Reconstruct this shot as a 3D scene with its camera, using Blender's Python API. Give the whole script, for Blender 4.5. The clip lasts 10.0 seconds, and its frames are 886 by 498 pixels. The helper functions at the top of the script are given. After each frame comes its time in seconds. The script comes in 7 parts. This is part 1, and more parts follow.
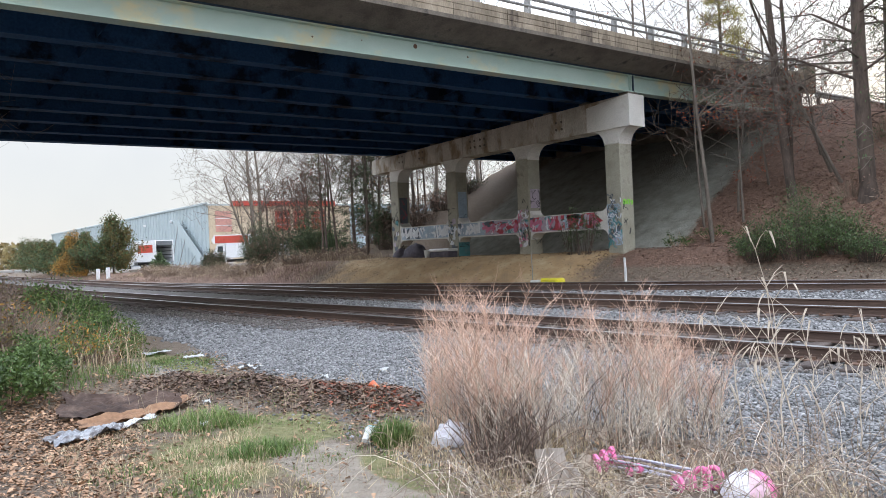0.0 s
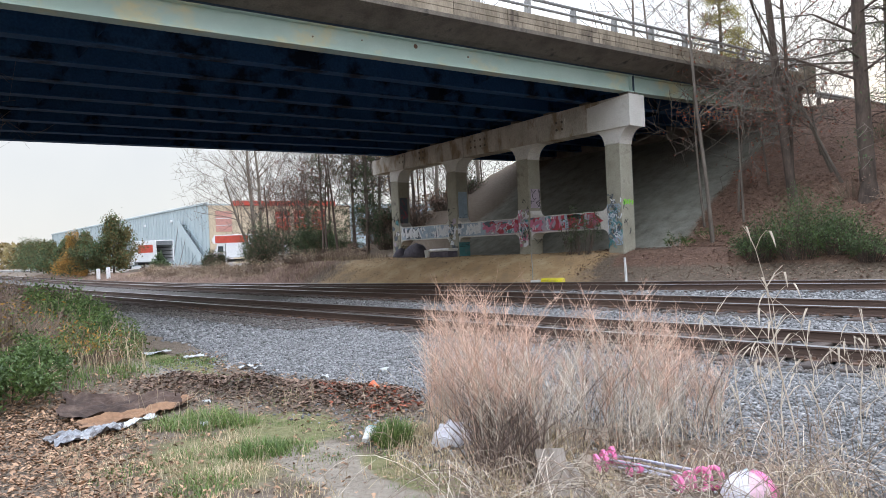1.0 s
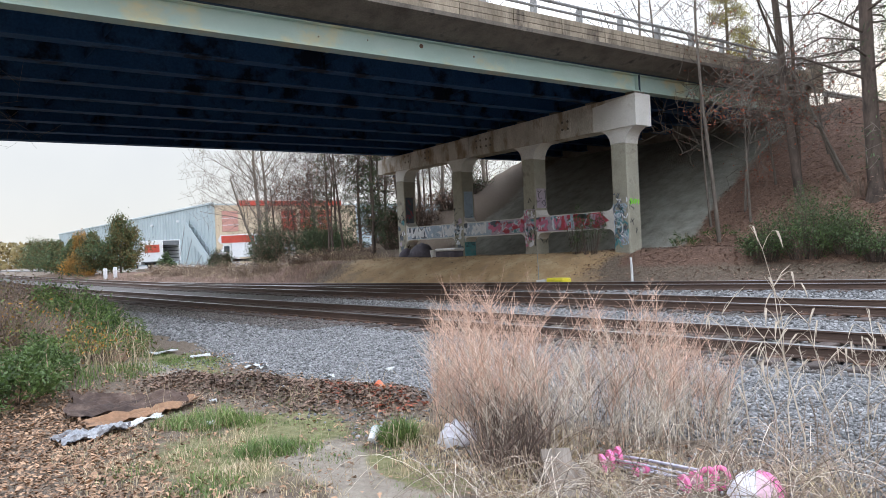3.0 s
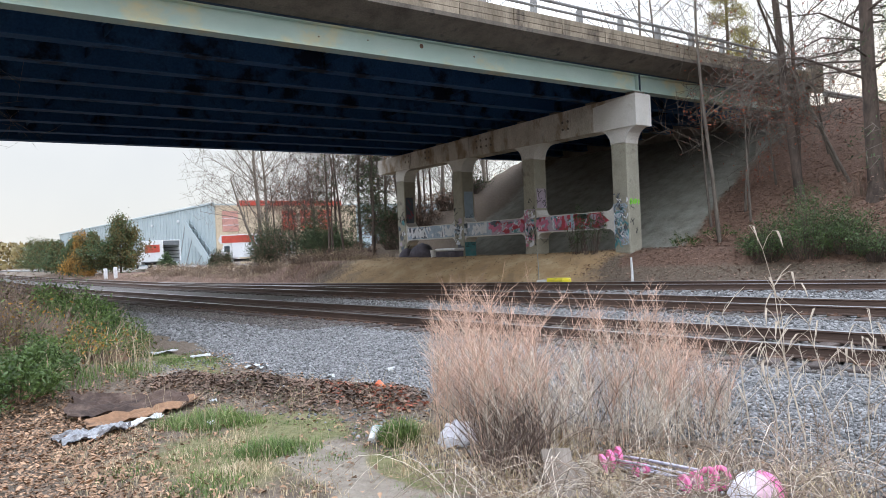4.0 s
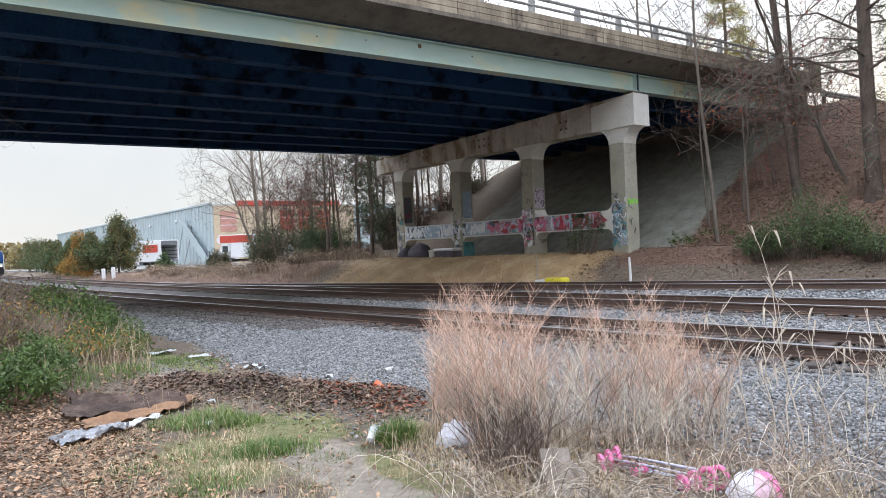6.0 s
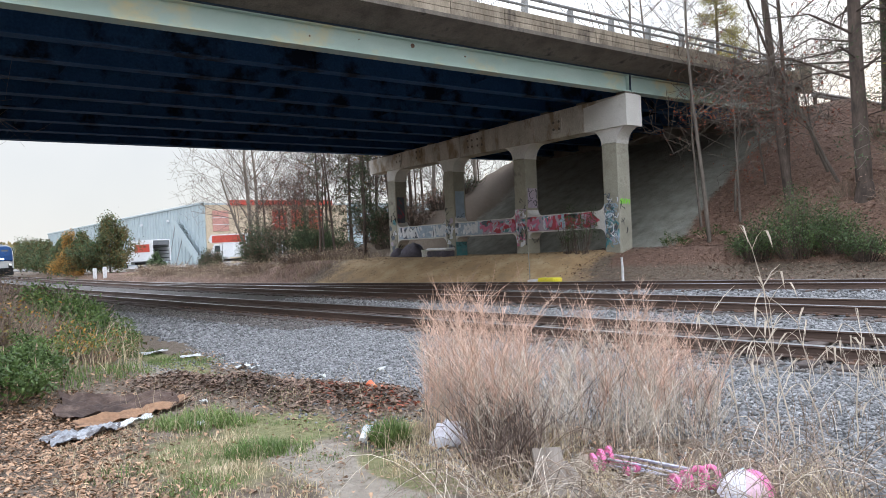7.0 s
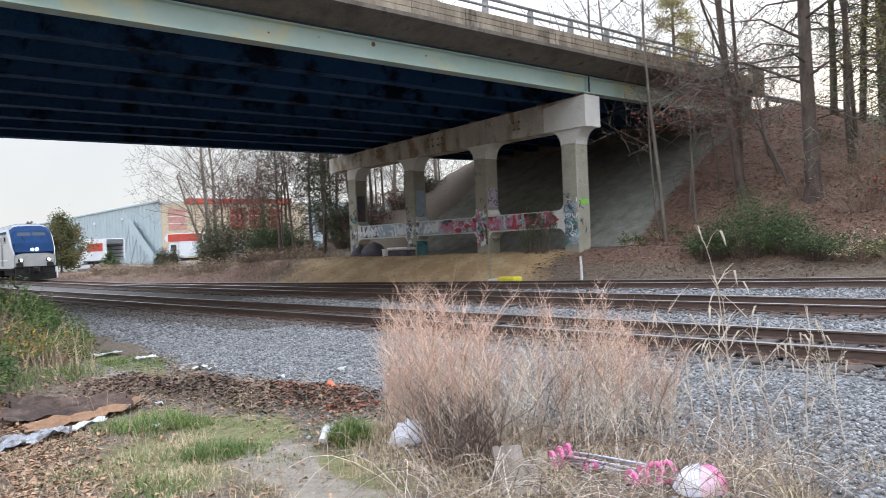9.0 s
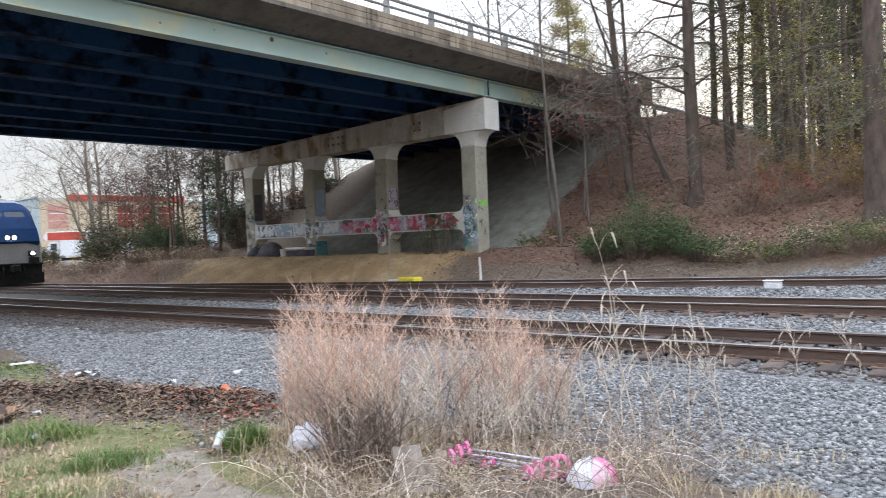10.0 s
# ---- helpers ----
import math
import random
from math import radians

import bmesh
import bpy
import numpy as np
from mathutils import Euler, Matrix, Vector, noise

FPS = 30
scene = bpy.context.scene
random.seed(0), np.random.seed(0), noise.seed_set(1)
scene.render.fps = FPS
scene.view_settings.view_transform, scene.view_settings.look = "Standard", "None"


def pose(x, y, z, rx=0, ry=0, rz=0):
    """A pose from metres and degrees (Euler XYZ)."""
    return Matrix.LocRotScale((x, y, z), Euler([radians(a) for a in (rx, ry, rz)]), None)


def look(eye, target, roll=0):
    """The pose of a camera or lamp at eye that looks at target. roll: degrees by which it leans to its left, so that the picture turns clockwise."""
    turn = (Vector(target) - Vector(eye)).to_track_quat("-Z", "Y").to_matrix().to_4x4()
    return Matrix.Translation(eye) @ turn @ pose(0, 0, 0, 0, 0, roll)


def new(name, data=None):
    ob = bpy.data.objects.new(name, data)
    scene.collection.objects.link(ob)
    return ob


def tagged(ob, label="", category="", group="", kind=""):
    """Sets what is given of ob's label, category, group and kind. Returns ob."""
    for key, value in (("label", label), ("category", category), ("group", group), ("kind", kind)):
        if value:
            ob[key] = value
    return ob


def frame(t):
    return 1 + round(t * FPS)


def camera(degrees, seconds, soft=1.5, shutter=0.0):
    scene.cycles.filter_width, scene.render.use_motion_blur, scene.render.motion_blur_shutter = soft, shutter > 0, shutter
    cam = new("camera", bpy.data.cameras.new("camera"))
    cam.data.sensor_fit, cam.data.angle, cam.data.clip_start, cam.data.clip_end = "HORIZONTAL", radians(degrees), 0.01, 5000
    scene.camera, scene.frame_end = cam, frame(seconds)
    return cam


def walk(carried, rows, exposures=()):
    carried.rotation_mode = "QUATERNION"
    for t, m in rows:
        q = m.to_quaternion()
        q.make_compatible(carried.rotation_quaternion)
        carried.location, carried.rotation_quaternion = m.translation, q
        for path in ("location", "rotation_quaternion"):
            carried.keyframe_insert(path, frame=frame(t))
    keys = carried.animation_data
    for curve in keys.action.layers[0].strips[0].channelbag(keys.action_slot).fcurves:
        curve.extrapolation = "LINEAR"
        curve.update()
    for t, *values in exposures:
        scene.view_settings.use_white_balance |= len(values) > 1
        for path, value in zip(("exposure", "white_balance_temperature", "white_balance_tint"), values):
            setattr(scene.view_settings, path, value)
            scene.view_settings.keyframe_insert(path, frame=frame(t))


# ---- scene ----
cam = camera(62.57, 10.0, soft=0.8, shutter=0.4)
EYE = 1.65
VIEWS = [
    (0.0, 89.800, 2.600, -38.400), (0.5, 89.798, 2.590, -38.398), (1.0, 89.797, 2.580, -38.380), (1.5, 89.803, 2.585, -38.252),
    (2.0, 89.800, 2.600, -38.040), (2.5, 89.795, 2.592, -37.955), (4.0, 89.800, 2.590, -37.914), (4.5, 89.796, 2.595, -37.888),
    (5.0, 89.795, 2.610, -37.829), (5.5, 89.796, 2.625, -37.869), (7.0, 89.747, 2.590, -38.610), (7.5, 89.731, 2.590, -38.806),
    (8.0, 89.708, 2.585, -39.070), (8.5, 89.649, 2.558, -39.941), (9.0, 89.554, 2.525, -41.702), (9.5, 89.391, 2.432, -45.365),
    (10.0, 89.260, 2.234, -49.522),
]
walk(cam, [(t, pose(0, 0, EYE, rx, ry, rz)) for t, rx, ry, rz in VIEWS], [(0.0, 0.20), (10.0, 0.20)])

# ---- sky and sun: a bright thin overcast, a low weak sun behind the wood ----
SUN_AZ, SUN_EL = 76.0, 9.0
world = bpy.data.worlds.new("sky")
scene.world = world
world.use_nodes = True
wn, wl = world.node_tree.nodes, world.node_tree.links
bg = wn["Background"]
sky = wn.new("ShaderNodeTexSky")
sky.sky_type, sky.sun_disc = "NISHITA", False
sky.sun_elevation, sky.sun_rotation = radians(SUN_EL), radians(SUN_AZ)
sky_dim = wn.new("ShaderNodeMix")
sky_dim.data_type, sky_dim.blend_type = "RGBA", "MULTIPLY"
sky_dim.inputs[0].default_value = 1.0
sky_dim.inputs[7].default_value = (0.1, 0.1, 0.1, 1)
veil_noise = wn.new("ShaderNodeTexNoise")
veil_noise.inputs["Scale"].default_value, veil_noise.inputs["Detail"].default_value = 3.0, 5.0
veil = wn.new("ShaderNodeValToRGB")
veil.color_ramp.elements[0].position, veil.color_ramp.elements[0].color = 0.3, (0.77, 0.79, 0.81, 1)
veil.color_ramp.elements[1].position, veil.color_ramp.elements[1].color = 0.75, (0.90, 0.90, 0.89, 1)
sky_mix = wn.new("ShaderNodeMix")
sky_mix.data_type = "RGBA"
sky_mix.inputs[0].default_value = 0.86
wl.new(sky.outputs[0], sky_dim.inputs[6])
wl.new(veil_noise.outputs[0], veil.inputs[0])
# an overcast sky is brighter overhead than at the skyline
wtc = wn.new("ShaderNodeTexCoord")
wsep = wn.new("ShaderNodeSeparateXYZ")
lift = wn.new("ShaderNodeMapRange")
lift.interpolation_type = "SMOOTHSTEP"
lift.inputs[1].default_value, lift.inputs[2].default_value, lift.inputs[3].default_value, lift.inputs[4].default_value = 0.12, 0.6, 1.0, 3.7
over = wn.new("ShaderNodeVectorMath")
over.operation = "SCALE"
wl.new(wtc.outputs["Generated"], wsep.inputs[0])
wl.new(wtc.outputs["Generated"], veil_noise.inputs["Vector"])
wl.new(wsep.outputs[2], lift.inputs[0])
tint = wn.new("ShaderNodeMix")
tint.data_type, tint.blend_type = "RGBA", "MULTIPLY"
tint.inputs[7].default_value = (0.90, 1.0, 1.22, 1)
wl.new(wsep.outputs[2], tint.inputs[0])
wl.new(veil.outputs[0], tint.inputs[6])
wl.new(tint.outputs[2], over.inputs[0])
wl.new(lift.outputs[0], over.inputs["Scale"])
wl.new(sky_dim.outputs[2], sky_mix.inputs[6])
wl.new(over.outputs[0], sky_mix.inputs[7])
wl.new(sky_mix.outputs[2], bg.inputs[0])
bg.inputs[1].default_value = 1.0
sun = new("sun", bpy.data.lights.new("sun", "SUN"))
sun.data.energy, sun.data.angle, sun.data.color = 1.6, radians(3), (1.0, 0.80, 0.58)
sun.matrix_world = look((0, 0, 0), (-math.sin(radians(SUN_AZ)) * math.cos(radians(SUN_EL)), -math.cos(radians(SUN_AZ)) * math.cos(radians(SUN_EL)), -math.sin(radians(SUN_EL))))

# ---- materials ----
def ramp_node(nt, stops):
    r = nt.nodes.new("ShaderNodeValToRGB")
    el = r.color_ramp.elements
    while len(el) < len(stops):
        el.new(0.5)
    for e, (p, c) in zip(el, stops):
        e.position, e.color = p, (*c, 1)
    return r


def noise_node(nt, coord, scale, detail=5.0, rough=0.6):
    n = nt.nodes.new("ShaderNodeTexNoise")
    n.inputs["Scale"].default_value, n.inputs["Detail"].default_value, n.inputs["Roughness"].default_value = scale, detail, rough
    nt.links.new(coord, n.inputs["Vector"])
    return n


def mixed(nt, fac, a, b, blend="MIX"):
    m = nt.nodes.new("ShaderNodeMix")
    m.data_type, m.blend_type = "RGBA", blend
    for s, v in ((m.inputs[0], fac), (m.inputs[6], a), (m.inputs[7], b)):
        if isinstance(v, (int, float)):
            s.default_value = v
        elif isinstance(v, tuple):
            s.default_value = (*v, 1)
        else:
            nt.links.new(v, s)
    return m.outputs[2]


def mat(name, c1, c2, scale=3.0, fine=40.0, rough=0.8, metal=0.0, bump=0.3, stain=None, stain_at=0.62, stain_scale=1.2, vary=0.0, stretch=(1, 1, 1), island=0.0, trans=0.0, glow=0.0, gloss=0.5):
    """Two-scale mottled surface: broad variation c1 to c2, fine grain with relief, optional stains, variation from piece to piece."""
    m = bpy.data.materials.new(name)
    m.use_nodes = True
    nt = m.node_tree
    b = nt.nodes["Principled BSDF"]
    tc = nt.nodes.new("ShaderNodeTexCoord")
    mp = nt.nodes.new("ShaderNodeMapping")
    mp.inputs["Scale"].default_value = stretch
    nt.links.new(tc.outputs["Object"], mp.inputs[0])
    co = mp.outputs[0]
    n1, n2 = noise_node(nt, co, scale), noise_node(nt, co, fine, 4)
    r = ramp_node(nt, [(0.32, c1), (0.68, c2)])
    nt.links.new(n1.outputs[0], r.inputs[0])
    g = ramp_node(nt, [(0.25, (0.62, 0.62, 0.62)), (0.75, (1.25, 1.25, 1.25))])
    nt.links.new(n2.outputs[0], g.inputs[0])
    col = mixed(nt, 0.75, r.outputs[0], g.outputs[0], "MULTIPLY")
    if stain:
        n3 = noise_node(nt, co, stain_scale, 6, 0.65)
        sr = ramp_node(nt, [(stain_at - 0.06, (0, 0, 0)), (stain_at + 0.06, (1, 1, 1))])
        nt.links.new(n3.outputs[0], sr.inputs[0])
        col = mixed(nt, sr.outputs[0], col, stain)
    if vary or island:
        src = nt.nodes.new("ShaderNodeObjectInfo" if vary else "ShaderNodeNewGeometry")
        v = vary or island
        vr = ramp_node(nt, [(0.0, (1 - v,) * 3), (1.0, (1 + v,) * 3)])
        nt.links.new(src.outputs["Random" if vary else "Random Per Island"], vr.inputs[0])
        col = mixed(nt, 1.0, col, vr.outputs[0], "MULTIPLY")
    nt.links.new(col, b.inputs["Base Color"])
    b.inputs["Roughness"].default_value, b.inputs["Metallic"].default_value = rough, metal
    b.inputs["Specular IOR Level"].default_value = gloss
    if bump:
        bp = nt.nodes.new("ShaderNodeBump")
        bp.inputs["Strength"].default_value, bp.inputs["Distance"].default_value = bump, 0.02
        nt.links.new(n2.outputs[0], bp.inputs["Height"])
        nt.links.new(bp.outputs[0], b.inputs["Normal"])
    if glow:
        b.inputs["Emission Color"].default_value, b.inputs["Emission Strength"].default_value = (*c2, 1), glow
    if trans:
        t = nt.nodes.new("ShaderNodeBsdfTranslucent")
        nt.links.new(col, t.inputs[0])
        mx = nt.nodes.new("ShaderNodeMixShader")
        mx.inputs[0].default_value = trans
        nt.links.new(b.outputs[0], mx.inputs[1])
        nt.links.new(t.outputs[0], mx.inputs[2])
        nt.links.new(mx.outputs[0], nt.nodes["Material Output"].inputs[0])
    return m


M = {}
M["concrete"] = mat("weathered_concrete", (0.40, 0.36, 0.30), (0.60, 0.56, 0.50), 1.6, 30, 0.9, bump=0.25, stain=(0.27, 0.20, 0.13), stain_scale=1.5, stain_at=0.57, stretch=(1, 1, 0.45))
M["pale_concrete"] = mat("pale_coated_concrete", (0.62, 0.60, 0.55), (0.74, 0.72, 0.68), 1.0, 25, 0.85, bump=0.15, stain=(0.40, 0.36, 0.30), stain_at=0.68)
M["column_grey"] = mat("grey_coated_concrete", (0.30, 0.285, 0.225), (0.43, 0.41, 0.33), 1.2, 25, 0.85, bump=0.2, stain=(0.2, 0.18, 0.15))
M["parapet"] = mat("stained_parapet_concrete", (0.20, 0.16, 0.115), (0.40, 0.335, 0.255), 1.6, 22, 0.92, bump=0.4, stain=(0.09, 0.07, 0.055), stain_scale=1.4, stain_at=0.60, stretch=(1, 1, 0.35), vary=0.12)
M["deck_edge"] = mat("dark_brown_deck_concrete", (0.10, 0.085, 0.07), (0.21, 0.18, 0.15), 1.2, 22, 0.92, bump=0.3, stain=(0.05, 0.045, 0.04))
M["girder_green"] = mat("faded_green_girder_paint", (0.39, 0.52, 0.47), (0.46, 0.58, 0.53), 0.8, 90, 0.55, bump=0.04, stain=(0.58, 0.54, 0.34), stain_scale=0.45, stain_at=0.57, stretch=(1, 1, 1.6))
# inner girders: the blue shade under the deck is put into this colour
M["girder_shaded"] = mat("shaded_blue_girder_paint", (0.018, 0.062, 0.150), (0.034, 0.095, 0.205), 0.7, 14, 0.75, bump=0.1, gloss=0.15, stain=(0.006, 0.012, 0.026), stain_scale=0.7, stain_at=0.56)
# soffit shade is put into the colour: near-black blue on concrete
M["deck_under"] = mat("shaded_deck_soffit", (0.014, 0.035, 0.062), (0.03, 0.055, 0.088), 0.8, 12, 0.9, bump=0.2, stain=(0.007, 0.013, 0.026), stain_at=0.6)
M["galv"] = mat("weathered_galvanised_steel", (0.25, 0.25, 0.25), (0.38, 0.38, 0.37), 3, 30, 0.55, 0.4, bump=0.1, stain=(0.18, 0.12, 0.08))
M["rail_side"] = mat("rusty_rail_web", (0.072, 0.047, 0.037), (0.135, 0.088, 0.068), 2, 40, 0.75, 0.3, bump=0.25, stretch=(1, 0.15, 1))
M["rail_top"] = mat("worn_bright_rail_head", (0.20, 0.195, 0.19), (0.32, 0.31, 0.30), 2, 20, 0.42, 0.85, bump=0.03, stretch=(1, 0.1, 1))
M["tie"] = mat("creosoted_tie_wood", (0.055, 0.04, 0.035), (0.13, 0.10, 0.085), 3, 30, 0.9, bump=0.5, stretch=(0.4, 2, 2), vary=0.3)
M["rust_plate"] = mat("rusty_steel_plate", (0.12, 0.07, 0.05), (0.2, 0.12, 0.08), 8, 50, 0.8, 0.2, bump=0.3)
M["stone"] = mat("grey_ballast_stone", (0.13, 0.13, 0.132), (0.30, 0.296, 0.292), 9, 60, 0.85, bump=0.4, island=0.6)
M["stone_dirty"] = mat("brake_dusted_ballast_stone", (0.10, 0.085, 0.075), (0.21, 0.19, 0.18), 9, 60, 0.9, bump=0.4, island=0.4)
M["bark"] = mat("grey_brown_bark", (0.05, 0.037, 0.03), (0.135, 0.10, 0.08), 4, 22, 0.95, bump=0.8, stretch=(1, 1, 0.3))
M["mid_bark"] = mat("smooth_grey_brown_bark", (0.11, 0.09, 0.075), (0.21, 0.18, 0.15), 4, 22, 0.95, bump=0.5, stretch=(1, 1, 0.3))
M["pale_bark"] = mat("pale_grey_bark", (0.16, 0.135, 0.11), (0.28, 0.24, 0.20), 4, 22, 0.95, bump=0.5, stretch=(1, 1, 0.3))
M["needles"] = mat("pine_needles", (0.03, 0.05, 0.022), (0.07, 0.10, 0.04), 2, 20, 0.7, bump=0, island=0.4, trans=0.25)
# the needles again, low sunlight put into the colour as yellow green
M["lit_needles"] = mat("sunlit_yellow_pine_needles", (0.20, 0.185, 0.05), (0.38, 0.33, 0.10), 2, 20, 0.7, bump=0, island=0.4, trans=0.5)
M["cedar"] = mat("cedar_foliage", (0.05, 0.085, 0.036), (0.12, 0.165, 0.072), 2, 20, 0.75, bump=0, island=0.4, trans=0.2)
# brown leaf tone; on cedars it also paints the sunlit side
M["brown_cedar"] = mat("brown_and_sunlit_cedar_foliage", (0.09, 0.075, 0.025), (0.19, 0.14, 0.05), 2, 20, 0.75, bump=0, island=0.4, trans=0.25)
M["orange_leaf"] = mat("orange_autumn_and_sunlit_foliage", (0.32, 0.17, 0.04), (0.50, 0.28, 0.07), 2, 20, 0.75, bump=0, island=0.4, trans=0.35)
M["red_leaf"] = mat("red_brown_buds_and_leaves", (0.20, 0.06, 0.035), (0.36, 0.11, 0.06), 2, 20, 0.8, bump=0, island=0.4, trans=0.2)
M["ivy"] = mat("evergreen_shrub_leaf", (0.045, 0.085, 0.02), (0.12, 0.18, 0.05), 2, 20, 0.5, bump=0, island=0.45, trans=0.25)
M["grass"] = mat("green_grass_blade", (0.09, 0.155, 0.035), (0.22, 0.285, 0.095), 2, 20, 0.6, bump=0, island=0.4, trans=0.3)
M["straw"] = mat("pale_dry_grass", (0.42, 0.33, 0.20), (0.60, 0.49, 0.33), 2, 20, 0.8, bump=0, island=0.35, trans=0.2)
M["weed"] = mat("pinkish_dry_weed_stem", (0.45, 0.28, 0.205), (0.66, 0.46, 0.35), 2, 30, 0.85, bump=0, island=0.35)
M["weed_pale"] = mat("grey_dry_weed_stem", (0.40, 0.33, 0.26), (0.62, 0.54, 0.44), 2, 30, 0.85, bump=0, island=0.35)
M["leaf"] = mat("fallen_brown_leaf", (0.19, 0.105, 0.06), (0.43, 0.27, 0.165), 3, 30, 0.8, bump=0.1, island=0.5)
M["dark_leaf"] = mat("rotted_leaf_mulch", (0.10, 0.066, 0.047), (0.25, 0.165, 0.12), 3, 30, 0.9, bump=0.2, island=0.5)
M["red_slope_leaf"] = mat("russet_fallen_leaf", (0.18, 0.11, 0.08), (0.35, 0.23, 0.175), 3, 30, 0.85, bump=0.1, island=0.5)
M["brown_stem"] = mat("brown_dry_stem", (0.16, 0.115, 0.085), (0.32, 0.24, 0.18), 2, 30, 0.9, bump=0, island=0.4)
M["dark_stem"] = mat("dark_brown_dead_stem", (0.085, 0.06, 0.048), (0.19, 0.135, 0.105), 2, 30, 0.9, bump=0, island=0.4)
M["clod"] = mat("dry_sandy_clod", (0.22, 0.16, 0.09), (0.36, 0.26, 0.15), 6, 40, 0.95, bump=0.3, island=0.35)
M["far_wood"] = mat("distant_woodland", (0.14, 0.12, 0.05), (0.28, 0.20, 0.08), 0.2, 2, 0.9, bump=0, island=0.35)


# ---- mesh building ----
class Mesh:
    """Vertices and faces of one mesh; shapes are added to it."""

    def __init__(self):
        self.v, self.f, self.mi, self.cur = [], [], [], 0

    def add(self, vs, fs):
        o = len(self.v)
        self.v.extend(vs)
        self.f.extend([tuple(i + o for i in q) for q in fs])
        self.mi.extend([self.cur] * len(fs))
        return self

    def box(self, x0, y0, z0, x1, y1, z1, b=0.0, m=None):
        """A block, its edges chamfered by b, moved by the matrix m."""
        lo, hi = (x0, y0, z0), (x1, y1, z1)
        b = min(b, 0.45 * min(x1 - x0, y1 - y0, z1 - z0))
        if b <= 0:
            vs = [Vector((hi[0] if i & 1 else lo[0], hi[1] if i & 2 else lo[1], hi[2] if i & 4 else lo[2])) for i in range(8)]
            fs = [(0, 2, 3, 1), (4, 5, 7, 6), (0, 1, 5, 4), (2, 6, 7, 3), (0, 4, 6, 2), (1, 3, 7, 5)]
        else:
            vs, idx = [], {}
            for i in range(8):
                for ax in range(3):
                    p = [0, 0, 0]
                    for k in range(3):
                        top = (i >> k) & 1
                        edge = hi[k] if top else lo[k]
                        p[k] = edge if k == ax else edge + (-b if top else b)
                    idx[i, ax] = len(vs)
                    vs.append(Vector(p))
            fs = []
            for ax in range(3):
                u, w = (ax + 1) % 3, (ax + 2) % 3
                for s in (0, 1):
                    q = [idx[(s << ax) | (a << u) | (c << w), ax] for a, c in ((0, 0), (1, 0), (1, 1), (0, 1))]
                    fs.append(tuple(q if s else q[::-1]))
                for a in (0, 1):
                    for c in (0, 1):
                        i0, i1 = (a << u) | (c << w), (1 << ax) | (a << u) | (c << w)
                        q = (idx[i0, u], idx[i1, u], idx[i1, w], idx[i0, w])
                        fs.append(q if a != c else q[::-1])
            for i in range(8):
                q = (idx[i, 0], idx[i, 1], idx[i, 2])
                fs.append(q if bin(i).count("1") % 2 else q[::-1])
        if m:
            vs = [m @ p for p in vs]
        return self.add(vs, fs)

    def tube(self, pts, radii, n=6, caps=True):
        """A tapered tube along the points."""
        pts = [Vector(p) for p in pts]
        vs, fs = [], []
        side = None
        for k, p in enumerate(pts):
            d = (pts[min(k + 1, len(pts) - 1)] - pts[max(k - 1, 0)]).normalized()
            if side is None:
                side = d.orthogonal().normalized()
            side = (side - d * side.dot(d)).normalized()
            up = d.cross(side)
            r = radii[k] if isinstance(radii, (list, tuple)) else radii
            for j in range(n):
                a = 2 * math.pi * j / n
                vs.append(p + side * (r * math.cos(a)) + up * (r * math.sin(a)))
        for k in range(len(pts) - 1):
            for j in range(n):
                a, c = k * n + j, k * n + (j + 1) % n
                fs.append((a, c, c + n, a + n))
        if caps:
            fs.append(tuple(range(n))[::-1])
            fs.append(tuple(range((len(pts) - 1) * n, len(pts) * n)))
        return self.add(vs, fs)

    def prism(self, poly, axis, a, c):
        """A polygon of two coordinates pushed along an axis from a to c."""
        def at(p, w):
            q = list(p)
            q.insert(axis, w)
            return Vector(q)
        n = len(poly)
        vs = [at(p, a) for p in poly] + [at(p, c) for p in poly]
        fs = [tuple(range(n))[::-1], tuple(range(n, 2 * n))] + [(i, (i + 1) % n, n + (i + 1) % n, n + i) for i in range(n)]
        return self.add(vs, fs)

    def rings(self, rings, caps=True):
        """A skin over closed rings of equal count."""
        n = len(rings[0])
        vs = [Vector(p) for r in rings for p in r]
        fs = [(k * n + j, k * n + (j + 1) % n, (k + 1) * n + (j + 1) % n, (k + 1) * n + j) for k in range(len(rings) - 1) for j in range(n)]
        if caps:
            fs += [tuple(range(n))[::-1], tuple(range((len(rings) - 1) * n, len(rings) * n))]
        return self.add(vs, fs)

    def data(self, name, mats, smooth=False):
        me = bpy.data.meshes.new(name)
        me.from_pydata([tuple(p) for p in self.v], [], self.f)
        for m in (mats if isinstance(mats, (list, tuple)) else [mats]):
            me.materials.append(m)
        if any(self.mi):
            me.polygons.foreach_set("material_index", self.mi)
        bm = bmesh.new()
        bm.from_mesh(me)
        if len(bm.faces) < 60000:
            bmesh.ops.recalc_face_normals(bm, faces=bm.faces)
        bm.to_mesh(me)
        bm.free()
        if smooth:
            me.polygons.foreach_set("use_smooth", [True] * len(me.polygons))
        me.update()
        return me


def part(name, mesh, material, parent=None, label="", smooth=False):
    """Links a Mesh as one mesh object, under a thing or part."""
    ob = new(name, mesh.data(name, material, smooth) if isinstance(mesh, Mesh) else mesh)
    if parent is not None:
        ob.parent = parent
    if label:
        tagged(ob, label)
    return ob


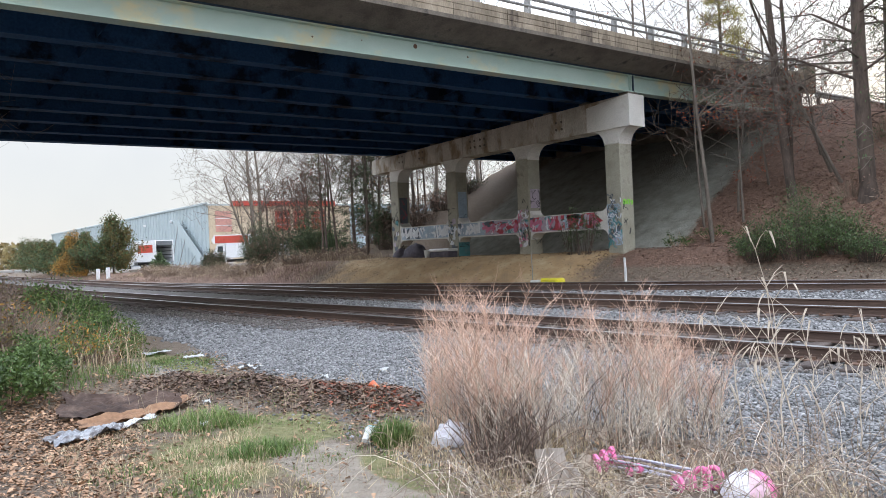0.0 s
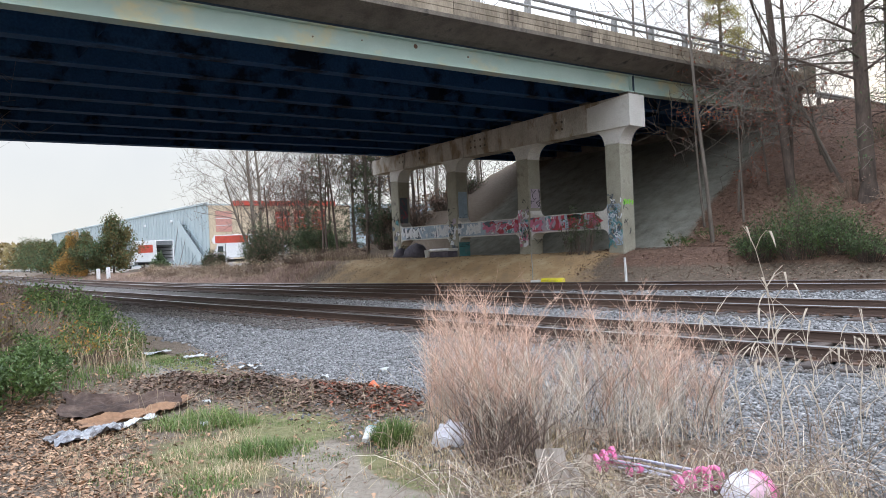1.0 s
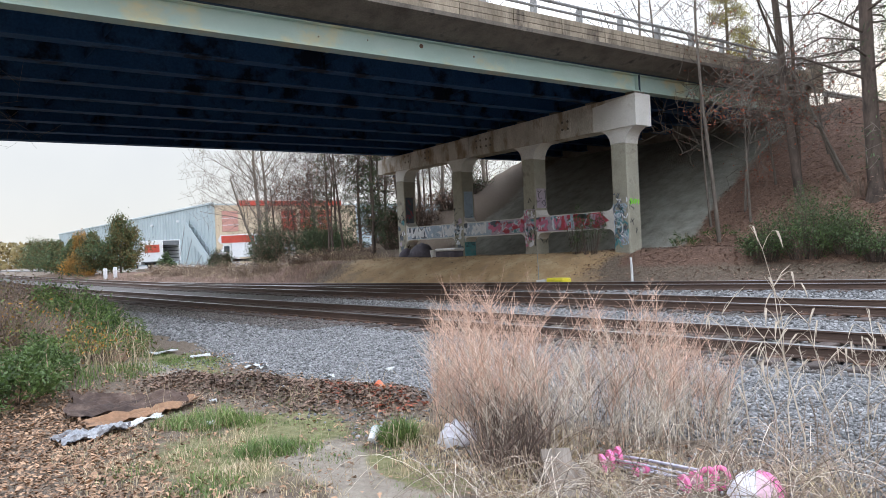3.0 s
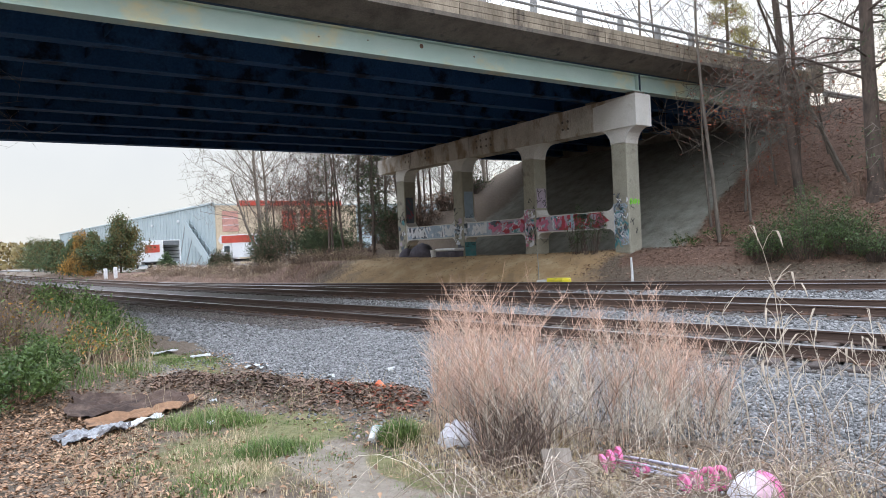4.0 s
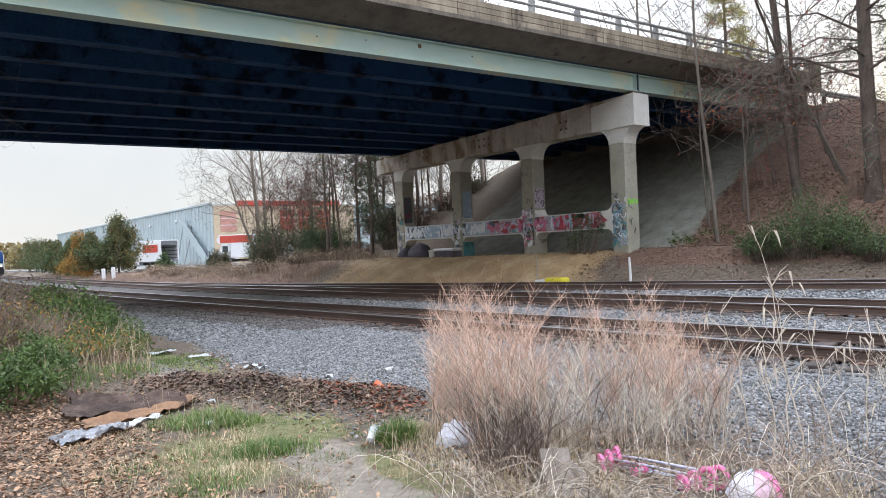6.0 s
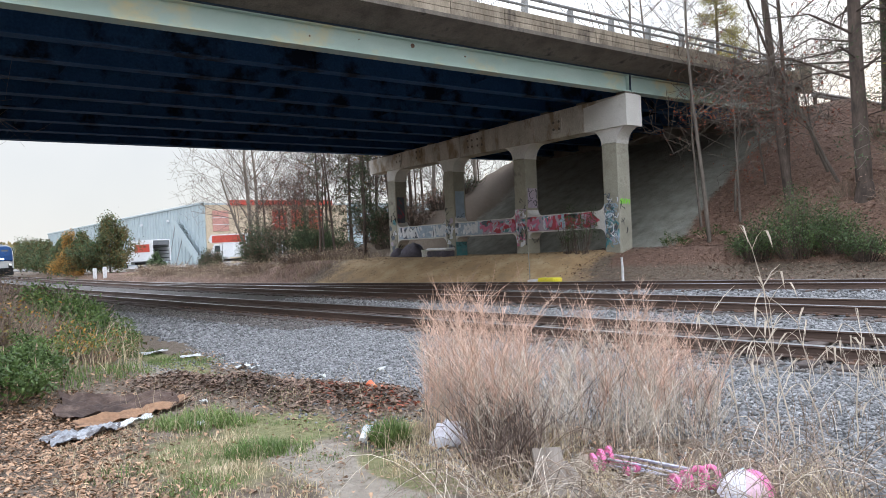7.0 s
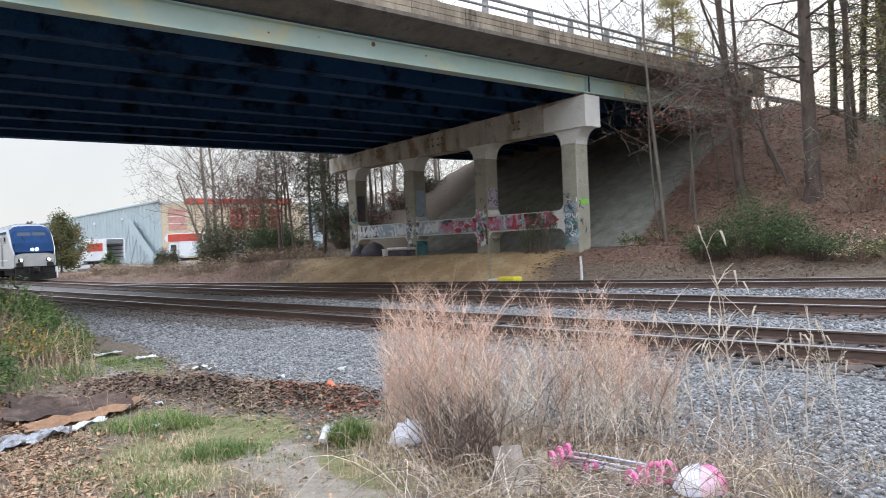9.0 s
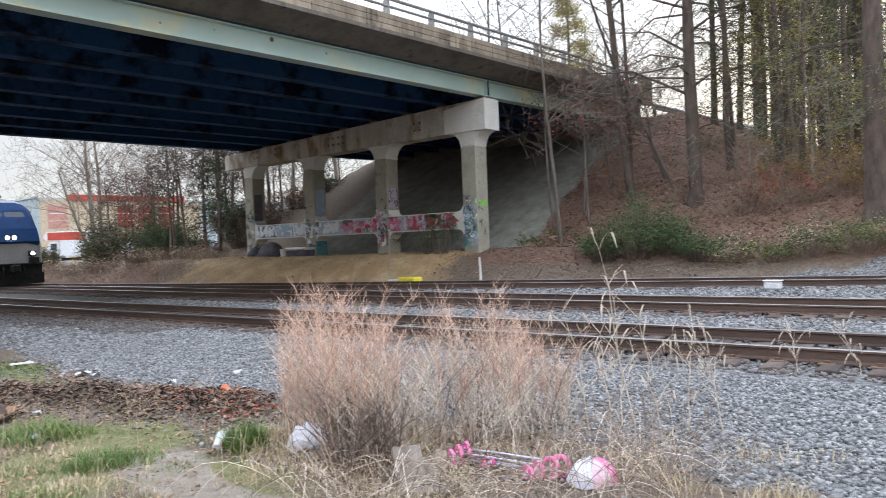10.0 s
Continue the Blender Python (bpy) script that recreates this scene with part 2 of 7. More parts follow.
def thing(name, place, label, category, group="", kind=""):
    """An Empty at a thing's base."""
    ob = new(name)
    ob.empty_display_size = 0.2
    ob.matrix_basis = place if isinstance(place, Matrix) else Matrix.Translation(place)
    return tagged(ob, label, category, group, kind)


def fast_mesh(name, verts, faces, material, smooth=False):
    """A mesh from arrays: verts (n, 3), faces (m, k) of one corner count."""
    me = bpy.data.meshes.new(name)
    nf, k = faces.shape
    me.vertices.add(len(verts))
    me.vertices.foreach_set("co", np.ascontiguousarray(verts, dtype=np.float32).ravel())
    me.loops.add(nf * k)
    me.loops.foreach_set("vertex_index", np.ascontiguousarray(faces, dtype=np.int32).ravel())
    me.polygons.add(nf)
    me.polygons.foreach_set("loop_start", np.arange(0, nf * k, k, dtype=np.int32))
    me.polygons.foreach_set("loop_total", np.full(nf, k, dtype=np.int32))
    for m in (material if isinstance(material, (list, tuple)) else [material]):
        me.materials.append(m)
    if smooth:
        me.polygons.foreach_set("use_smooth", np.ones(nf, dtype=bool))
    me.update(calc_edges=True)
    return me



# ---- ground ----
def smooth(a, b, v):
    t = np.clip((v - a) / (b - a), 0, 1)
    return t * t * (3 - 2 * t)


KNOTS = [-400, -60, -10, 0, 5, 20, 40, 60, 90, 110, 200, 340, 900]
LINE_1 = [10.2, 10.2, 10.6, 10.2, 9.92, 9.06, 8.2, 8.3, 9.1, 9.8, 13.0, 18.0, 38.0]
LINE_2 = [15.4, 15.4, 15.6, 15.3, 14.98, 14.05, 13.2, 13.3, 14.1, 14.8, 18.0, 23.0, 43.0]
KNOTS_3 = [-400, -60, -10, 0, 4, 8, 12, 16, 20, 24, 30, 38, 48]
LINE_3 = [60.0, 38.0, 25.8, 23.3, 22.2, 21.1, 19.95, 18.8, 17.7, 16.7, 15.4, 14.1, 13.22]


def soft_line(knots, values):
    """A line of x against y, rounded between its knots."""
    ys = np.arange(-400, 900, 0.5)
    xs = np.interp(ys, knots, values)
    k = np.hanning(17)
    k /= k.sum()
    xs = np.convolve(np.pad(xs, 8, mode="edge"), k, mode="valid")
    return lambda y: np.interp(y, ys, xs)


line_1, line_2, line_3 = soft_line(KNOTS, LINE_1), soft_line(KNOTS, LINE_2), soft_line(KNOTS_3, LINE_3)
RAIL_TOP, TIE_TOP = 0.21, 0.045


def waves(x, y, s, seed):
    a = np.random.default_rng(seed).uniform(0, 6.28, (6, 3))
    out = 0
    for i in range(6):
        d = a[i, 0]
        f = s * (0.6 + 0.35 * i)
        out = out + np.sin(f * (x * np.cos(d) + y * np.sin(d)) + a[i, 1]) / (1 + 0.5 * i)
    return out / 3


def height(x, y):
    """The lie of the land."""
    x, y = np.asarray(x, float), np.asarray(y, float)
    z = 0.035 * waves(x, y, 1.3, 1) * (1 - smooth(3.6, 4.8, x)) + 0.008 * waves(x, y, 4.0, 2)
    z += 0.32 * (1 - smooth(1.6, 3.4, x)) * smooth(8.5, 11.0, y)
    toe = np.maximum(np.where(y < 48, line_3(np.minimum(y, 48)), line_2(y)), line_2(y)) + 2.0
    low = 1.15 - 0.75 * smooth(36, 44, y) - 0.35 * smooth(2, -8, y) * 0
    rise = np.where((y > 13) & (y < 40), 3.1, 3.6)
    z = z + low * smooth(0, 1, (x - toe) / rise) * (1 + 0.06 * waves(x, y, 1.1, 3))
    end = 1.1 + 0.60 * (x - 24.6)
    side = 8.0 - np.maximum(0.5 * (15.2 - y), 0.95 * (y - 34.9))
    # a low heap of leaf mulch beside the path
    along = np.clip(((x - 3.1) * 1.1 + (y - 9.3) * -2.7) / (1.1 ** 2 + 2.7 ** 2), 0, 1)
    z = z + 0.13 * np.exp(-(((x - 3.1 - 1.1 * along) ** 2 + (y - 9.3 + 2.7 * along) ** 2) / 0.16)) * (1 + 0.5 * waves(x, y, 6, 8))
    top = 7.55 + 0.016 * (x - 34)
    fill = np.minimum(np.minimum(end, side), top)
    z = np.where(x > 20, np.maximum(z, fill + 0.06 * waves(x, y, 0.9, 4) + 0.05 * waves(x, y, 3.1, 6)), z)
    end_w = 0.2 + 0.60 * (-4.5 - x)
    z = np.where(x < 0, np.maximum(z, np.minimum(np.minimum(end_w, side), 7.2)), z)
    return z


def bare(x, y):
    """Masks of the surface: ballast, grass, path, sand, paving, red leaf slope."""
    wob = 0.35 * waves(x, y, 1.7, 11) + 0.2 * waves(x, y, 5.0, 12)
    edge = np.interp(y, [-30, 1.5, 3.4, 6.1, 7.1, 9.5, 13, 17.5, 40, 80], [4.2, 4.9, 5.3, 4.5, 4.5, 4.3, 4.6, 4.9, 4.0, 4.0])
    far = np.maximum(np.where(y < 48, line_3(np.minimum(y, 48)), 0), line_2(y)) + 1.35
    ballast = smooth(-0.35, 0.35, x + wob - edge) * (1 - smooth(-0.3, 0.5, x + wob - far))
    ballast *= 1 - smooth(300, 500, np.abs(y))
    ballast *= 1 - 0.25 * smooth(18, 27, y) * (x > line_1(y) - 1.5)
    g1 = smooth(0.35, 0.8, 1 - np.hypot((x - 2.15) / 1.3, (y - 6.0) / 2.2) + 0.35 * wob)
    g2 = smooth(0.3, 0.7, 1 - np.hypot((x - 3.05) / 0.9, (y - 6.3) / 1.3) + 0.4 * wob)
    g3 = smooth(0.3, 0.7, 1 - np.hypot((x - 3.75) / 0.55, (y - 11.6) / 3.0) + 0.4 * wob)
    g4 = smooth(0.3, 0.7, 1 - np.hypot((x - 3.1) / 0.35, (y - 4.4) / 1.2) + 0.4 * wob)
    grass = np.clip(g1 * 0.7 + g2 + g3 + g4, 0, 1)
    track = np.interp(y, [0, 3, 5, 7, 9, 12, 15, 30], [2.3, 2.55, 2.75, 3.0, 3.2, 3.35, 3.5, 3.6])
    path = (1 - smooth(0.15, 0.55, np.abs(x - track) + 0.4 * wob)) * (1 - smooth(14, 22, y)) * (0.35 + 0.65 * smooth(6.2, 4.6, y) + 0.65 * smooth(9.5, 11, y))
    sand = smooth(17.0, 19.5, y + 2 * wob) * (1 - smooth(30.5, 34.5, y + 2.5 * wob)) * smooth(far - 0.2, far + 0.7, x) * (1 - smooth(24.0, 25.0, x))
    paved = (x > 24.2) * smooth(16.2, 17.4, y + 1.6 * wob) * (1 - smooth(29.5, 33, y + 1.5 * wob))
    red = (1 - paved) * np.clip((x > 20) * smooth(0.35, 0.9, height(x, y)) * (y < 18) + (x > far + 0.2) * (x < 24.4) * smooth(32, 35.5, y) * (1 - smooth(75, 90, y)), 0, 1)
    return ballast, grass, np.clip(path, 0, 1), sand, paved * 1.0, red * 1.0


def ground_material():
    m = bpy.data.materials.new("ground_soil")
    m.use_nodes = True
    nt = m.node_tree
    b = nt.nodes["Principled BSDF"]
    geo = nt.nodes.new("ShaderNodeTexCoord")
    co = geo.outputs["Object"]
    sep = []
    for nm in ("soil", "soil_more"):
        a = nt.nodes.new("ShaderNodeAttribute")
        a.attribute_name = nm
        s = nt.nodes.new("ShaderNodeSeparateColor")
        nt.links.new(a.outputs["Color"], s.inputs[0])
        sep.append(s)
    wob = noise_node(nt, co, 5.0, 6, 0.7)

    def two(c1, c2, scale, c3=None):
        n = noise_node(nt, co, scale, 6, 0.7)
        r = ramp_node(nt, [(0.3, c1), (0.7, c2)] if c3 is None else [(0.28, c1), (0.5, c2), (0.72, c3)])
        nt.links.new(n.outputs[0], r.inputs[0])
        return r.outputs[0]

    def cut(sock, lo=0.25, hi=0.6):
        k = nt.nodes.new("ShaderNodeMath")
        k.operation = "MULTIPLY_ADD"
        k.inputs[1].default_value, k.inputs[2].default_value = 0.8, -0.4
        nt.links.new(wob.outputs[0], k.inputs[0])
        s = nt.nodes.new("ShaderNodeMath")
        nt.links.new(sock, s.inputs[0])
        nt.links.new(k.outputs[0], s.inputs[1])
        r = nt.nodes.new("ShaderNodeMapRange")
        r.inputs[1].default_value, r.inputs[2].default_value = lo, hi
        nt.links.new(s.outputs[0], r.inputs[0])
        return r.outputs[0]

    col = two((0.10, 0.072, 0.052), (0.17, 0.13, 0.095), 9, (0.26, 0.20, 0.15))
    vor = nt.nodes.new("ShaderNodeTexVoronoi")
    vor.inputs["Scale"].default_value = 17
    nt.links.new(co, vor.inputs["Vector"])
    stones = ramp_node(nt, [(0.0, (0.10, 0.10, 0.10)), (0.5, (0.22, 0.22, 0.22)), (1.0, (0.36, 0.355, 0.35))])
    sv = nt.nodes.new("ShaderNodeSeparateColor")
    nt.links.new(vor.outputs["Color"], sv.inputs[0])
    nt.links.new(sv.outputs[0], stones.inputs[0])
    # shade in the creases between stones, multiplied into their colour
    gap_shade = ramp_node(nt, [(0.0, (1, 1, 1)), (0.55, (0.8, 0.8, 0.8)), (0.9, (0.35, 0.35, 0.35))])
    nt.links.new(vor.outputs["Distance"], gap_shade.inputs[0])
    stone = mixed(nt, 1.0, stones.outputs[0], gap_shade.outputs[0], "MULTIPLY")
    dust = nt.nodes.new("ShaderNodeAttribute")
    dust.attribute_name = "dust"
    stone = mixed(nt, dust.outputs["Fac"], stone, two((0.05, 0.042, 0.036), (0.115, 0.098, 0.085), 11))
    col = mixed(nt, cut(sep[0].outputs[2]), col, two((0.24, 0.20, 0.155), (0.36, 0.31, 0.25), 7))
    col = mixed(nt, cut(sep[0].outputs[1]), col, two((0.12, 0.13, 0.045), (0.27, 0.24, 0.12), 8))
    col = mixed(nt, cut(sep[1].outputs[0]), col, two((0.29, 0.215, 0.14), (0.45, 0.30, 0.155), 0.8, (0.60, 0.47, 0.29)))
    col = mixed(nt, cut(sep[1].outputs[2]), col, two((0.11, 0.063, 0.044), (0.185, 0.11, 0.077), 5, (0.26, 0.16, 0.115)))
    col = mixed(nt, cut(sep[1].outputs[1]), col, two((0.16, 0.156, 0.13), (0.27, 0.265, 0.225), 1.6, (0.36, 0.355, 0.305)))
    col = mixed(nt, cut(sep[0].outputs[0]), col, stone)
    nt.links.new(col, b.inputs["Base Color"])
    b.inputs["Roughness"].default_value = 0.95
    hn = noise_node(nt, co, 24, 6, 0.75)
    add = nt.nodes.new("ShaderNodeMath")
    add.operation = "SUBTRACT"
    nt.links.new(hn.outputs[0], add.inputs[0])
    nt.links.new(vor.outputs["Distance"], add.inputs[1])
    bp = nt.nodes.new("ShaderNodeBump")
    bp.inputs["Strength"].default_value, bp.inputs["Distance"].default_value = 0.8, 0.05
    nt.links.new(add.outputs[0], bp.inputs["Height"])
    nt.links.new(bp.outputs[0], b.inputs["Normal"])
    return m


def spread(*stretches):
    out = [np.arange(a, c, s) for a, c, s in stretches]
    return np.concatenate(out)


gx = spread((-2000, -100, 190), (-100, -12, 8), (-12, -1, 0.8), (-1, 6, 0.12), (6, 26, 0.4), (26, 42, 0.6), (42, 100, 4), (100, 2101, 200))
gy = spread((-2000, -100, 190), (-100, -12, 8), (-12, 1, 0.8), (1, 16, 0.15), (16, 48, 0.5), (48, 120, 3), (120, 2121, 200))
GX, GY = np.meshgrid(gx, gy, indexing="ij")
gv = np.stack([GX, GY, height(GX, GY)], -1).reshape(-1, 3)
na, nb = len(gx), len(gy)
ii, jj = np.meshgrid(np.arange(na - 1), np.arange(nb - 1), indexing="ij")
q = (ii * nb + jj).ravel()
ground_me = fast_mesh("ground", gv, np.stack([q, q + nb, q + nb + 1, q + 1], 1), ground_material(), True)
masks = bare(GX.ravel(), GY.ravel())
for nm, trio in (("soil", masks[:3]), ("soil_more", masks[3:])):
    att = ground_me.color_attributes.new(nm, "FLOAT_COLOR", "POINT")
    att.data.foreach_set("color", np.stack([*trio, np.ones(len(gv))], 1).astype(np.float32).ravel())
dust_att = ground_me.attributes.new("dust", "FLOAT", "POINT")
flat_x, flat_y = GX.ravel(), GY.ravel()
dusty = smooth(14, 24, flat_y + 0.6 * flat_x) * (1 - smooth(2.0, 3.4, np.minimum(np.abs(flat_x - line_1(flat_y)), np.abs(flat_x - line_2(flat_y)))))
dust_att.data.foreach_set("value", (0.85 * dusty).astype(np.float32))
tagged(new("ground", ground_me), "leaf-strewn earth, grass, grey ballast and sandy bank along the railway", "ground", kind="structure")


# ---- the railway ----
def rail_profile():
    return [(-0.07, 0), (0.07, 0), (0.07, 0.015), (0.012, 0.035), (0.012, 0.125), (0.036, 0.135), (0.036, 0.16), (0.028, 0.168), (-0.028, 0.168), (-0.036, 0.16), (-0.036, 0.135), (-0.012, 0.125), (-0.012, 0.035), (-0.07, 0.015)]


def swept_rail(line, shift, y0, y1, step):
    me = Mesh()
    prof = rail_profile()
    n = len(prof)
    ys = np.arange(y0, y1 + step / 2, step)
    vs, fs, top = [], [], []
    for y in ys:
        x = float(line(y)) + shift
        vs += [Vector((x + a, y, TIE_TOP - 0.005 + h)) for a, h in prof]
    for k in range(len(ys) - 1):
        for j in range(n):
            fs.append((k * n + j, k * n + (j + 1) % n, (k + 1) * n + (j + 1) % n, (k + 1) * n + j))
            top.append(1 if j in (6, 7, 8) else 0)
    me.v, me.f, me.mi = vs, fs, top
    return me


GAUGE = 0.753
tie_me = Mesh().box(-1.30, -0.115, -0.17, 1.30, 0.115, 0, 0.012).data("tie", M["tie"])
plate_me = Mesh().box(-0.19, -0.09, 0, 0.19, 0.09, 0.02, 0.005).box(-0.12, -0.03, 0.015, -0.075, 0.03, 0.05).box(0.075, -0.03, 0.015, 0.12, 0.03, 0.05).data("tie_plate", M["rust_plate"])
anchor_me = Mesh().box(-0.085, -0.02, -0.03, 0.085, 0.02, 0.025, 0.006).data("rail_anchor", M["rust_plate"])
for k, (line, y0, y1, t0, t1, what) in enumerate([
        (line_1, -60, 330, -9, 46, "main line track with rusty rails and bright heads on wooden ties"),
        (line_2, -60, 330, -7, 52, "second main line track on wooden ties in grey ballast"),
        (line_3, -60, 47.5, -6, 40, "siding track that branches off beside the sandy bank")]):
    track = thing("railway_track", (0, 0, 0), what, "railway track", "railway tracks", "structure")
    for s in (-GAUGE, GAUGE):
        part("rail", swept_rail(line, s, y0, y1, 1.0), [M["rail_side"], M["rail_top"]], track, "rusty steel rail with a worn bright head")
    for j, y in enumerate(np.arange(t0, t1, 0.53)):
        x = float(line(y))
        slope = math.degrees(math.atan2(float(line(y + 0.5) - line(y - 0.5)), 1))
        r = random.Random(j * 7 + k)
        wide = Matrix.Diagonal((1.0 + (0.25 if k == 2 and 25 < y < 40 else 0), 1, 1, 1))
        tie = new("tie", tie_me)
        tie.parent = track
        tie.matrix_basis = pose(x + r.uniform(-0.06, 0.06), y + r.uniform(-0.03, 0.03), TIE_TOP + r.uniform(-0.012, 0.004), 0, r.uniform(-0.5, 0.5), -slope + r.uniform(-1.5, 1.5)) @ wide
        if k < 2 and y < 24:
            pl = new("tie_plate", plate_me)
            pl.parent = track
            pl.matrix_basis = pose(x - GAUGE, y, TIE_TOP - 0.012, 0, 0, -slope)
            an = new("rail_anchor", anchor_me)
            an.parent = track
            an.matrix_basis = pose(x - GAUGE, y + 0.16, TIE_TOP + 0.002, 0, 0, -slope)
    rest = np.concatenate([np.arange(y0, t0, 0.53), np.arange(t1, min(y1, 130), 0.53)])
    far_ties = Mesh()
    for y in rest:
        far_ties.box(-1.3, -0.115, -0.17, 1.3, 0.115, 0, 0, pose(float(line(y)), y, TIE_TOP))
    tagged(part("far_ties", far_ties, M["tie"], track), kind="stuff")

# ---- the road bridge ----
def soffit(x, y):
    """Height of the girders' lower edge: the road climbs and leans."""
    return 7.22 + 0.0082 * (x - 23.3) - 0.0255 * (y - 17.4)


SHEAR = Matrix.Identity(4)
SHEAR[2][0], SHEAR[2][1] = 0.0082, -0.0255
BASE = Matrix.Translation((0, 0, soffit(0, 0))) @ SHEAR
bridge = thing("road_bridge", (23.2, 17.4, 0), "steel girder road bridge with green fascia girder and stained concrete parapet", "bridge")


def leaning(me):
    """Set into the road's climb and lean, in the bridge's own space."""
    inv = Matrix.Translation((-23.2, -17.4, 0))
    me.v = [inv @ (BASE @ Vector(p)) for p in me.v]
    return me


G_H, D_H = 0.66, 0.82
for i in range(9):
    y = 17.4 + 2.0 * i
    for x0, x1 in ((-6.0, 23.28), (23.36, 34.2)):
        # the fascia keeps its green; girders behind it take the shade-coloured paint
        tone = M["girder_green"] if i == 0 else M["girder_shaded"]
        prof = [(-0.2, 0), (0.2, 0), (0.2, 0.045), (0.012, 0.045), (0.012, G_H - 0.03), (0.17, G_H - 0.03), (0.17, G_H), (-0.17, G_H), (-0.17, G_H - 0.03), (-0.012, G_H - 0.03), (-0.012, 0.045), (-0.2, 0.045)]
        part("girder", leaning(Mesh().prism([(y + a, h) for a, h in prof], 0, x0, x1)), tone, bridge, "faded pale green fascia girder with cream patches" if i == 0 else "")
        for x in (x0 + 0.04, x1 - 0.04):
            for s in (-1, 1):
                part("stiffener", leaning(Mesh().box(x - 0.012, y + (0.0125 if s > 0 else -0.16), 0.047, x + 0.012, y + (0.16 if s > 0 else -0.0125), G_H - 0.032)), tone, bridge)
    if i < 8:
        for x in np.arange(-1.5, 34, 6.2):
            d = Mesh().prism([(x - 0.01, 0.2), (x + 0.01, 0.2), (x + 0.01, 0.48), (x + 0.08, 0.48), (x + 0.08, 0.50), (x - 0.08, 0.50), (x - 0.08, 0.48), (x - 0.01, 0.48)], 1, y + 0.014, y + 1.986)
            part("cross_frame", leaning(d), M["girder_shaded"], bridge)
part("deck_slab", leaning(Mesh().box(-8, 17.19, G_H + 0.002, 35.4, 34.6, D_H + 0.24)), M["deck_under"], bridge, "concrete deck underside with the shade painted in")
over = Mesh().prism([(16.15, D_H + 0.22), (16.15, D_H + 0.34), (17.18, D_H + 0.34), (17.18, G_H + 0.04), (16.9, G_H + 0.08)], 0, -8, 35.4)
part("deck_edge", leaning(over), M["deck_edge"], bridge, "dark brown deck overhang")
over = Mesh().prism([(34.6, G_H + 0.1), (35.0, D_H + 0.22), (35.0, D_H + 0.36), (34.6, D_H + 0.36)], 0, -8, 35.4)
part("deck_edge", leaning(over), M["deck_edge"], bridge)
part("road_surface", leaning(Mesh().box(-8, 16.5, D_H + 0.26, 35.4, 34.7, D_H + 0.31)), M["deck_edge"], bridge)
for side, y0, y1 in ((0, 16.17, 16.42), (1, 34.72, 34.97)):
    for x in np.arange(-8.0, 35.2, 2.16):
        for z in range(3):
            p = Mesh().box(x + 0.007, y0, D_H + 0.335 + 0.182 * z, x + 2.153, y1, D_H + 0.511 + 0.182 * z, 0.012)
            part("parapet_panel", leaning(p), M["parapet"], bridge)
    for x in np.arange(-7.0, 35.0, 2.16):
        yc = (y0 + y1) / 2
        post = Mesh().prism([(yc - 0.09, D_H + 0.88), (yc + 0.09, D_H + 0.88), (yc + 0.07, D_H + 1.30), (yc - 0.02, D_H + 1.44), (yc - 0.09, D_H + 1.40)], 0, x - 0.07, x + 0.07)
        part("rail_post", leaning(post), M["galv"], bridge)
    for z, r in ((1.12, 0.045), (1.37, 0.055)):
        part("hand_rail", leaning(Mesh().tube([(-8, y0 + 0.06, D_H + z), (35.0, y0 + 0.06, D_H + z)], r, 8)), M["galv"], bridge)
    part("end_post", leaning(Mesh().box(35.1, y0 - 0.1, D_H + 0.0, 36.0, y1 + 0.1, D_H + 1.42, 0.06)), M["parapet"], bridge, "stained concrete parapet end post")
abut = Mesh().box(34.15, 16.6, -1.2, 35.6, 34.8, D_H + 0.1, 0.02)
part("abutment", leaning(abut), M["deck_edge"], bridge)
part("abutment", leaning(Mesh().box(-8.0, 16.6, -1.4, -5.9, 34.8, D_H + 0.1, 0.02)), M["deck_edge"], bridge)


# rust and shot holes on the fascia girder
for x, z, r_ in ((13.07, 7.64, 0.070), (15.12, 7.58, 0.030), (11.19, 7.56, 0.020), (9.63, 7.44, 0.025)):
    hole = Mesh().tube([(x, 17.376, z), (x, 17.386, z)], r_, 10)
    hole.v = [p - Vector((23.2, 17.4, 0)) for p in hole.v]
    part("rust_hole", hole, M["rust_plate"], bridge)
# dark strip added in the open joint of the fascia girder, for its shaded gap
gap_strip = Mesh().box(23.284, 17.23, 0.02, 23.356, 17.42, G_H - 0.02)
part("joint_gap_strip", leaning(gap_strip), M["deck_under"], bridge, "dark strip standing for the shaded gap of the girder joint")
# ---- pier ----
COLS = [18.0, 22.97, 27.94, 32.9]


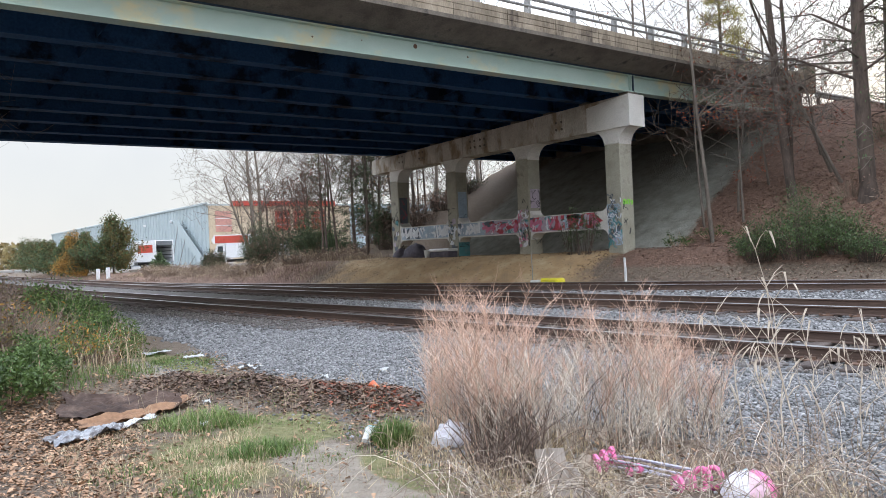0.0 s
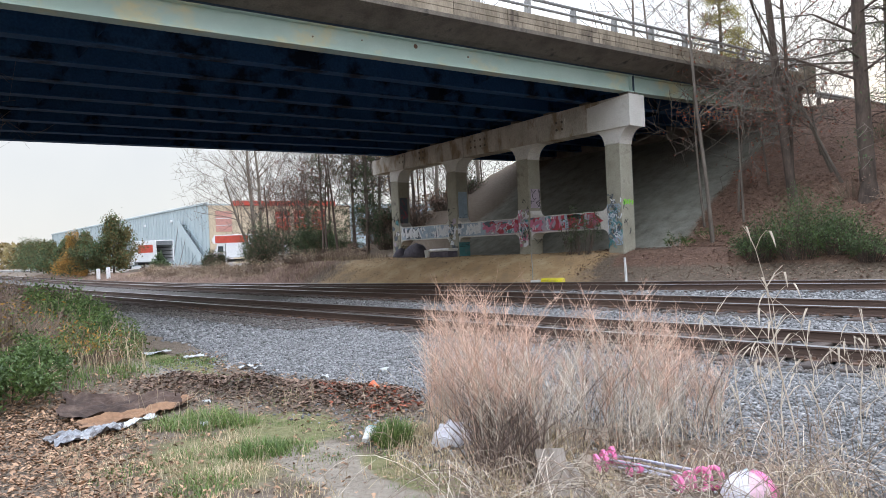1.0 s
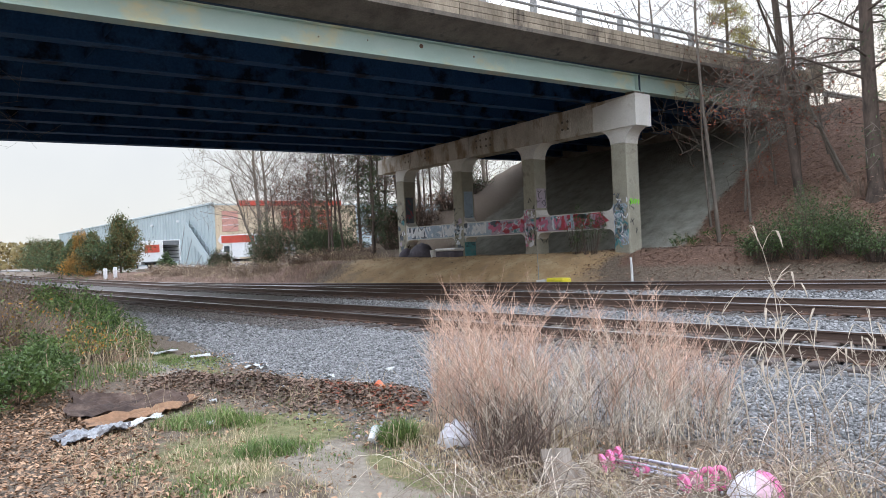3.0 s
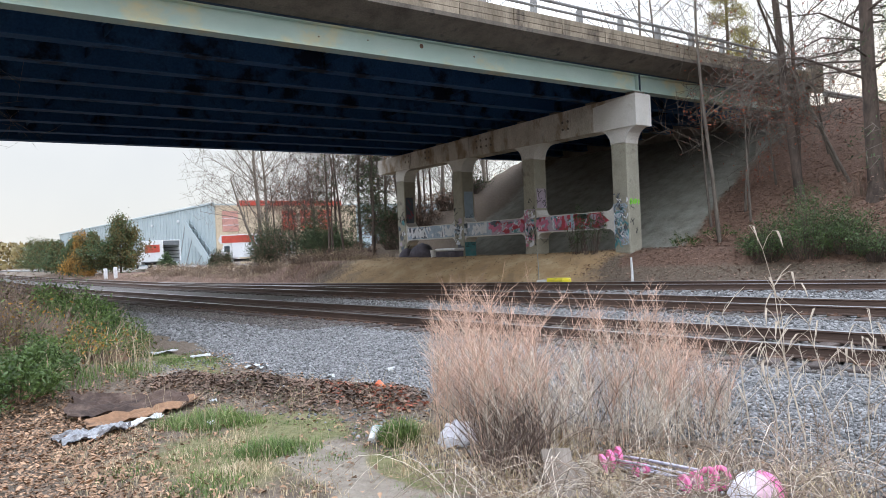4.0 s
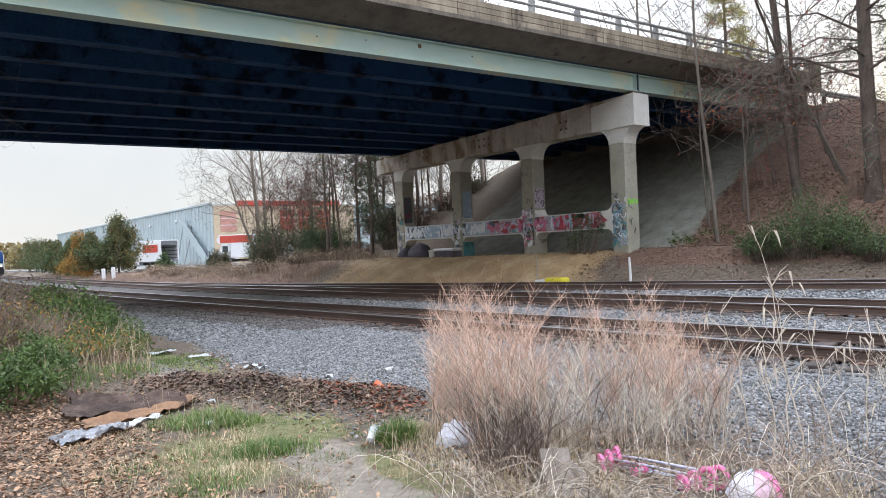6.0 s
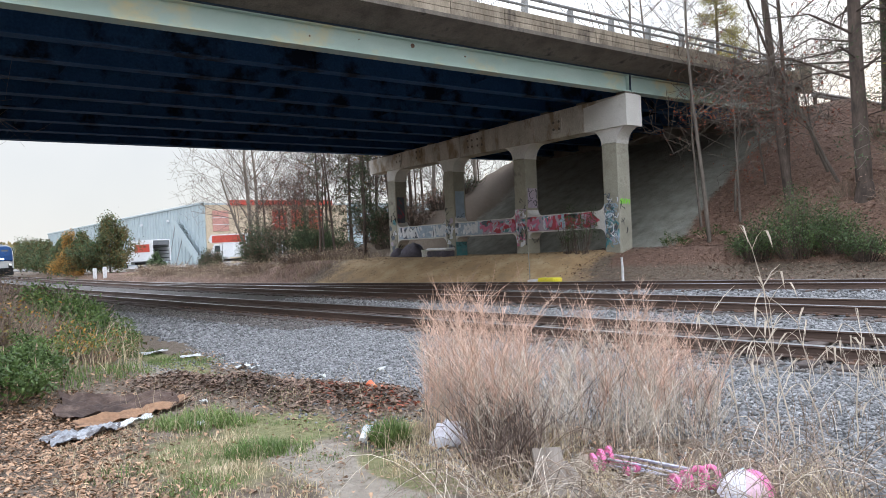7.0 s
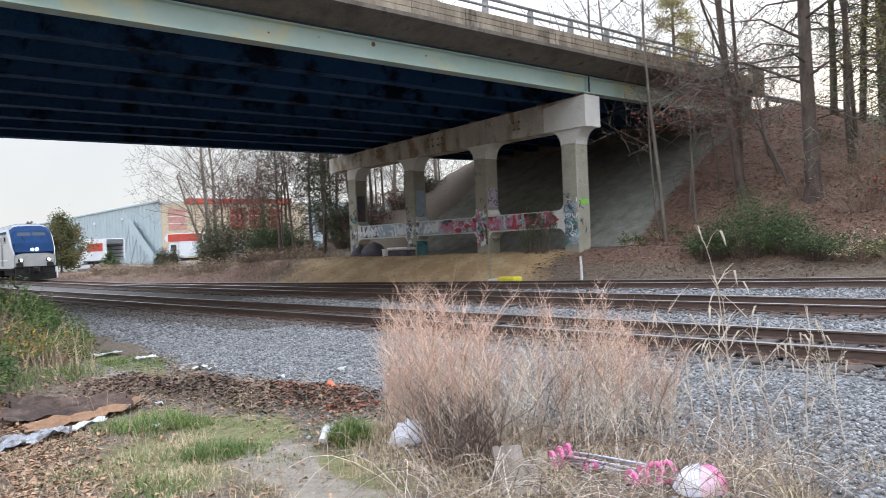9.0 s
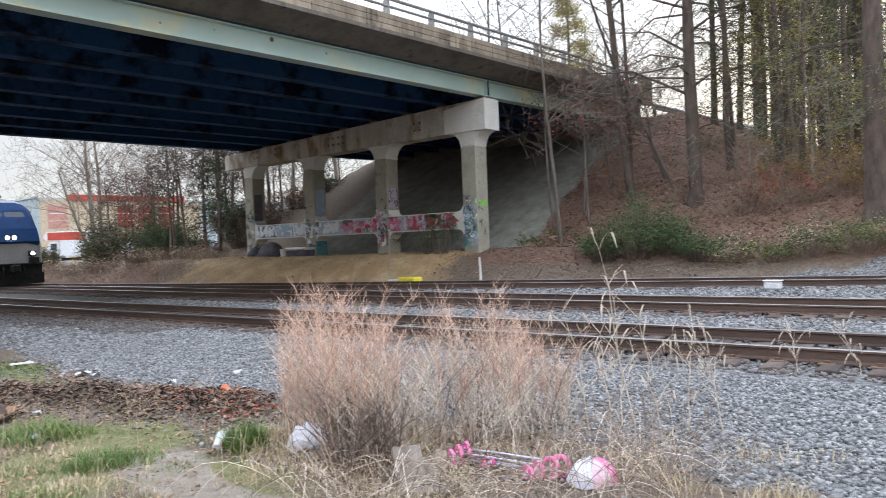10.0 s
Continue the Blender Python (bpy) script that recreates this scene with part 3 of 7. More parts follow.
def make_pier(x):
    pier = thing("bridge_pier", (x, 18.0, 1.0), "concrete bridge pier with four columns and a strut covered in graffiti", "bridge pier")
    X0, Z0 = x, 1.0

    def put(name, me, m, label=""):
        me.v = [Vector(p) - Vector((X0, 18.0, Z0)) for p in me.v]
        return part(name, me, m, pier, label)

    w = 0.37
    for i, y in enumerate(COLS):
        c = Mesh().box(x - w, y - w, 0.2, x + w, y + w, 5.32, 0.03)
        put("column", c, M["column_grey"], "grey-painted lower column shaft")
        c = Mesh().box(x - w - 0.004, y - w - 0.004, 5.318, x + w + 0.004, y + w + 0.004, soffit(x, y) - 0.12, 0.03)
        put("column_head", c, M["pale_concrete"], "pale column head")
        # rounded haunches to the cap beam
        for s in (-1, 1):
            if i == 3 and s == 1:
                continue
            under = 5.92 - 0.004 * (y - 18)
            pts = [(y + s * (w - 0.02), under + 0.05), (y + s * (w - 0.02), under - 0.62)]
            for a in np.linspace(0, math.pi / 2, 8):
                pts.append((y + s * (w + 0.62 - 0.62 * math.cos(a)), under - 0.62 + 0.62 * math.sin(a)))
            if i == 0 and s == -1:
                pts = [(p if p[1] < under - 0.3 or p[0] > y - 0.95 else (y - 0.95, p[1])) for p in pts]
            pts.append((pts[-1][0], under + 0.05))
            put("haunch", Mesh().prism(pts, 0, x - w + 0.002, x + w - 0.002), M["pale_concrete"])
    # cap beam, a drop panel over each column, sloping with the road
    cap = Mesh()
    cap.prism([(17.05, 5.92), (34.9, 5.88), (34.9, soffit(x, 34.9) - 0.12), (17.05, soffit(x, 17.05) - 0.12)], 0, x - 0.42, x + 0.42)
    put("cap_beam", cap, M["concrete"], "stained concrete cap beam")
    for i, y in enumerate(COLS):
        y0, y1 = y - (0.96 if i == 0 else 1.1), y + 1.1
        pan = Mesh().prism([(y0, 5.90), (y1, 5.90), (y1, soffit(x, y1) - 0.3), (y0, soffit(x, y0) - 0.125)], 0, x - 0.47, x + 0.47)
        put("cap_panel", pan, M["pale_concrete"] if i == 0 else M["concrete"])
    for y in [17.4 + 2.0 * i for i in range(9)]:
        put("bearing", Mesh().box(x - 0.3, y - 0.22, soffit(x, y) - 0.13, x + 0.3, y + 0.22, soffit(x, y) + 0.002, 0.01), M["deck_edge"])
    for y in (20.6, 25.4, 26.1, 30.2, 32.0):
        plate = put("anchor_plate", Mesh().box(x - 0.45, y - 0.28, 6.12, x - 0.41, y + 0.28, 6.72, 0.006), M["concrete"], "square anchor plate with four bolts")
        for dy in (-0.15, 0.15):
            for z in (6.27, 6.57):
                bolt = Mesh().tube([(x - 0.475, y + dy, z), (x - 0.445, y + dy, z)], 0.055, 8)
                bolt.v = [Vector(p) - Vector((X0, 18.0, Z0)) for p in bolt.v]
                part("bolt", bolt, M["deck_edge"], plate)
    # strut between the columns with rounded corners
    for a, b in zip(COLS[:-1], COLS[1:]):
        pts = []
        lo, hi, y0, y1 = 2.05, 2.76, a + w - 0.01, b - w + 0.01
        r = 0.34
        for k in np.linspace(0, math.pi / 2, 6):
            pts.append((y0 + r * (1 - math.cos(k)), lo - r + r * math.sin(k)))
        for k in np.linspace(math.pi / 2, 0, 6):
            pts.append((y1 - r * (1 - math.cos(k)), lo - r + r * math.sin(k)))
        for k in np.linspace(0, math.pi / 2, 6):
            pts.append((y1 - r * (1 - math.cos(k)), hi + r - r * math.sin(k)))
        for k in np.linspace(math.pi / 2, 0, 6):
            pts.append((y0 + r * (1 - math.cos(k)), hi + r - r * math.sin(k)))
        put("strut", Mesh().prism(pts, 0, x - 0.34, x + 0.34), M["pale_concrete"], "low strut painted over with graffiti")
    return pier


pier = make_pier(23.2)

# ---- loose ground cover ----
def turned(n, g):
    """n random rotations."""
    qv = g.normal(size=(n, 4))
    qv /= np.linalg.norm(qv, axis=1)[:, None]
    w, x, y, z = qv.T
    return np.stack([1 - 2 * (y * y + z * z), 2 * (x * y - z * w), 2 * (x * z + y * w), 2 * (x * y + z * w), 1 - 2 * (x * x + z * z), 2 * (y * z - x * w), 2 * (x * z - y * w), 2 * (y * z + x * w), 1 - 2 * (x * x + y * y)], 1).reshape(-1, 3, 3)


ICO = bmesh.new()
bmesh.ops.create_icosphere(ICO, subdivisions=1, radius=1.0)
ICO_V = np.array([v.co[:] for v in ICO.verts])
ICO_F = np.array([[v.index for v in f.verts] for f in ICO.faces])
ICO.free()


def scatter_stones(name, n, x0, x1, y0, y1, r0, r1, material, label, seed, keep):
    g = np.random.default_rng(seed)
    x, y = g.uniform(x0, x1, n * 2), g.uniform(y0, y1, n * 2)
    ok = keep(x, y, g)
    x, y = x[ok][:n], y[ok][:n]
    n = len(x)
    r = g.uniform(r0, r1, n) * g.uniform(0.75, 1.25, n)
    shape = ICO_V[None] * g.uniform(0.68, 1.25, (n, len(ICO_V), 1)) * g.uniform(0.6, 1.2, (n, 1, 3))
    v = np.einsum("nij,nvj->nvi", turned(n, g), shape) * r[:, None, None]
    v[..., 2] *= 0.8
    v += np.stack([x, y, height(x, y) + r * g.uniform(0.05, 0.55, n)], 1)[:, None]
    f = (np.arange(n)[:, None, None] * len(ICO_V) + ICO_F[None]).reshape(-1, 3)
    return tagged(new(name, fast_mesh(name, v.reshape(-1, 3), f, material)), label, "ballast", kind="stuff")


def on_ballast(x, y, g):
    return g.uniform(size=len(x)) < bare(x, y)[0] ** 1.5


scatter_stones("ballast", 54000, 4.0, 8.3, -1.5, 14, 0.010, 0.023, M["stone"], "loose grey crushed stone ballast beside the track", 1, lambda x, y, g: on_ballast(x, y, g))
scatter_stones("ballast", 15000, 3.9, 8.0, 14, 32, 0.02, 0.036, M["stone"], "loose grey crushed stone ballast beside the track", 2, lambda x, y, g: on_ballast(x, y, g) & (x < line_1(y) - 2.2 - 0.06 * (32 - y) * g.uniform(0, 1, len(x))))
scatter_stones("ballast", 5000, 5.0, 8.0, 14, 34, 0.02, 0.036, M["stone_dirty"], "brown dusted ballast on the shoulder of the track", 9, lambda x, y, g: (x > line_1(y) - 2.4) & (x < line_1(y) - 1.3))
scatter_stones("ballast", 9000, 8.0, 11.2, -1, 22, 0.02, 0.036, M["stone_dirty"], "brown dusted ballast between the ties", 3, lambda x, y, g: (np.abs(x - line_1(y)) < 1.55) & ((np.mod(y + 9, 0.53) > 0.13) & (np.mod(y + 9, 0.53) < 0.40) | (np.abs(x - line_1(y)) > 1.32)))
scatter_stones("ballast", 15000, 10.6, 14.0, -2, 24, 0.018, 0.033, M["stone"], "grey ballast between the tracks", 4, lambda x, y, g: (x > line_1(y) + 1.5) & (x < line_2(y) - 1.5))
scatter_stones("ballast", 6000, 12.3, 17.0, -2, 24, 0.022, 0.04, M["stone_dirty"], "brown dusted ballast between the ties", 5, lambda x, y, g: (np.abs(x - line_2(y)) < 1.55) & ((np.mod(y + 7, 0.53) > 0.13) & (np.mod(y + 7, 0.53) < 0.40) | (np.abs(x - line_2(y)) > 1.32)))
scatter_stones("ballast", 7000, 15.5, 23.5, -3, 18, 0.03, 0.05, M["stone"], "grey ballast beside the siding", 6, lambda x, y, g: (x > line_2(y) + 1.5) & (x < line_3(y) - 0.9))
scatter_stones("ballast", 1500, 3.2, 5.2, 2, 12, 0.01, 0.025, M["stone"], "stray ballast stones on the path edge", 7, lambda x, y, g: bare(x, y)[0] < 0.6)


scatter_stones("sandy_clods", 1800, 18.5, 23, 17.5, 34, 0.012, 0.035, M["clod"], "loose sandy clods on the bank", 8, lambda x, y, g: (x > np.minimum(line_3(np.minimum(y, 48)), 99) + 2.2) & (g.uniform(size=len(x)) < 0.5))


def scatter_leaves(name, n, x0, x1, y0, y1, s0, s1, material, label, seed, keep, lift=0.02):
    """Curled leaves of two folded halves each."""
    g = np.random.default_rng(seed)
    x, y = g.uniform(x0, x1, n * 4), g.uniform(y0, y1, n * 4)
    ok = keep(x, y, g)
    x, y = x[ok][:n], y[ok][:n]
    n = len(x)
    s = g.uniform(s0, s1, n)[:, None]
    a, fold, tip = g.uniform(0, 6.28, n), g.uniform(0.0, 0.6, n), g.uniform(-0.5, 0.5, n)
    ax, ay = np.cos(a), np.sin(a)
    loc = np.array([(-1, 0, 0), (-0.2, 0.55, 1), (1, 0, 0), (-0.2, -0.55, 1), (0.45, 0.35, 0.6), (0.45, -0.35, 0.6)])
    v = np.zeros((n, 6, 3))
    v[..., 0] = (loc[None, :, 0] * ax[:, None] - loc[None, :, 1] * ay[:, None]) * s
    v[..., 1] = (loc[None, :, 0] * ay[:, None] + loc[None, :, 1] * ax[:, None]) * s
    v[..., 2] = (loc[None, :, 2] * fold[:, None] + loc[None, :, 0] * tip[:, None] + loc[None, :, 1] * g.uniform(-0.4, 0.4, n)[:, None]) * s
    v += np.stack([x, y, height(x, y) + g.uniform(0.004, lift, n)], 1)[:, None]
    quads = np.array([(0, 2, 4, 1), (0, 3, 5, 2)])
    f = (np.arange(n)[:, None, None] * 6 + quads[None]).reshape(-1, 4)
    return tagged(new(name, fast_mesh(name, v.reshape(-1, 3), f, material)), label, "leaves", kind="stuff")


def litter_zone(x, y, g):
    b, gr, pa, *_ = bare(x, y)
    return g.uniform(size=len(x)) < (1 - b) * (1 - 0.8 * gr) * (1 - 0.75 * pa)


def mulch_zone(x, y, g):
    along = np.clip(((x - 3.1) * 1.1 + (y - 9.3) * -2.7) / 8.5, 0, 1)
    d = np.hypot(x - 3.1 - 1.1 * along, y - 9.3 + 2.7 * along)
    return g.uniform(size=len(x)) < np.exp(-(d / 0.5) ** 2)


scatter_leaves("fallen_leaves", 11500, -0.3, 2.1, 4.2, 9.6, 0.012, 0.030, M["leaf"], "dry brown fallen leaves on the ground", 21, lambda x, y, g: g.uniform(size=len(x)) < (1 - 0.85 * bare(x, y)[1]) * smooth(2.1, 1.2, x - 0.12 * (y - 6)), 0.045)
scatter_leaves("fallen_leaves", 5600, 1.4, 4.9, 2.5, 12.5, 0.012, 0.032, M["leaf"], "dry brown fallen leaves on the ground", 22, litter_zone, 0.03)
scatter_leaves("leaf_mulch", 7500, 2.4, 4.8, 5.6, 10.2, 0.012, 0.034, M["dark_leaf"], "heap of dark rotting leaves beside the path", 23, mulch_zone, 0.06)
scatter_leaves("fallen_leaves", 260, 3.7, 4.6, 6.0, 7.4, 0.02, 0.045, M["red_leaf"], "reddish fallen leaves at the ballast edge", 24, lambda x, y, g: g.uniform(size=len(x)) < np.exp(-((x - 4.15) / 0.3) ** 2), 0.05)
scatter_leaves("fallen_leaves", 26000, 24, 44, 1, 17, 0.02, 0.055, M["red_slope_leaf"], "reddish brown leaves covering the embankment slope", 25, lambda x, y, g: bare(x, y)[4] < 0.4, 0.015)
scatter_leaves("fallen_leaves", 9000, 21, 29, 0, 19, 0.025, 0.06, M["red_slope_leaf"], "brown leaves at the foot of the embankment", 26, lambda x, y, g: (x > line_3(y) + 2.2) & (bare(x, y)[4] < 0.4), 0.05)


def blades(name, spots, material, label, seed, category="grass"):
    """Grass: curved tapering blades. spots: x, y, radius, count, height."""
    g = np.random.default_rng(seed)
    vs, n_all = [], 0
    for sx, sy, rad, n, h in spots:
        a, d = g.uniform(0, 6.28, n), rad * np.sqrt(g.uniform(0, 1, n))
        x, y = sx + d * np.cos(a), sy + d * np.sin(a)
        hh = h * g.uniform(0.45, 1.15, n) * (1 - 0.4 * (d / rad) ** 2)
        t = g.uniform(0, 6.28, n)
        bend = hh * g.uniform(0.15, 0.95, n)
        w = np.minimum(0.0024 + 0.009 * hh * g.uniform(0.5, 1, n), 0.0042)
        z0 = height(x, y) - 0.01
        px_, py_ = -np.sin(t) * w, np.cos(t) * w
        for k, (u, ww) in enumerate(((0, 1), (0.4, 0.9), (0.75, 0.6), (1.0, 0.08))):
            cx, cy = x + np.cos(t) * bend * u * u, y + np.sin(t) * bend * u * u
            cz = z0 + hh * (u - 0.28 * u * u * bend / np.maximum(hh, 1e-3))
            vs.append(np.stack([cx - px_ * ww, cy - py_ * ww, cz], 1))
            vs.append(np.stack([cx + px_ * ww, cy + py_ * ww, cz], 1))
        n_all += n
    out_v, out_f, o = [], [], 0
    for k in range(0, len(vs), 8):
        blk = np.stack(vs[k:k + 8], 1)
        n = len(blk)
        out_v.append(blk.reshape(-1, 3))
        base = (np.arange(n) * 8)[:, None, None] + o
        out_f.append((base + np.array([(0, 1, 3, 2), (2, 3, 5, 4), (4, 5, 7, 6)])[None]).reshape(-1, 4))
        o += n * 8
    return tagged(new(name, fast_mesh(name, np.concatenate(out_v), np.concatenate(out_f), material)), label, category, kind="stuff")


gr = random.Random(5)
TUFTS = [(2.55, 7.15, 0.36, 1000, 0.20), (2.25, 7.35, 0.22, 350, 0.15), (2.8, 6.9, 0.22, 350, 0.14), (2.5, 5.75, 0.26, 600, 0.16), (2.75, 5.6, 0.2, 300, 0.12), (1.85, 5.2, 0.32, 420, 0.12), (1.5, 5.9, 0.28, 220, 0.10), (2.1, 6.05, 0.3, 170, 0.09), (1.6, 4.9, 0.3, 260, 0.10)]
blades("grass", TUFTS, M["grass"], "tufts of fresh green grass on the leafy ground", 31)
blades("grass", [(3.45, 5.15, 0.17, 1100, 0.26)], M["grass"], "dense bright green grass tuft beside the weeds", 32)
low = [(gr.gauss(3.2, 0.25), gr.gauss(5.6, 1.2), 0.14, 60, 0.05) for _ in range(45)] + [(gr.gauss(3.8, 0.22), gr.gauss(11.4, 1.3), 0.25, 90, 0.09) for _ in range(40)] + [(gr.uniform(1.4, 2.9), gr.uniform(4.6, 7.4), 0.15, 40, 0.06) for _ in range(24)]
blades("grass", low, M["grass"], "short sparse grass along the path", 33)
tan = [(gr.uniform(1.2, 3.0), gr.uniform(4.3, 7.6), 0.2, 60, 0.10) for _ in range(75)] + [(gr.uniform(2.9, 4.6), gr.uniform(2.9, 5.3), 0.2, 60, 0.16) for _ in range(70)] + [(gr.uniform(4.2, 5.6), gr.uniform(1.2, 3.2), 0.22, 30, 0.16) for _ in range(24)]
tan = [t for t in tan if abs(t[0] - float(np.interp(t[1], [3, 5, 7], [2.6, 2.8, 3.0]))) > 0.32]
blades("dry_grass", tan, M["straw"], "pale dry grass lying over the ground", 34)

# ---- the stand of dry weeds ----
RIGHT, AHEAD = Vector((0.784, -0.621, 0)), Vector((0.621, 0.784, 0))


def spot(u, d):
    """A place on the ground by its sideways share and its distance ahead."""
    p = RIGHT * (u * d) + AHEAD * d
    return p.x, p.y


def weeds(name, n, material, label, seed, u0, u1, d0, d1, tall, twigs, thick, lean=0.12):
    r = random.Random(seed)
    me = Mesh()
    for _ in range(n):
        u, d = r.uniform(u0, u1), r.uniform(d0, d1)
        x, y = spot(u, d)
        h = tall(u, r) * r.choice((r.uniform(0.5, 0.85), r.uniform(0.8, 1.1)))
        z = float(height(x, y)) - 0.02
        lx, ly = r.gauss(0, lean), r.gauss(0, lean)
        stem = []
        for k in range(5):
            s = k / 4
            stem.append(Vector((x + lx * h * s ** 1.6 + r.gauss(0, 0.008), y + ly * h * s ** 1.6 + r.gauss(0, 0.008), z + h * s * (1 - 0.08 * s))))
        me.tube(stem, [thick, thick * 0.9, thick * 0.75, thick * 0.55, thick * 0.3], 3, False)
        for _ in range(int(twigs * r.uniform(0.6, 1.3))):
            s = r.uniform(0.28, 0.98)
            k = min(3, int(s * 4))
            p = stem[k].lerp(stem[k + 1], s * 4 - k)
            a = r.uniform(0, 6.28)
            L = h * r.uniform(0.05, 0.26) * (1.25 - s * 0.6)
            out = r.uniform(0.3, 1.1)
            q = p + Vector((math.cos(a) * L * out * 0.6, math.sin(a) * L * out * 0.6, L * 0.45))
            e = q + Vector((math.cos(a) * L * out * 0.45 + r.gauss(0, 0.01), math.sin(a) * L * out * 0.45, L * r.uniform(0.25, 0.6)))
            me.tube([p, q, e], [thick * 0.5, thick * 0.42, thick * 0.25], 3, False)
    return tagged(new(name, me.data(name, material)), label, "dry weeds", kind="stuff")


def crest(u, r):
    """How tall the stand grows across its width."""
    return float(np.interp(u, [-0.045, -0.02, 0.06, 0.1, 0.15, 0.22, 0.28, 0.34, 0.40], [0.85, 1.15, 1.42, 1.26, 1.2, 1.46, 1.25, 0.98, 0.75]))


TALL, PALE = "tall pinkish tan dry weeds in a dense stand", "pale grey brown dry weeds in a dense stand"
weeds("dry_weeds", 34, M["weed"], TALL, 41, -0.030, 0.035, 6.05, 6.9, crest, 40, 0.0032, 0.10)
weeds("dry_weeds", 52, M["weed"], TALL, 48, 0.02, 0.13, 5.3, 6.5, crest, 42, 0.0032, 0.15)
weeds("dry_weeds", 62, M["weed"], TALL, 42, 0.12, 0.37, 5.7, 6.9, crest, 42, 0.0031, 0.17)
weeds("dry_weeds", 16, M["weed_pale"], PALE, 43, -0.02, 0.035, 6.1, 6.7, lambda u, r: crest(u, r) * 0.75, 26, 0.0032, 0.2)
weeds("dry_weeds", 42, M["weed_pale"], PALE, 49, 0.03, 0.14, 5.1, 6.2, lambda u, r: crest(u, r) * 0.75, 26, 0.0032, 0.2)
weeds("dry_weeds", 80, M["weed_pale"], PALE, 47, 0.12, 0.38, 5.5, 6.6, lambda u, r: crest(u, r) * 0.75, 28, 0.0032, 0.24)
weeds("dry_weeds", 70, M["brown_stem"], "low brown dry weeds beside the ballast", 44, 0.16, 0.62, 5.3, 6.2, lambda u, r: 0.42, 12, 0.003, 0.3)
weeds("dry_weeds", 26, M["weed_pale"], "thin dry weeds along the rails", 45, 0.36, 0.62, 7.4, 8.4, lambda u, r: 0.5, 10, 0.004, 0.3)
weeds("dry_weeds", 150, M["dark_stem"], "dark tangled stems at the foot of the weeds", 46, 0.03, 0.125, 5.0, 5.9, lambda u, r: 0.62, 12, 0.0042, 0.4)
weeds("dry_weeds", 110, M["weed_pale"], "low pale tangled weeds before the stand", 54, 0.13, 0.37, 5.35, 6.2, lambda u, r: 0.5, 14, 0.0028, 0.45)
weeds("dry_weeds", 26, M["dark_stem"], "dark thin stems among the pale weeds", 50, -0.02, 0.36, 5.5, 6.3, lambda u, r: 0.8, 8, 0.0036, 0.25)


def arcs(name, n, material, label, seed, u0, u1, d0, d1, L0, L1, thick):
    """Fallen stems that bow over the ground."""
    r = random.Random(seed)
    me = Mesh()
    for _ in range(n):
        x, y = spot(r.uniform(u0, u1), r.uniform(d0, d1))
        a, L, hh = r.uniform(0, 6.28), r.uniform(L0, L1), r.uniform(0.03, 0.38)
        z = float(height(x, y))
        side = r.uniform(-0.3, 0.3)
        pts = []
        for k in range(7):
            s = k / 6
            w = side * math.sin(math.pi * s) * L
            pts.append((x + math.cos(a) * L * s - math.sin(a) * w, y + math.sin(a) * L * s + math.cos(a) * w, z + 0.01 + hh * math.sin(math.pi * s * 0.9)))
        me.tube(pts, [thick * (1 - 0.1 * k) for k in range(7)], 3, False)
    return tagged(new(name, me.data(name, material)), label, "dry grass", kind="stuff")


arcs("fallen_stems", 340, M["brown_stem"], "tangle of bowed brown dry stems over the ground", 51, -0.03, 0.6, 4.0, 5.2, 0.25, 0.9, 0.003)
arcs("fallen_stems", 190, M["weed_pale"], "tangle of bowed pale dry stems over the ground", 53, -0.03, 0.55, 3.9, 5.0, 0.25, 0.9, 0.0025)
arcs("fallen_stems", 160, M["straw"], "straw lying across the leafy ground", 52, -0.45, 0.0, 5.0, 8.0, 0.08, 0.3, 0.002)


def stalk(u, d, h, seed, label):
    """One tall dry stalk with forks and curled hanging leaves."""
    r = random.Random(seed)
    x, y = spot(u, d)
    th = thing("dry_stalk", (x, y, float(height(x, y))), label, "dry stalk", "dry stalks")
    pts, p = [], Vector((0, 0, -0.02))
    lean = RIGHT * r.uniform(-0.16, -0.02)
    for k in range(7):
        pts.append(p.copy())
        p = p + Vector((r.gauss(0, 0.02), r.gauss(0, 0.02), h / 6)) + lean * (h / 6)
    part("stem", Mesh().tube(pts, [0.007 - 0.0008 * k for k in range(7)], 5), M["weed_pale"], th)
    for k in range(2, 7):
        for _ in range(2):
            a = r.uniform(0, 6.28)
            L = r.uniform(0.12, 0.32)
            q = pts[k] + Vector((math.cos(a) * L * 0.7, math.sin(a) * L * 0.7, L * 0.7))
            part("twig", Mesh().tube([pts[k], pts[k].lerp(q, 0.5) + Vector((0, 0, 0.02)), q], [0.003, 0.0025, 0.0015], 4), M["weed_pale"], th)
            if r.random() < 0.75:
                lv = Mesh()
                w = r.uniform(0.005, 0.010)
                t = RIGHT * r.uniform(-0.1, 0.1)
                base = [q + t * s + Vector((0.01 * math.sin(5 * s), 0, 0.04 * s - 0.16 * s * s)) for s in (0, 0.35, 0.7, 1.0)]
                ww = [0.3, 1, 0.8, 0.1]
                lv.rings([[b + RIGHT * (w * k2), b + AHEAD * (w * k2 * 0.5), b - RIGHT * (w * k2), b - AHEAD * 0.002] for b, k2 in zip(base, ww)])
                part("curled_leaf", lv, M["weed_pale"], th)
    return th


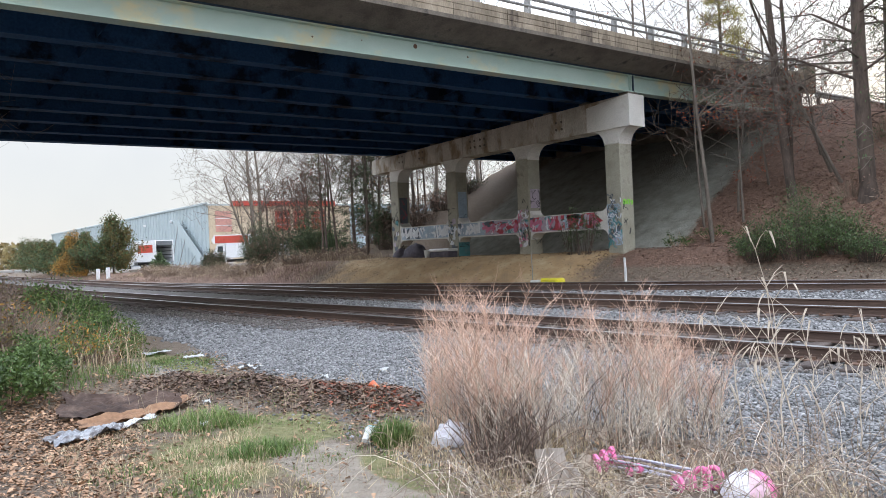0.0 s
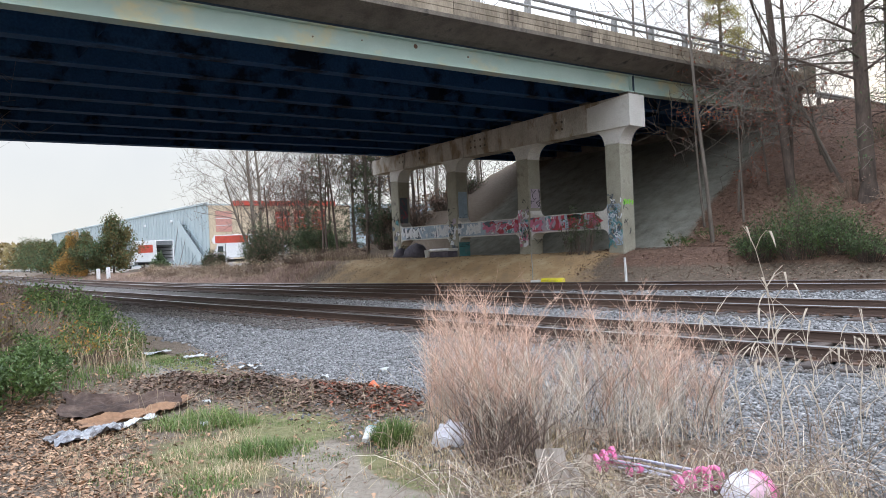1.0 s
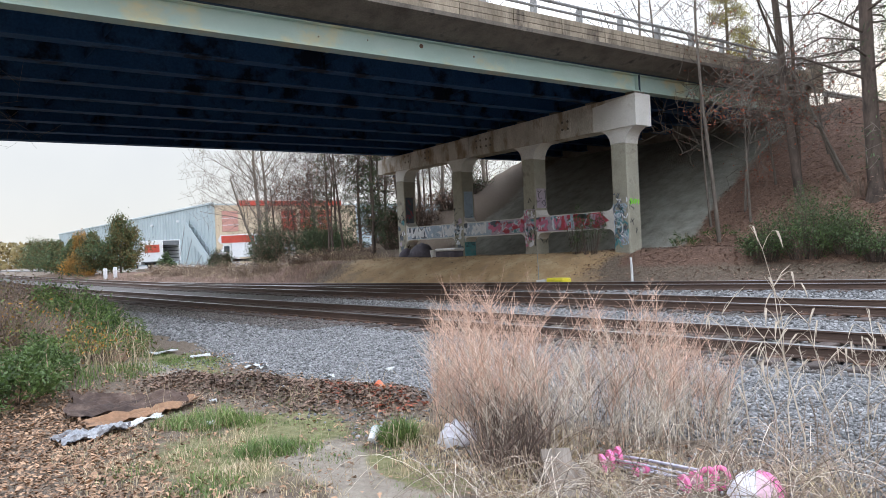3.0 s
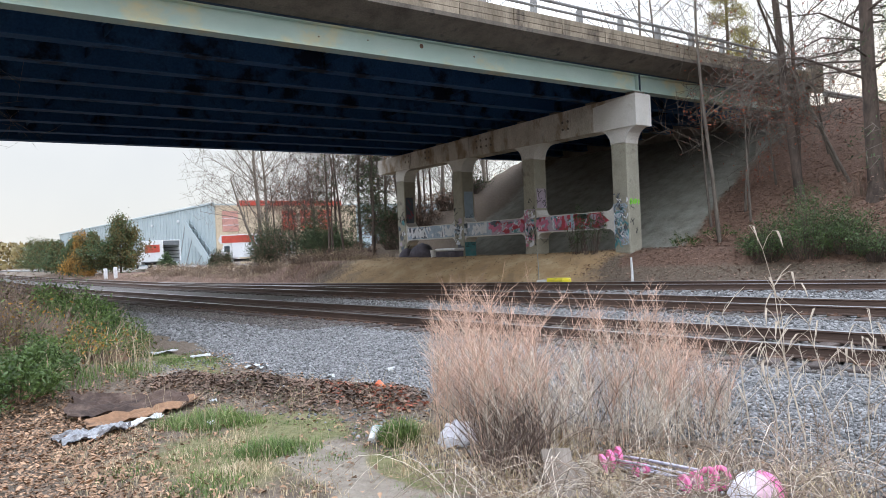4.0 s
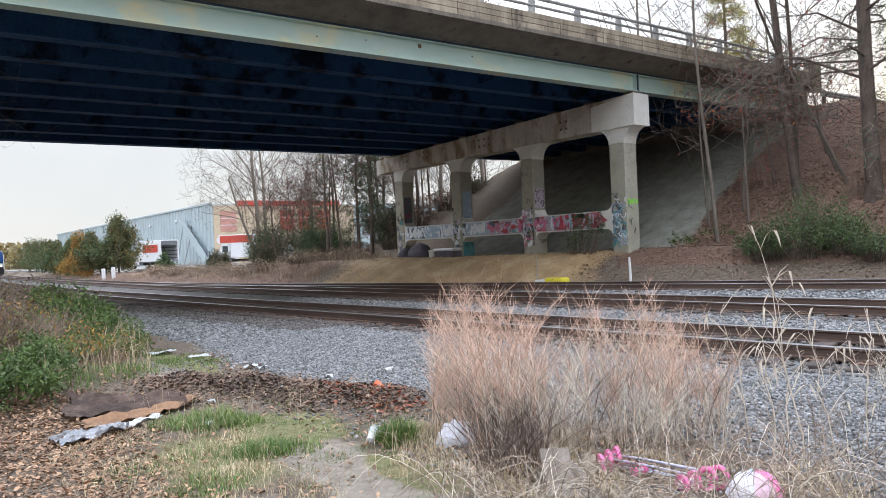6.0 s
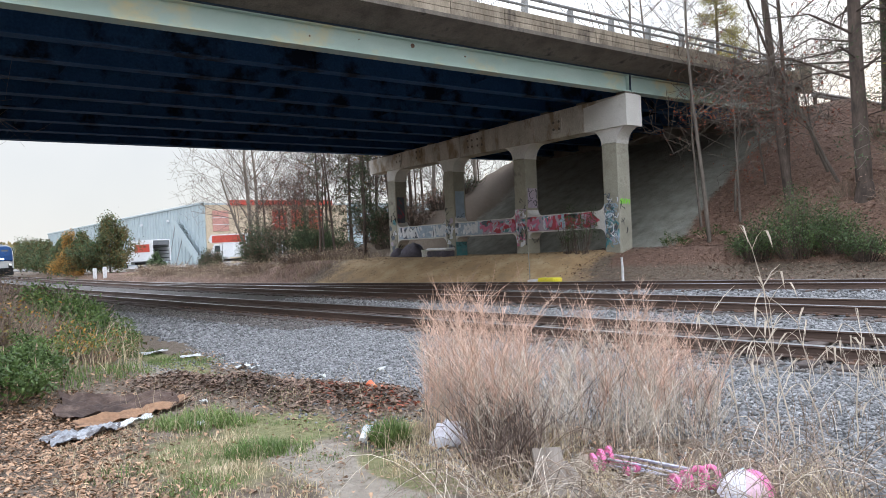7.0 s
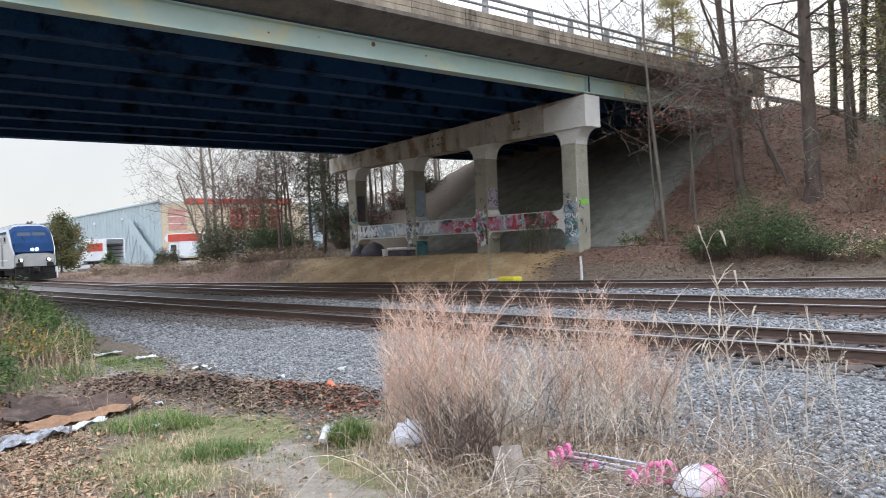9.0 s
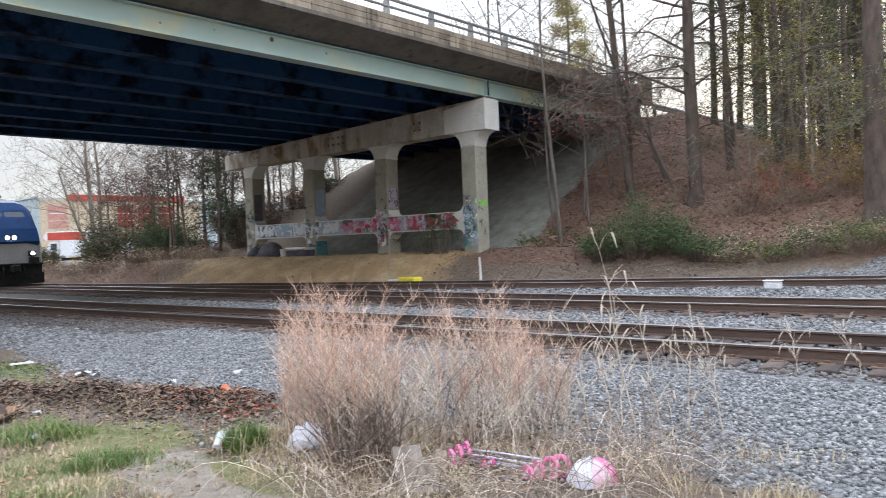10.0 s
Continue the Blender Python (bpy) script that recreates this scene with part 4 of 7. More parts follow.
stalk(0.475, 5.0, 1.55, 1, "tall pale dry stalk with curled hanging leaves")
stalk(0.455, 5.3, 1.15, 2, "tall pale dry stalk with curled hanging leaves")
stalk(0.405, 5.6, 1.05, 3, "tall pale dry stalk with curled hanging leaves")
stalk(0.52, 5.2, 1.0, 4, "tall pale dry stalk with curled hanging leaves")
stalk(0.43, 5.0, 0.95, 5, "thin dark dry stalk beside the ballast")
stalk(0.56, 5.4, 0.85, 6, "thin dark dry stalk beside the ballast")
stalk(0.62, 5.3, 0.8, 7, "thin dark dry stalk beside the ballast")
stalk(0.86, 6.9, 0.5, 8, "short dry stalk with drooping seed heads beside the rail")
stalk(0.75, 7.2, 0.5, 9, "short dry stalk with drooping seed heads beside the rail")

# ---- trees and shrubs ----
def leaf_quads(name, c, size, g, material, slim=0.45, droop=0.0):
    """Small leaves or needle sprays: one bent quad pair at each centre."""
    n = len(c)
    R = turned(n, g)
    s = (size * g.uniform(0.6, 1.3, n))[:, None]
    u, w, k = R[:, :, 0], R[:, :, 1], R[:, :, 2]
    v = np.stack([c - u * s, c + w * s * slim + k * s * 0.15, c + u * s + np.array([0, 0, -droop]) * s, c - w * s * slim + k * s * 0.15], 1)
    return fast_mesh(name, v.reshape(-1, 3), np.arange(n * 4).reshape(n, 4), material)


def branching(me, r, p, d, L, rad, level, depth, tips, spread_, kids, up=0.25):
    """One branch and what grows from it; twig ends are gathered in tips."""
    seg = 4 if level < 2 else 3
    pts = [p.copy()]
    q, dd = p.copy(), d.normalized()
    for k in range(seg):
        dd = (dd + Vector((r.gauss(0, 1), r.gauss(0, 1), r.gauss(0, 0.6))) * (0.035 if level == 0 else 0.13) + Vector((0, 0, up * 0.12))).normalized()
        q = q + dd * (L / seg)
        pts.append(q.copy())
    n = 9 if level == 0 else (5 if level == 1 else 3)
    if level == 1:
        me[1].append(Mesh())
    (me[0] if level == 0 else me[1][-1] if level == 1 else me[2]).tube(pts, [max(rad * (1 - 0.62 * k / seg), me[3]) for k in range(seg + 1)], n, False)
    tips.append(pts[-1])
    if level >= depth:
        tips.append(pts[-2])
        return
    for k in range(kids[level]):
        s = r.uniform(0.35 if level == 0 else 0.2, 1.0)
        i = min(seg - 1, int(s * seg))
        o = pts[i].lerp(pts[i + 1], s * seg - i)
        a = r.uniform(0, 6.28)
        side = dd.orthogonal().normalized()
        side = (Matrix.Rotation(a, 3, dd) @ side)
        nd = (dd * (1 - spread_) + side * spread_ + Vector((0, 0, up * 0.5))).normalized()
        branching(me, r, o, nd, L * r.uniform(0.38, 0.62), rad * (1 - 0.55 * s) * r.uniform(0.26, 0.42), level + 1, depth, tips, spread_, kids, up)


def bare_tree(x, y, h, rad, seed, label, bark="bark", lean=(0, 0), kids=(13, 6, 4), depth=3, spread_=0.62, leaves=None, name="tree", n_leaf=0, leaf_size=0.06, group="trees", fine=0.0085):
    r = random.Random(seed)
    z = float(height(x, y)) - 0.1
    th = thing(name, (x, y, z), label, "tree", group)
    me, tips = [Mesh(), [], Mesh(), fine], []
    branching(me, r, Vector((0, 0, 0)), Vector((lean[0], lean[1], 1)), h, rad, 0, depth, tips, spread_, kids)
    part("trunk", me[0], M[bark], th, smooth=True)
    for lm in me[1]:
        part("limb", lm, M[bark], th)
    tagged(part("twig_mass", me[2], M[bark], th), kind="stuff")
    if leaves:
        g = np.random.default_rng(seed)
        t = np.array([p[:] for p in tips])
        c = t[g.integers(0, len(t), n_leaf)] + g.normal(0, 0.12, (n_leaf, 3))
        part("crown", leaf_quads("crown", c, leaf_size, g, M[leaves]), None, th, "sparse remaining leaves")
    return th


def pine(x, y, h, rad, seed, label, start=0.35, reach=2.6, needles="needles", n_limb=26, sprays=70, lean=(0, 0), bark="bark", size=0.16):
    r = random.Random(seed)
    g = np.random.default_rng(seed)
    z = float(height(x, y)) - 0.1
    th = thing("pine_tree", (x, y, z), label, "tree", "pine trees")
    pts = [Vector((lean[0] * h * s + r.gauss(0, 0.03), lean[1] * h * s + r.gauss(0, 0.03), h * s)) for s in np.linspace(0, 1, 9)]
    part("trunk", Mesh().tube(pts, [rad * (1.05 - 0.85 * k / 9) for k in range(9)], 10, False).tube([pts[0] - Vector((0, 0, 0.35)), pts[0] + Vector((0, 0, 0.1)), pts[0] + Vector((0, 0, 0.6))], [rad * 1.7, rad * 1.3, rad * 1.0], 10, False), M[bark], th, "straight bare lower trunk", True)
    cs = []
    for k in range(n_limb):
        s = start + (1 - start) * (k + r.random()) / n_limb
        i = min(7, int(s * 8))
        o = pts[i].lerp(pts[i + 1], s * 8 - i)
        a = r.uniform(0, 6.28)
        L = reach * (1.05 - 0.75 * (s - start) / (1 - start)) * r.uniform(0.5, 1.1)
        d = Vector((math.cos(a), math.sin(a), r.uniform(-0.2, 0.3)))
        m, e = o + d * (L * 0.55) + Vector((0, 0, 0.05 * L)), o + d * L + Vector((0, 0, -0.1 * L))
        limb = Mesh().tube([o, m, e], [rad * 0.16 + 0.012, rad * 0.09 + 0.01, 0.009], 4, False)
        per = max(3, int(sprays * r.uniform(0.5, 1.2) / 7))
        for j in range(7):
            u = r.uniform(0.3, 1.0)
            q = o.lerp(m, u * 2) if u < 0.5 else m.lerp(e, u * 2 - 1)
            t = a + r.choice((-1, 1)) * r.uniform(0.4, 1.2)
            tip = q + Vector((math.cos(t), math.sin(t), r.uniform(-0.25, 0.3))) * (L * r.uniform(0.18, 0.38))
            limb.tube([q, tip], [0.011, 0.006], 3, False)
            if s > start + 0.05:
                along = g.uniform(0.25, 1.1, per)[:, None]
                cs.append(np.array(q[:])[None] * (1 - along) + np.array(tip[:])[None] * along + g.normal(0, 0.5 * size + 0.055 * reach, (per, 3)))
        part("limb", limb, M[bark], th)
    c = np.concatenate(cs)
    part("crown", leaf_quads("crown", c, size, g, M[needles], 0.14), None, th, "loose sprays of needles")
    return th


def cedar(x, y, h, w, seed, label, leaf="cedar", second=None, n=2600, size=0.13, name="cedar_bush"):
    """A dense evergreen, pointed and uneven."""
    r = random.Random(seed)
    g = np.random.default_rng(seed)
    z = float(height(x, y))
    th = thing(name, (x, y, z - 0.05), label, "bush", "evergreen bushes")
    part("trunk", Mesh().tube([(0, 0, 0), (0.03, 0.02, h * 0.5), (0, 0, h * 0.93)], [0.06 * h / 3, 0.04 * h / 3, 0.01], 6), M["bark"], th)
    limbs, cs = Mesh(), []
    n_l = 70
    for k in range(n_l):
        s = (k + 0.5) / n_l
        a = r.uniform(0, 6.28)
        rr = w * (1 - s) ** 0.75 * r.uniform(0.5, 1.12)
        o = Vector((0, 0, h * (0.04 + 0.9 * s)))
        e = o + Vector((math.cos(a) * rr, math.sin(a) * rr, 0.3 * rr + r.uniform(-0.05, 0.12) * h))
        limbs.tube([o, e], [0.018, 0.006], 3, False)
        nn = int(n / n_l * (1.5 - s))
        t = g.uniform(0.25, 1.0, nn) ** 0.6
        p = np.array(o[:])[None] * (1 - t[:, None]) + np.array(e[:])[None] * t[:, None]
        cs.append(p + g.normal(0, 1, (nn, 3)) * 0.06 * h * np.array([0.8, 0.8, 1.0]))
    tagged(part("limb_mass", limbs, M["bark"], th), kind="stuff")
    c = np.concatenate(cs)
    c = c[c[:, 2] > 0.03]
    if second:
        # bronze gathers on the right: low sunlight put into the foliage colour
        pick = g.uniform(size=len(c)) < np.clip(0.45 + 0.5 * (c[:, 0] * 0.8 - c[:, 1] * 0.6) / w, 0.05, 0.95)
        part("crown", leaf_quads("crown", c[pick], size, g, M[second], 0.4), None, th, "foliage of the sunlit side, painted bronze")
        c = c[~pick]
    part("crown", leaf_quads("crown", c, size, g, M[leaf], 0.4), None, th)
    return th


def shrub(x, y, h, w, seed, label, leaf="ivy", n=1500, size=0.05, twigs=40, second=None, stem="weed", category="shrub", name="shrub", clumps=34):
    r = random.Random(seed)
    g = np.random.default_rng(seed)
    th = thing(name, (x, y, float(height(x, y)) - 0.03), label, category, "shrubs")
    st, heads = Mesh(), []
    for _ in range(twigs):
        a, rr = r.uniform(0, 6.28), w * math.sqrt(r.random())
        e = Vector((math.cos(a) * rr, math.sin(a) * rr, h * r.uniform(0.4, 1.05) * (1 - 0.45 * (rr / w) ** 2)))
        o = Vector((e.x * 0.45, e.y * 0.45, 0))
        m = o.lerp(e, 0.55) + Vector((r.gauss(0, 0.06), r.gauss(0, 0.06), 0.12 * h))
        st.tube([o, m, e], [0.008, 0.006, 0.002], 3, False)
        heads += [e, m]
    tagged(part("stem_mass", st, M[stem], th), kind="stuff")
    if n:
        hd = np.array([p[:] for p in heads])[g.integers(0, len(heads), max(clumps, 2))]
        c = hd[g.integers(0, len(hd), n)] + g.normal(0, 1, (n, 3)) * np.array([w * 0.14, w * 0.14, h * 0.11])
        c = c[c[:, 2] > 0.02]
        if second:
            pick = g.uniform(size=len(c)) < 0.35
            part("foliage", leaf_quads("foliage", c[pick], size, g, M[second], 0.38), None, th)
            c = c[~pick]
        part("foliage", leaf_quads("foliage", c, size, g, M[leaf], 0.38), None, th)
    return th


# overgrown shrubs along the near side of the path
shrub(1.2, 9.65, 0.58, 0.62, 101, "dark green leafy evergreen shrub beside the fallen leaves", "ivy", 5200, 0.032, 70)
shrub(0.55, 9.0, 0.50, 0.5, 102, "dark green leafy evergreen shrub beside the fallen leaves", "ivy", 3200, 0.03, 60)
shrub(1.6, 10.9, 0.5, 0.6, 103, "yellow green weedy shrub with dry stems", "grass", 1300, 0.03, 70, "ivy", "brown_stem")
shrub(2.4, 11.6, 0.62, 0.65, 104, "yellow green weedy shrub with dry stems", "grass", 1500, 0.03, 80, "orange_leaf", "brown_stem")
shrub(2.9, 12.6, 0.7, 0.6, 105, "leafy green shrub mixed with brown stems", "ivy", 1800, 0.032, 110, "brown_cedar")
shrub(3.2, 15.4, 0.85, 0.8, 106, "leafy green shrub beside the ballast", "ivy", 3200, 0.04, 80, "grass")
shrub(3.9, 18.6, 0.9, 0.9, 107, "leafy green shrub beside the ballast", "ivy", 2600, 0.045, 80)
shrub(2.2, 14.0, 0.85, 0.9, 108, "brown bramble tangle with few leaves", "grass", 700, 0.035, 240, "orange_leaf", "brown_stem")
shrub(1.3, 12.2, 0.8, 0.9, 109, "brown bramble tangle with few leaves", "brown_cedar", 700, 0.035, 260, "grass", "brown_stem")
shrub(2.0, 17.0, 1.05, 1.1, 110, "brown bramble tangle with few leaves", "ivy", 600, 0.04, 260, "brown_cedar", "brown_stem")
shrub(1.0, 14.5, 0.95, 1.0, 115, "brown bramble tangle with few leaves", "brown_cedar", 600, 0.04, 260, "dark_leaf", "brown_stem")
shrub(3.0, 21.5, 1.1, 1.3, 111, "brown bramble tangle with few leaves", "dark_leaf", 600, 0.05, 260, "brown_cedar", "brown_stem")
shrub(4.4, 25.5, 1.0, 1.2, 112, "brown bramble tangle beside the track", "dark_leaf", 600, 0.05, 240, "ivy", "brown_stem")
shrub(2.6, 27.0, 1.2, 1.6, 113, "brown bramble tangle beside the track", "dark_leaf", 700, 0.06, 240, "brown_cedar", "brown_stem")
shrub(5.0, 31.5, 1.0, 1.2, 114, "brown bramble tangle beside the track", "ivy", 500, 0.06, 200, None, "brown_stem")
blades("dry_grass", [(2.35, 10.6, 0.35, 24, 0.5), (2.8, 10.9, 0.3, 22, 0.6), (2.05, 10.4, 0.3, 20, 0.5), (3.15, 11.4, 0.12, 16, 0.75), (3.3, 12.4, 0.12, 16, 0.8), (2.6, 11.3, 0.1, 12, 0.85)], M["straw"], "pale dry grass standing among the shrubs", 121)
blades("grass", [(1.9, 9.9, 0.35, 260, 0.2), (2.4, 10.2, 0.4, 300, 0.2), (2.9, 10.8, 0.35, 260, 0.2)], M["grass"], "long grass at the foot of the shrubs", 122)

shrub(3.0, 16.4, 1.15, 1.0, 116, "green vine mound beside the ballast", "ivy", 5200, 0.04, 90, "grass", clumps=60)
shrub(3.4, 19.5, 1.1, 1.1, 117, "green vine mound beside the ballast", "ivy", 4200, 0.045, 80, clumps=60)
shrub(3.1, 13.0, 0.75, 0.6, 118, "green vine mound with dry stems beside the path", "ivy", 3200, 0.034, 50, "grass", "brown_stem", clumps=60)
shrub(3.4, 14.0, 0.6, 0.6, 119, "green vine mound with dry stems beside the path", "ivy", 2600, 0.036, 50, "brown_cedar", "brown_stem", clumps=60)
shrub(1.5, 10.1, 0.55, 0.5, 120, "dark green leafy evergreen shrub beside the fallen leaves", "ivy", 3800, 0.032, 60, clumps=50)
shrub(1.6, 12.4, 0.95, 0.8, 125, "brown bramble tangle with few leaves", "dark_leaf", 500, 0.035, 320, "orange_leaf", "brown_stem")

for k, (x, y, h, w) in enumerate([(1.4, 15.5, 1.3, 1.0), (0.7, 13.4, 1.2, 0.9), (2.2, 19.2, 1.35, 1.1), (0.9, 17.6, 1.45, 1.1), (3.4, 23.6, 1.25, 1.1), (1.6, 22.4, 1.6, 1.3)]):
    shrub(x, y, h, w, 810 + k, "brown vine tangle with withered leaves", "dark_leaf", 1300, 0.035, 380, "ivy" if k % 2 else "brown_cedar", "brown_stem", clumps=80)

# embankment foot and slope
EVERGREEN = "loose feathery green evergreen shrub at the foot of the embankment"
for k, (x, y, h, w, n) in enumerate([(23.7, 12.7, 1.5, 0.95, 3600), (24.0, 11.5, 2.15, 1.15, 5600), (24.2, 10.2, 1.6, 1.05, 4200), (23.8, 9.3, 1.1, 0.8, 2200)]):
    shrub(x, y, h, w, 131 + k, EVERGREEN, "cedar", n, 0.042, 120, "ivy", "bark", clumps=70)
for k, (x, y, h, w, n) in enumerate([(23.8, 8.0, 0.95, 0.8, 1500), (23.7, 6.9, 0.8, 0.8, 1200), (23.9, 5.8, 1.2, 0.9, 1700), (24.1, 4.6, 1.3, 1.0, 1800), (24.3, 3.3, 1.4, 1.1, 1800), (24.7, 2.0, 1.4, 1.1, 1600)]):
    shrub(x, y, h, w, 145 + k, "olive green weedy shrub at the edge of the wood", "cedar", n, 0.045, 130, "lit_needles" if k % 2 else "straw", "brown_stem", clumps=45)
shrub(31.5, 3.4, 1.7, 1.8, 137, "yellow leaved understorey shrub under the trees", "lit_needles", 1100, 0.08, 90, "orange_leaf", "bark")
shrub(30.0, 6.2, 1.5, 1.0, 138, "small yellow leaved shrub on the slope", "orange_leaf", 260, 0.06, 60, None, "bark")
shrub(30.0, -0.6, 1.5, 1.6, 139, "loose green shrub under the trees", "cedar", 900, 0.05, 120, "lit_needles", "brown_stem")
for k, (x, y) in enumerate([(26.8, 7.0), (28.0, 5.4), (29.5, 4.6), (31.0, 1.2), (33.0, 2.6), (34.5, 0.2), (33.5, 5.0), (36.0, 2.8), (29.0, -2.4), (32.0, -3.4), (26.2, 8.6), (38.0, -1.0), (39.5, 2.0)]):
    shrub(x, y, 1.5, 1.7, 160 + k, "tangled brown undergrowth on the wood floor", ("red_leaf", "dark_leaf", "lit_needles")[k % 3], 420, 0.07, 150, None, "brown_stem")
for k, (x, y) in enumerate([(28.2, 7.6), (30.6, 4.8), (32.0, 6.8), (33.6, 4.4), (35.6, 6.2), (37.5, 5.4), (31.0, 8.4), (34.4, 8.4), (27.2, 5.4), (39.5, 7.4), (41.0, 6.0)]):
    shrub(x, y, 1.3, 1.3, 180 + k, "yellow green understorey shrub on the wood floor", ("lit_needles", "cedar", "orange_leaf")[k % 3], 800, 0.045, 110, "lit_needles", "brown_stem")
shrub(22.5, 19.3, 2.3, 0.6, 140, "grey green sapling beside the column", "cedar", 700, 0.05, 40, None, "bark")
shrub(22.4, 19.9, 1.5, 0.5, 141, "small grey green sapling beside the column", "cedar", 260, 0.05, 40, None, "bark")
shrub(24.6, 16.4, 0.7, 0.6, 142, "low green weeds at the foot of the paved slope", "ivy", 420, 0.05, 30)
shrub(25.3, 15.4, 0.5, 0.7, 143, "low green weeds at the foot of the paved slope", "ivy", 320, 0.05, 30)
bare_tree(25.0, 15.2, 10.5, 0.085, 151, "slender bare tree with grey bark on the slope", "mid_bark", (-0.10, 0.07), (12, 5, 3), 3, 0.7)
bare_tree(26.1, 16.2, 7.5, 0.055, 152, "slender bare sapling with grey bark on the slope", "mid_bark", (-0.08, 0.06), (12, 5, 3), 3, 0.75)
bare_tree(26.2, 14.6, 5.5, 0.05, 153, "bare sapling with reddish leaves on the slope", "mid_bark", (0.05, 0.06), (10, 4, 3), 3, 0.75, "red_leaf", n_leaf=400)
bare_tree(27.0, 13.05, 15.5, 0.18, 154, "tall bare tree with grey bark and reddish twigs", "bark", (-0.03, 0.02), (11, 4, 3), 3, 0.6, "red_leaf", n_leaf=300, leaf_size=0.06)
bare_tree(27.6, 13.4, 12.0, 0.10, 155, "slender bare tree beside a larger trunk", "bark", (0.02, 0.0), (12, 6, 4), 3, 0.55)
bare_tree(28.4, 11.9, 5.0, 0.07, 156, "leaning bare sapling on the leafy slope", "mid_bark", (-0.35, 0.3), (12, 6, 4), 3, 0.6)
bare_tree(29.2, 12.6, 4.2, 0.06, 157, "leaning bare sapling with red leaves on the slope", "mid_bark", (-0.4, 0.25), (10, 4, 3), 3, 0.7, "red_leaf", n_leaf=500)
pine(27.27, 10.65, 19, 0.26, 158, "tall pine with a thick straight trunk on the slope", 0.2, 4.4, n_limb=70, sprays=120, size=0.10)
bare_tree(26.9, 15.2, 5.0, 0.05, 171, "low spreading tree with red buds on the slope", "mid_bark", (0.1, 0.05), (9, 4, 3), 3, 0.85, "red_leaf", n_leaf=700, leaf_size=0.045)
bare_tree(28.6, 14.8, 4.4, 0.05, 172, "low spreading tree with red buds on the slope", "mid_bark", (-0.15, 0.0), (9, 4, 3), 3, 0.85, "red_leaf", n_leaf=900, leaf_size=0.045)
bare_tree(30.6, 13.6, 4.0, 0.05, 174, "low spreading bare tree on the leafy slope", "mid_bark", (-0.3, 0.1), (13, 6, 4), 3, 0.8)
for k, (x, y) in enumerate([(27.4, 11.2), (28.6, 9.8), (26.4, 12.4), (29.2, 8.4), (31.4, 11.6), (27.8, 8.8)]):
    shrub(x, y, 1.1, 0.9, 520 + k, "thin dry brush on the leafy slope", "red_slope_leaf", 180, 0.04, 70, None, "brown_stem")
# wood beyond the slope
WOOD = [(32.6, 9.2, 18, 0.2), (33.4, 7.6, 19, 0.24), (35.0, 9.0, 18, 0.22), (34.2, 5.9, 19, 0.26), (36.8, 7.2, 18, 0.2), (38.0, 9.6, 18, 0.2), (42.2, 10.1, 19, 0.19), (51.1, 12.8, 18, 0.16), (52.6, 8.4, 19, 0.18), (36.4, 10.4, 19, 0.14), (56.3, 11.9, 19, 0.22), (58.8, 14.1, 18, 0.22), (39.5, 6.9, 18, 0.22), (58.2, 12.5, 19, 0.17), (36.7, 6.8, 20, 0.15), (58.4, 14.1, 19, 0.14), (53.0, 13.6, 17, 0.16), (37.6, 11.3, 15, 0.17), (37.7, 11.1, 18, 0.22), (58.7, 8.1, 15, 0.18), (51.2, 12.3, 17, 0.19), (62.0, 11.3, 19, 0.19), (60.7, 12.0, 17, 0.15), (37.1, 11.3, 16, 0.24), (45.8, 10.2, 20, 0.23)]
for k, (x, y, h, rad) in enumerate(WOOD):
    if k % 3 == 1:
        bare_tree(x, y, h, rad * 0.5, 200 + k, "tall bare forest tree with grey bark", "bark", (0.02 * math.sin(k), 0.02 * math.cos(k)), (11, 6, 4), 3, 0.5, "orange_leaf" if k % 2 else None, n_leaf=500, leaf_size=0.09)
    else:
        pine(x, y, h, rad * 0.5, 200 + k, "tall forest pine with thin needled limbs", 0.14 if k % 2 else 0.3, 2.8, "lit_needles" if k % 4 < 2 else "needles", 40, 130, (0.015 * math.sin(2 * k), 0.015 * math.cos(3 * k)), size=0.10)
# nearer trunks of the wood on the slope
for k, (x, y, h, rad, kind) in enumerate([(29.5, 8.2, 18, 0.17, "pine"), (29.0, 7.3, 16, 0.12, "bare"), (29.5, 10.1, 17, 0.13, "pine"), (33.9, 12.2, 17, 0.15, "pine"), (36.1, 11.8, 17, 0.16, "bare"), (34.5, 10.4, 18, 0.17, "pine"), (32.8, 8.8, 18, 0.2, "bare"), (38.9, 9.3, 18, 0.17, "pine"), (32.2, 7.2, 17, 0.11, "bare"), (44.0, 9.3, 18, 0.2, "pine"), (30.4, 6.0, 17, 0.12, "bare"), (37.4, 7.0, 18, 0.2, "pine"), (42.6, 11.0, 18, 0.2, "bare"), (31.3, 10.5, 15, 0.09, "bare")]):
    if kind == "pine":
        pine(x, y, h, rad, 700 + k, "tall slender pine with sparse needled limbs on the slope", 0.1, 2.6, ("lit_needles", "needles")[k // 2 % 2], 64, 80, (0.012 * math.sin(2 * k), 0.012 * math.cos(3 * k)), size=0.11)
    else:
        bare_tree(x, y, h, rad, 700 + k, "tall bare forest tree with dark bark on the slope", "bark", (0.02 * math.sin(k), 0.02 * math.cos(k)), (20, 5, 3), 3, 0.6, "orange_leaf" if k % 4 == 1 else "lit_needles", n_leaf=500, leaf_size=0.07)
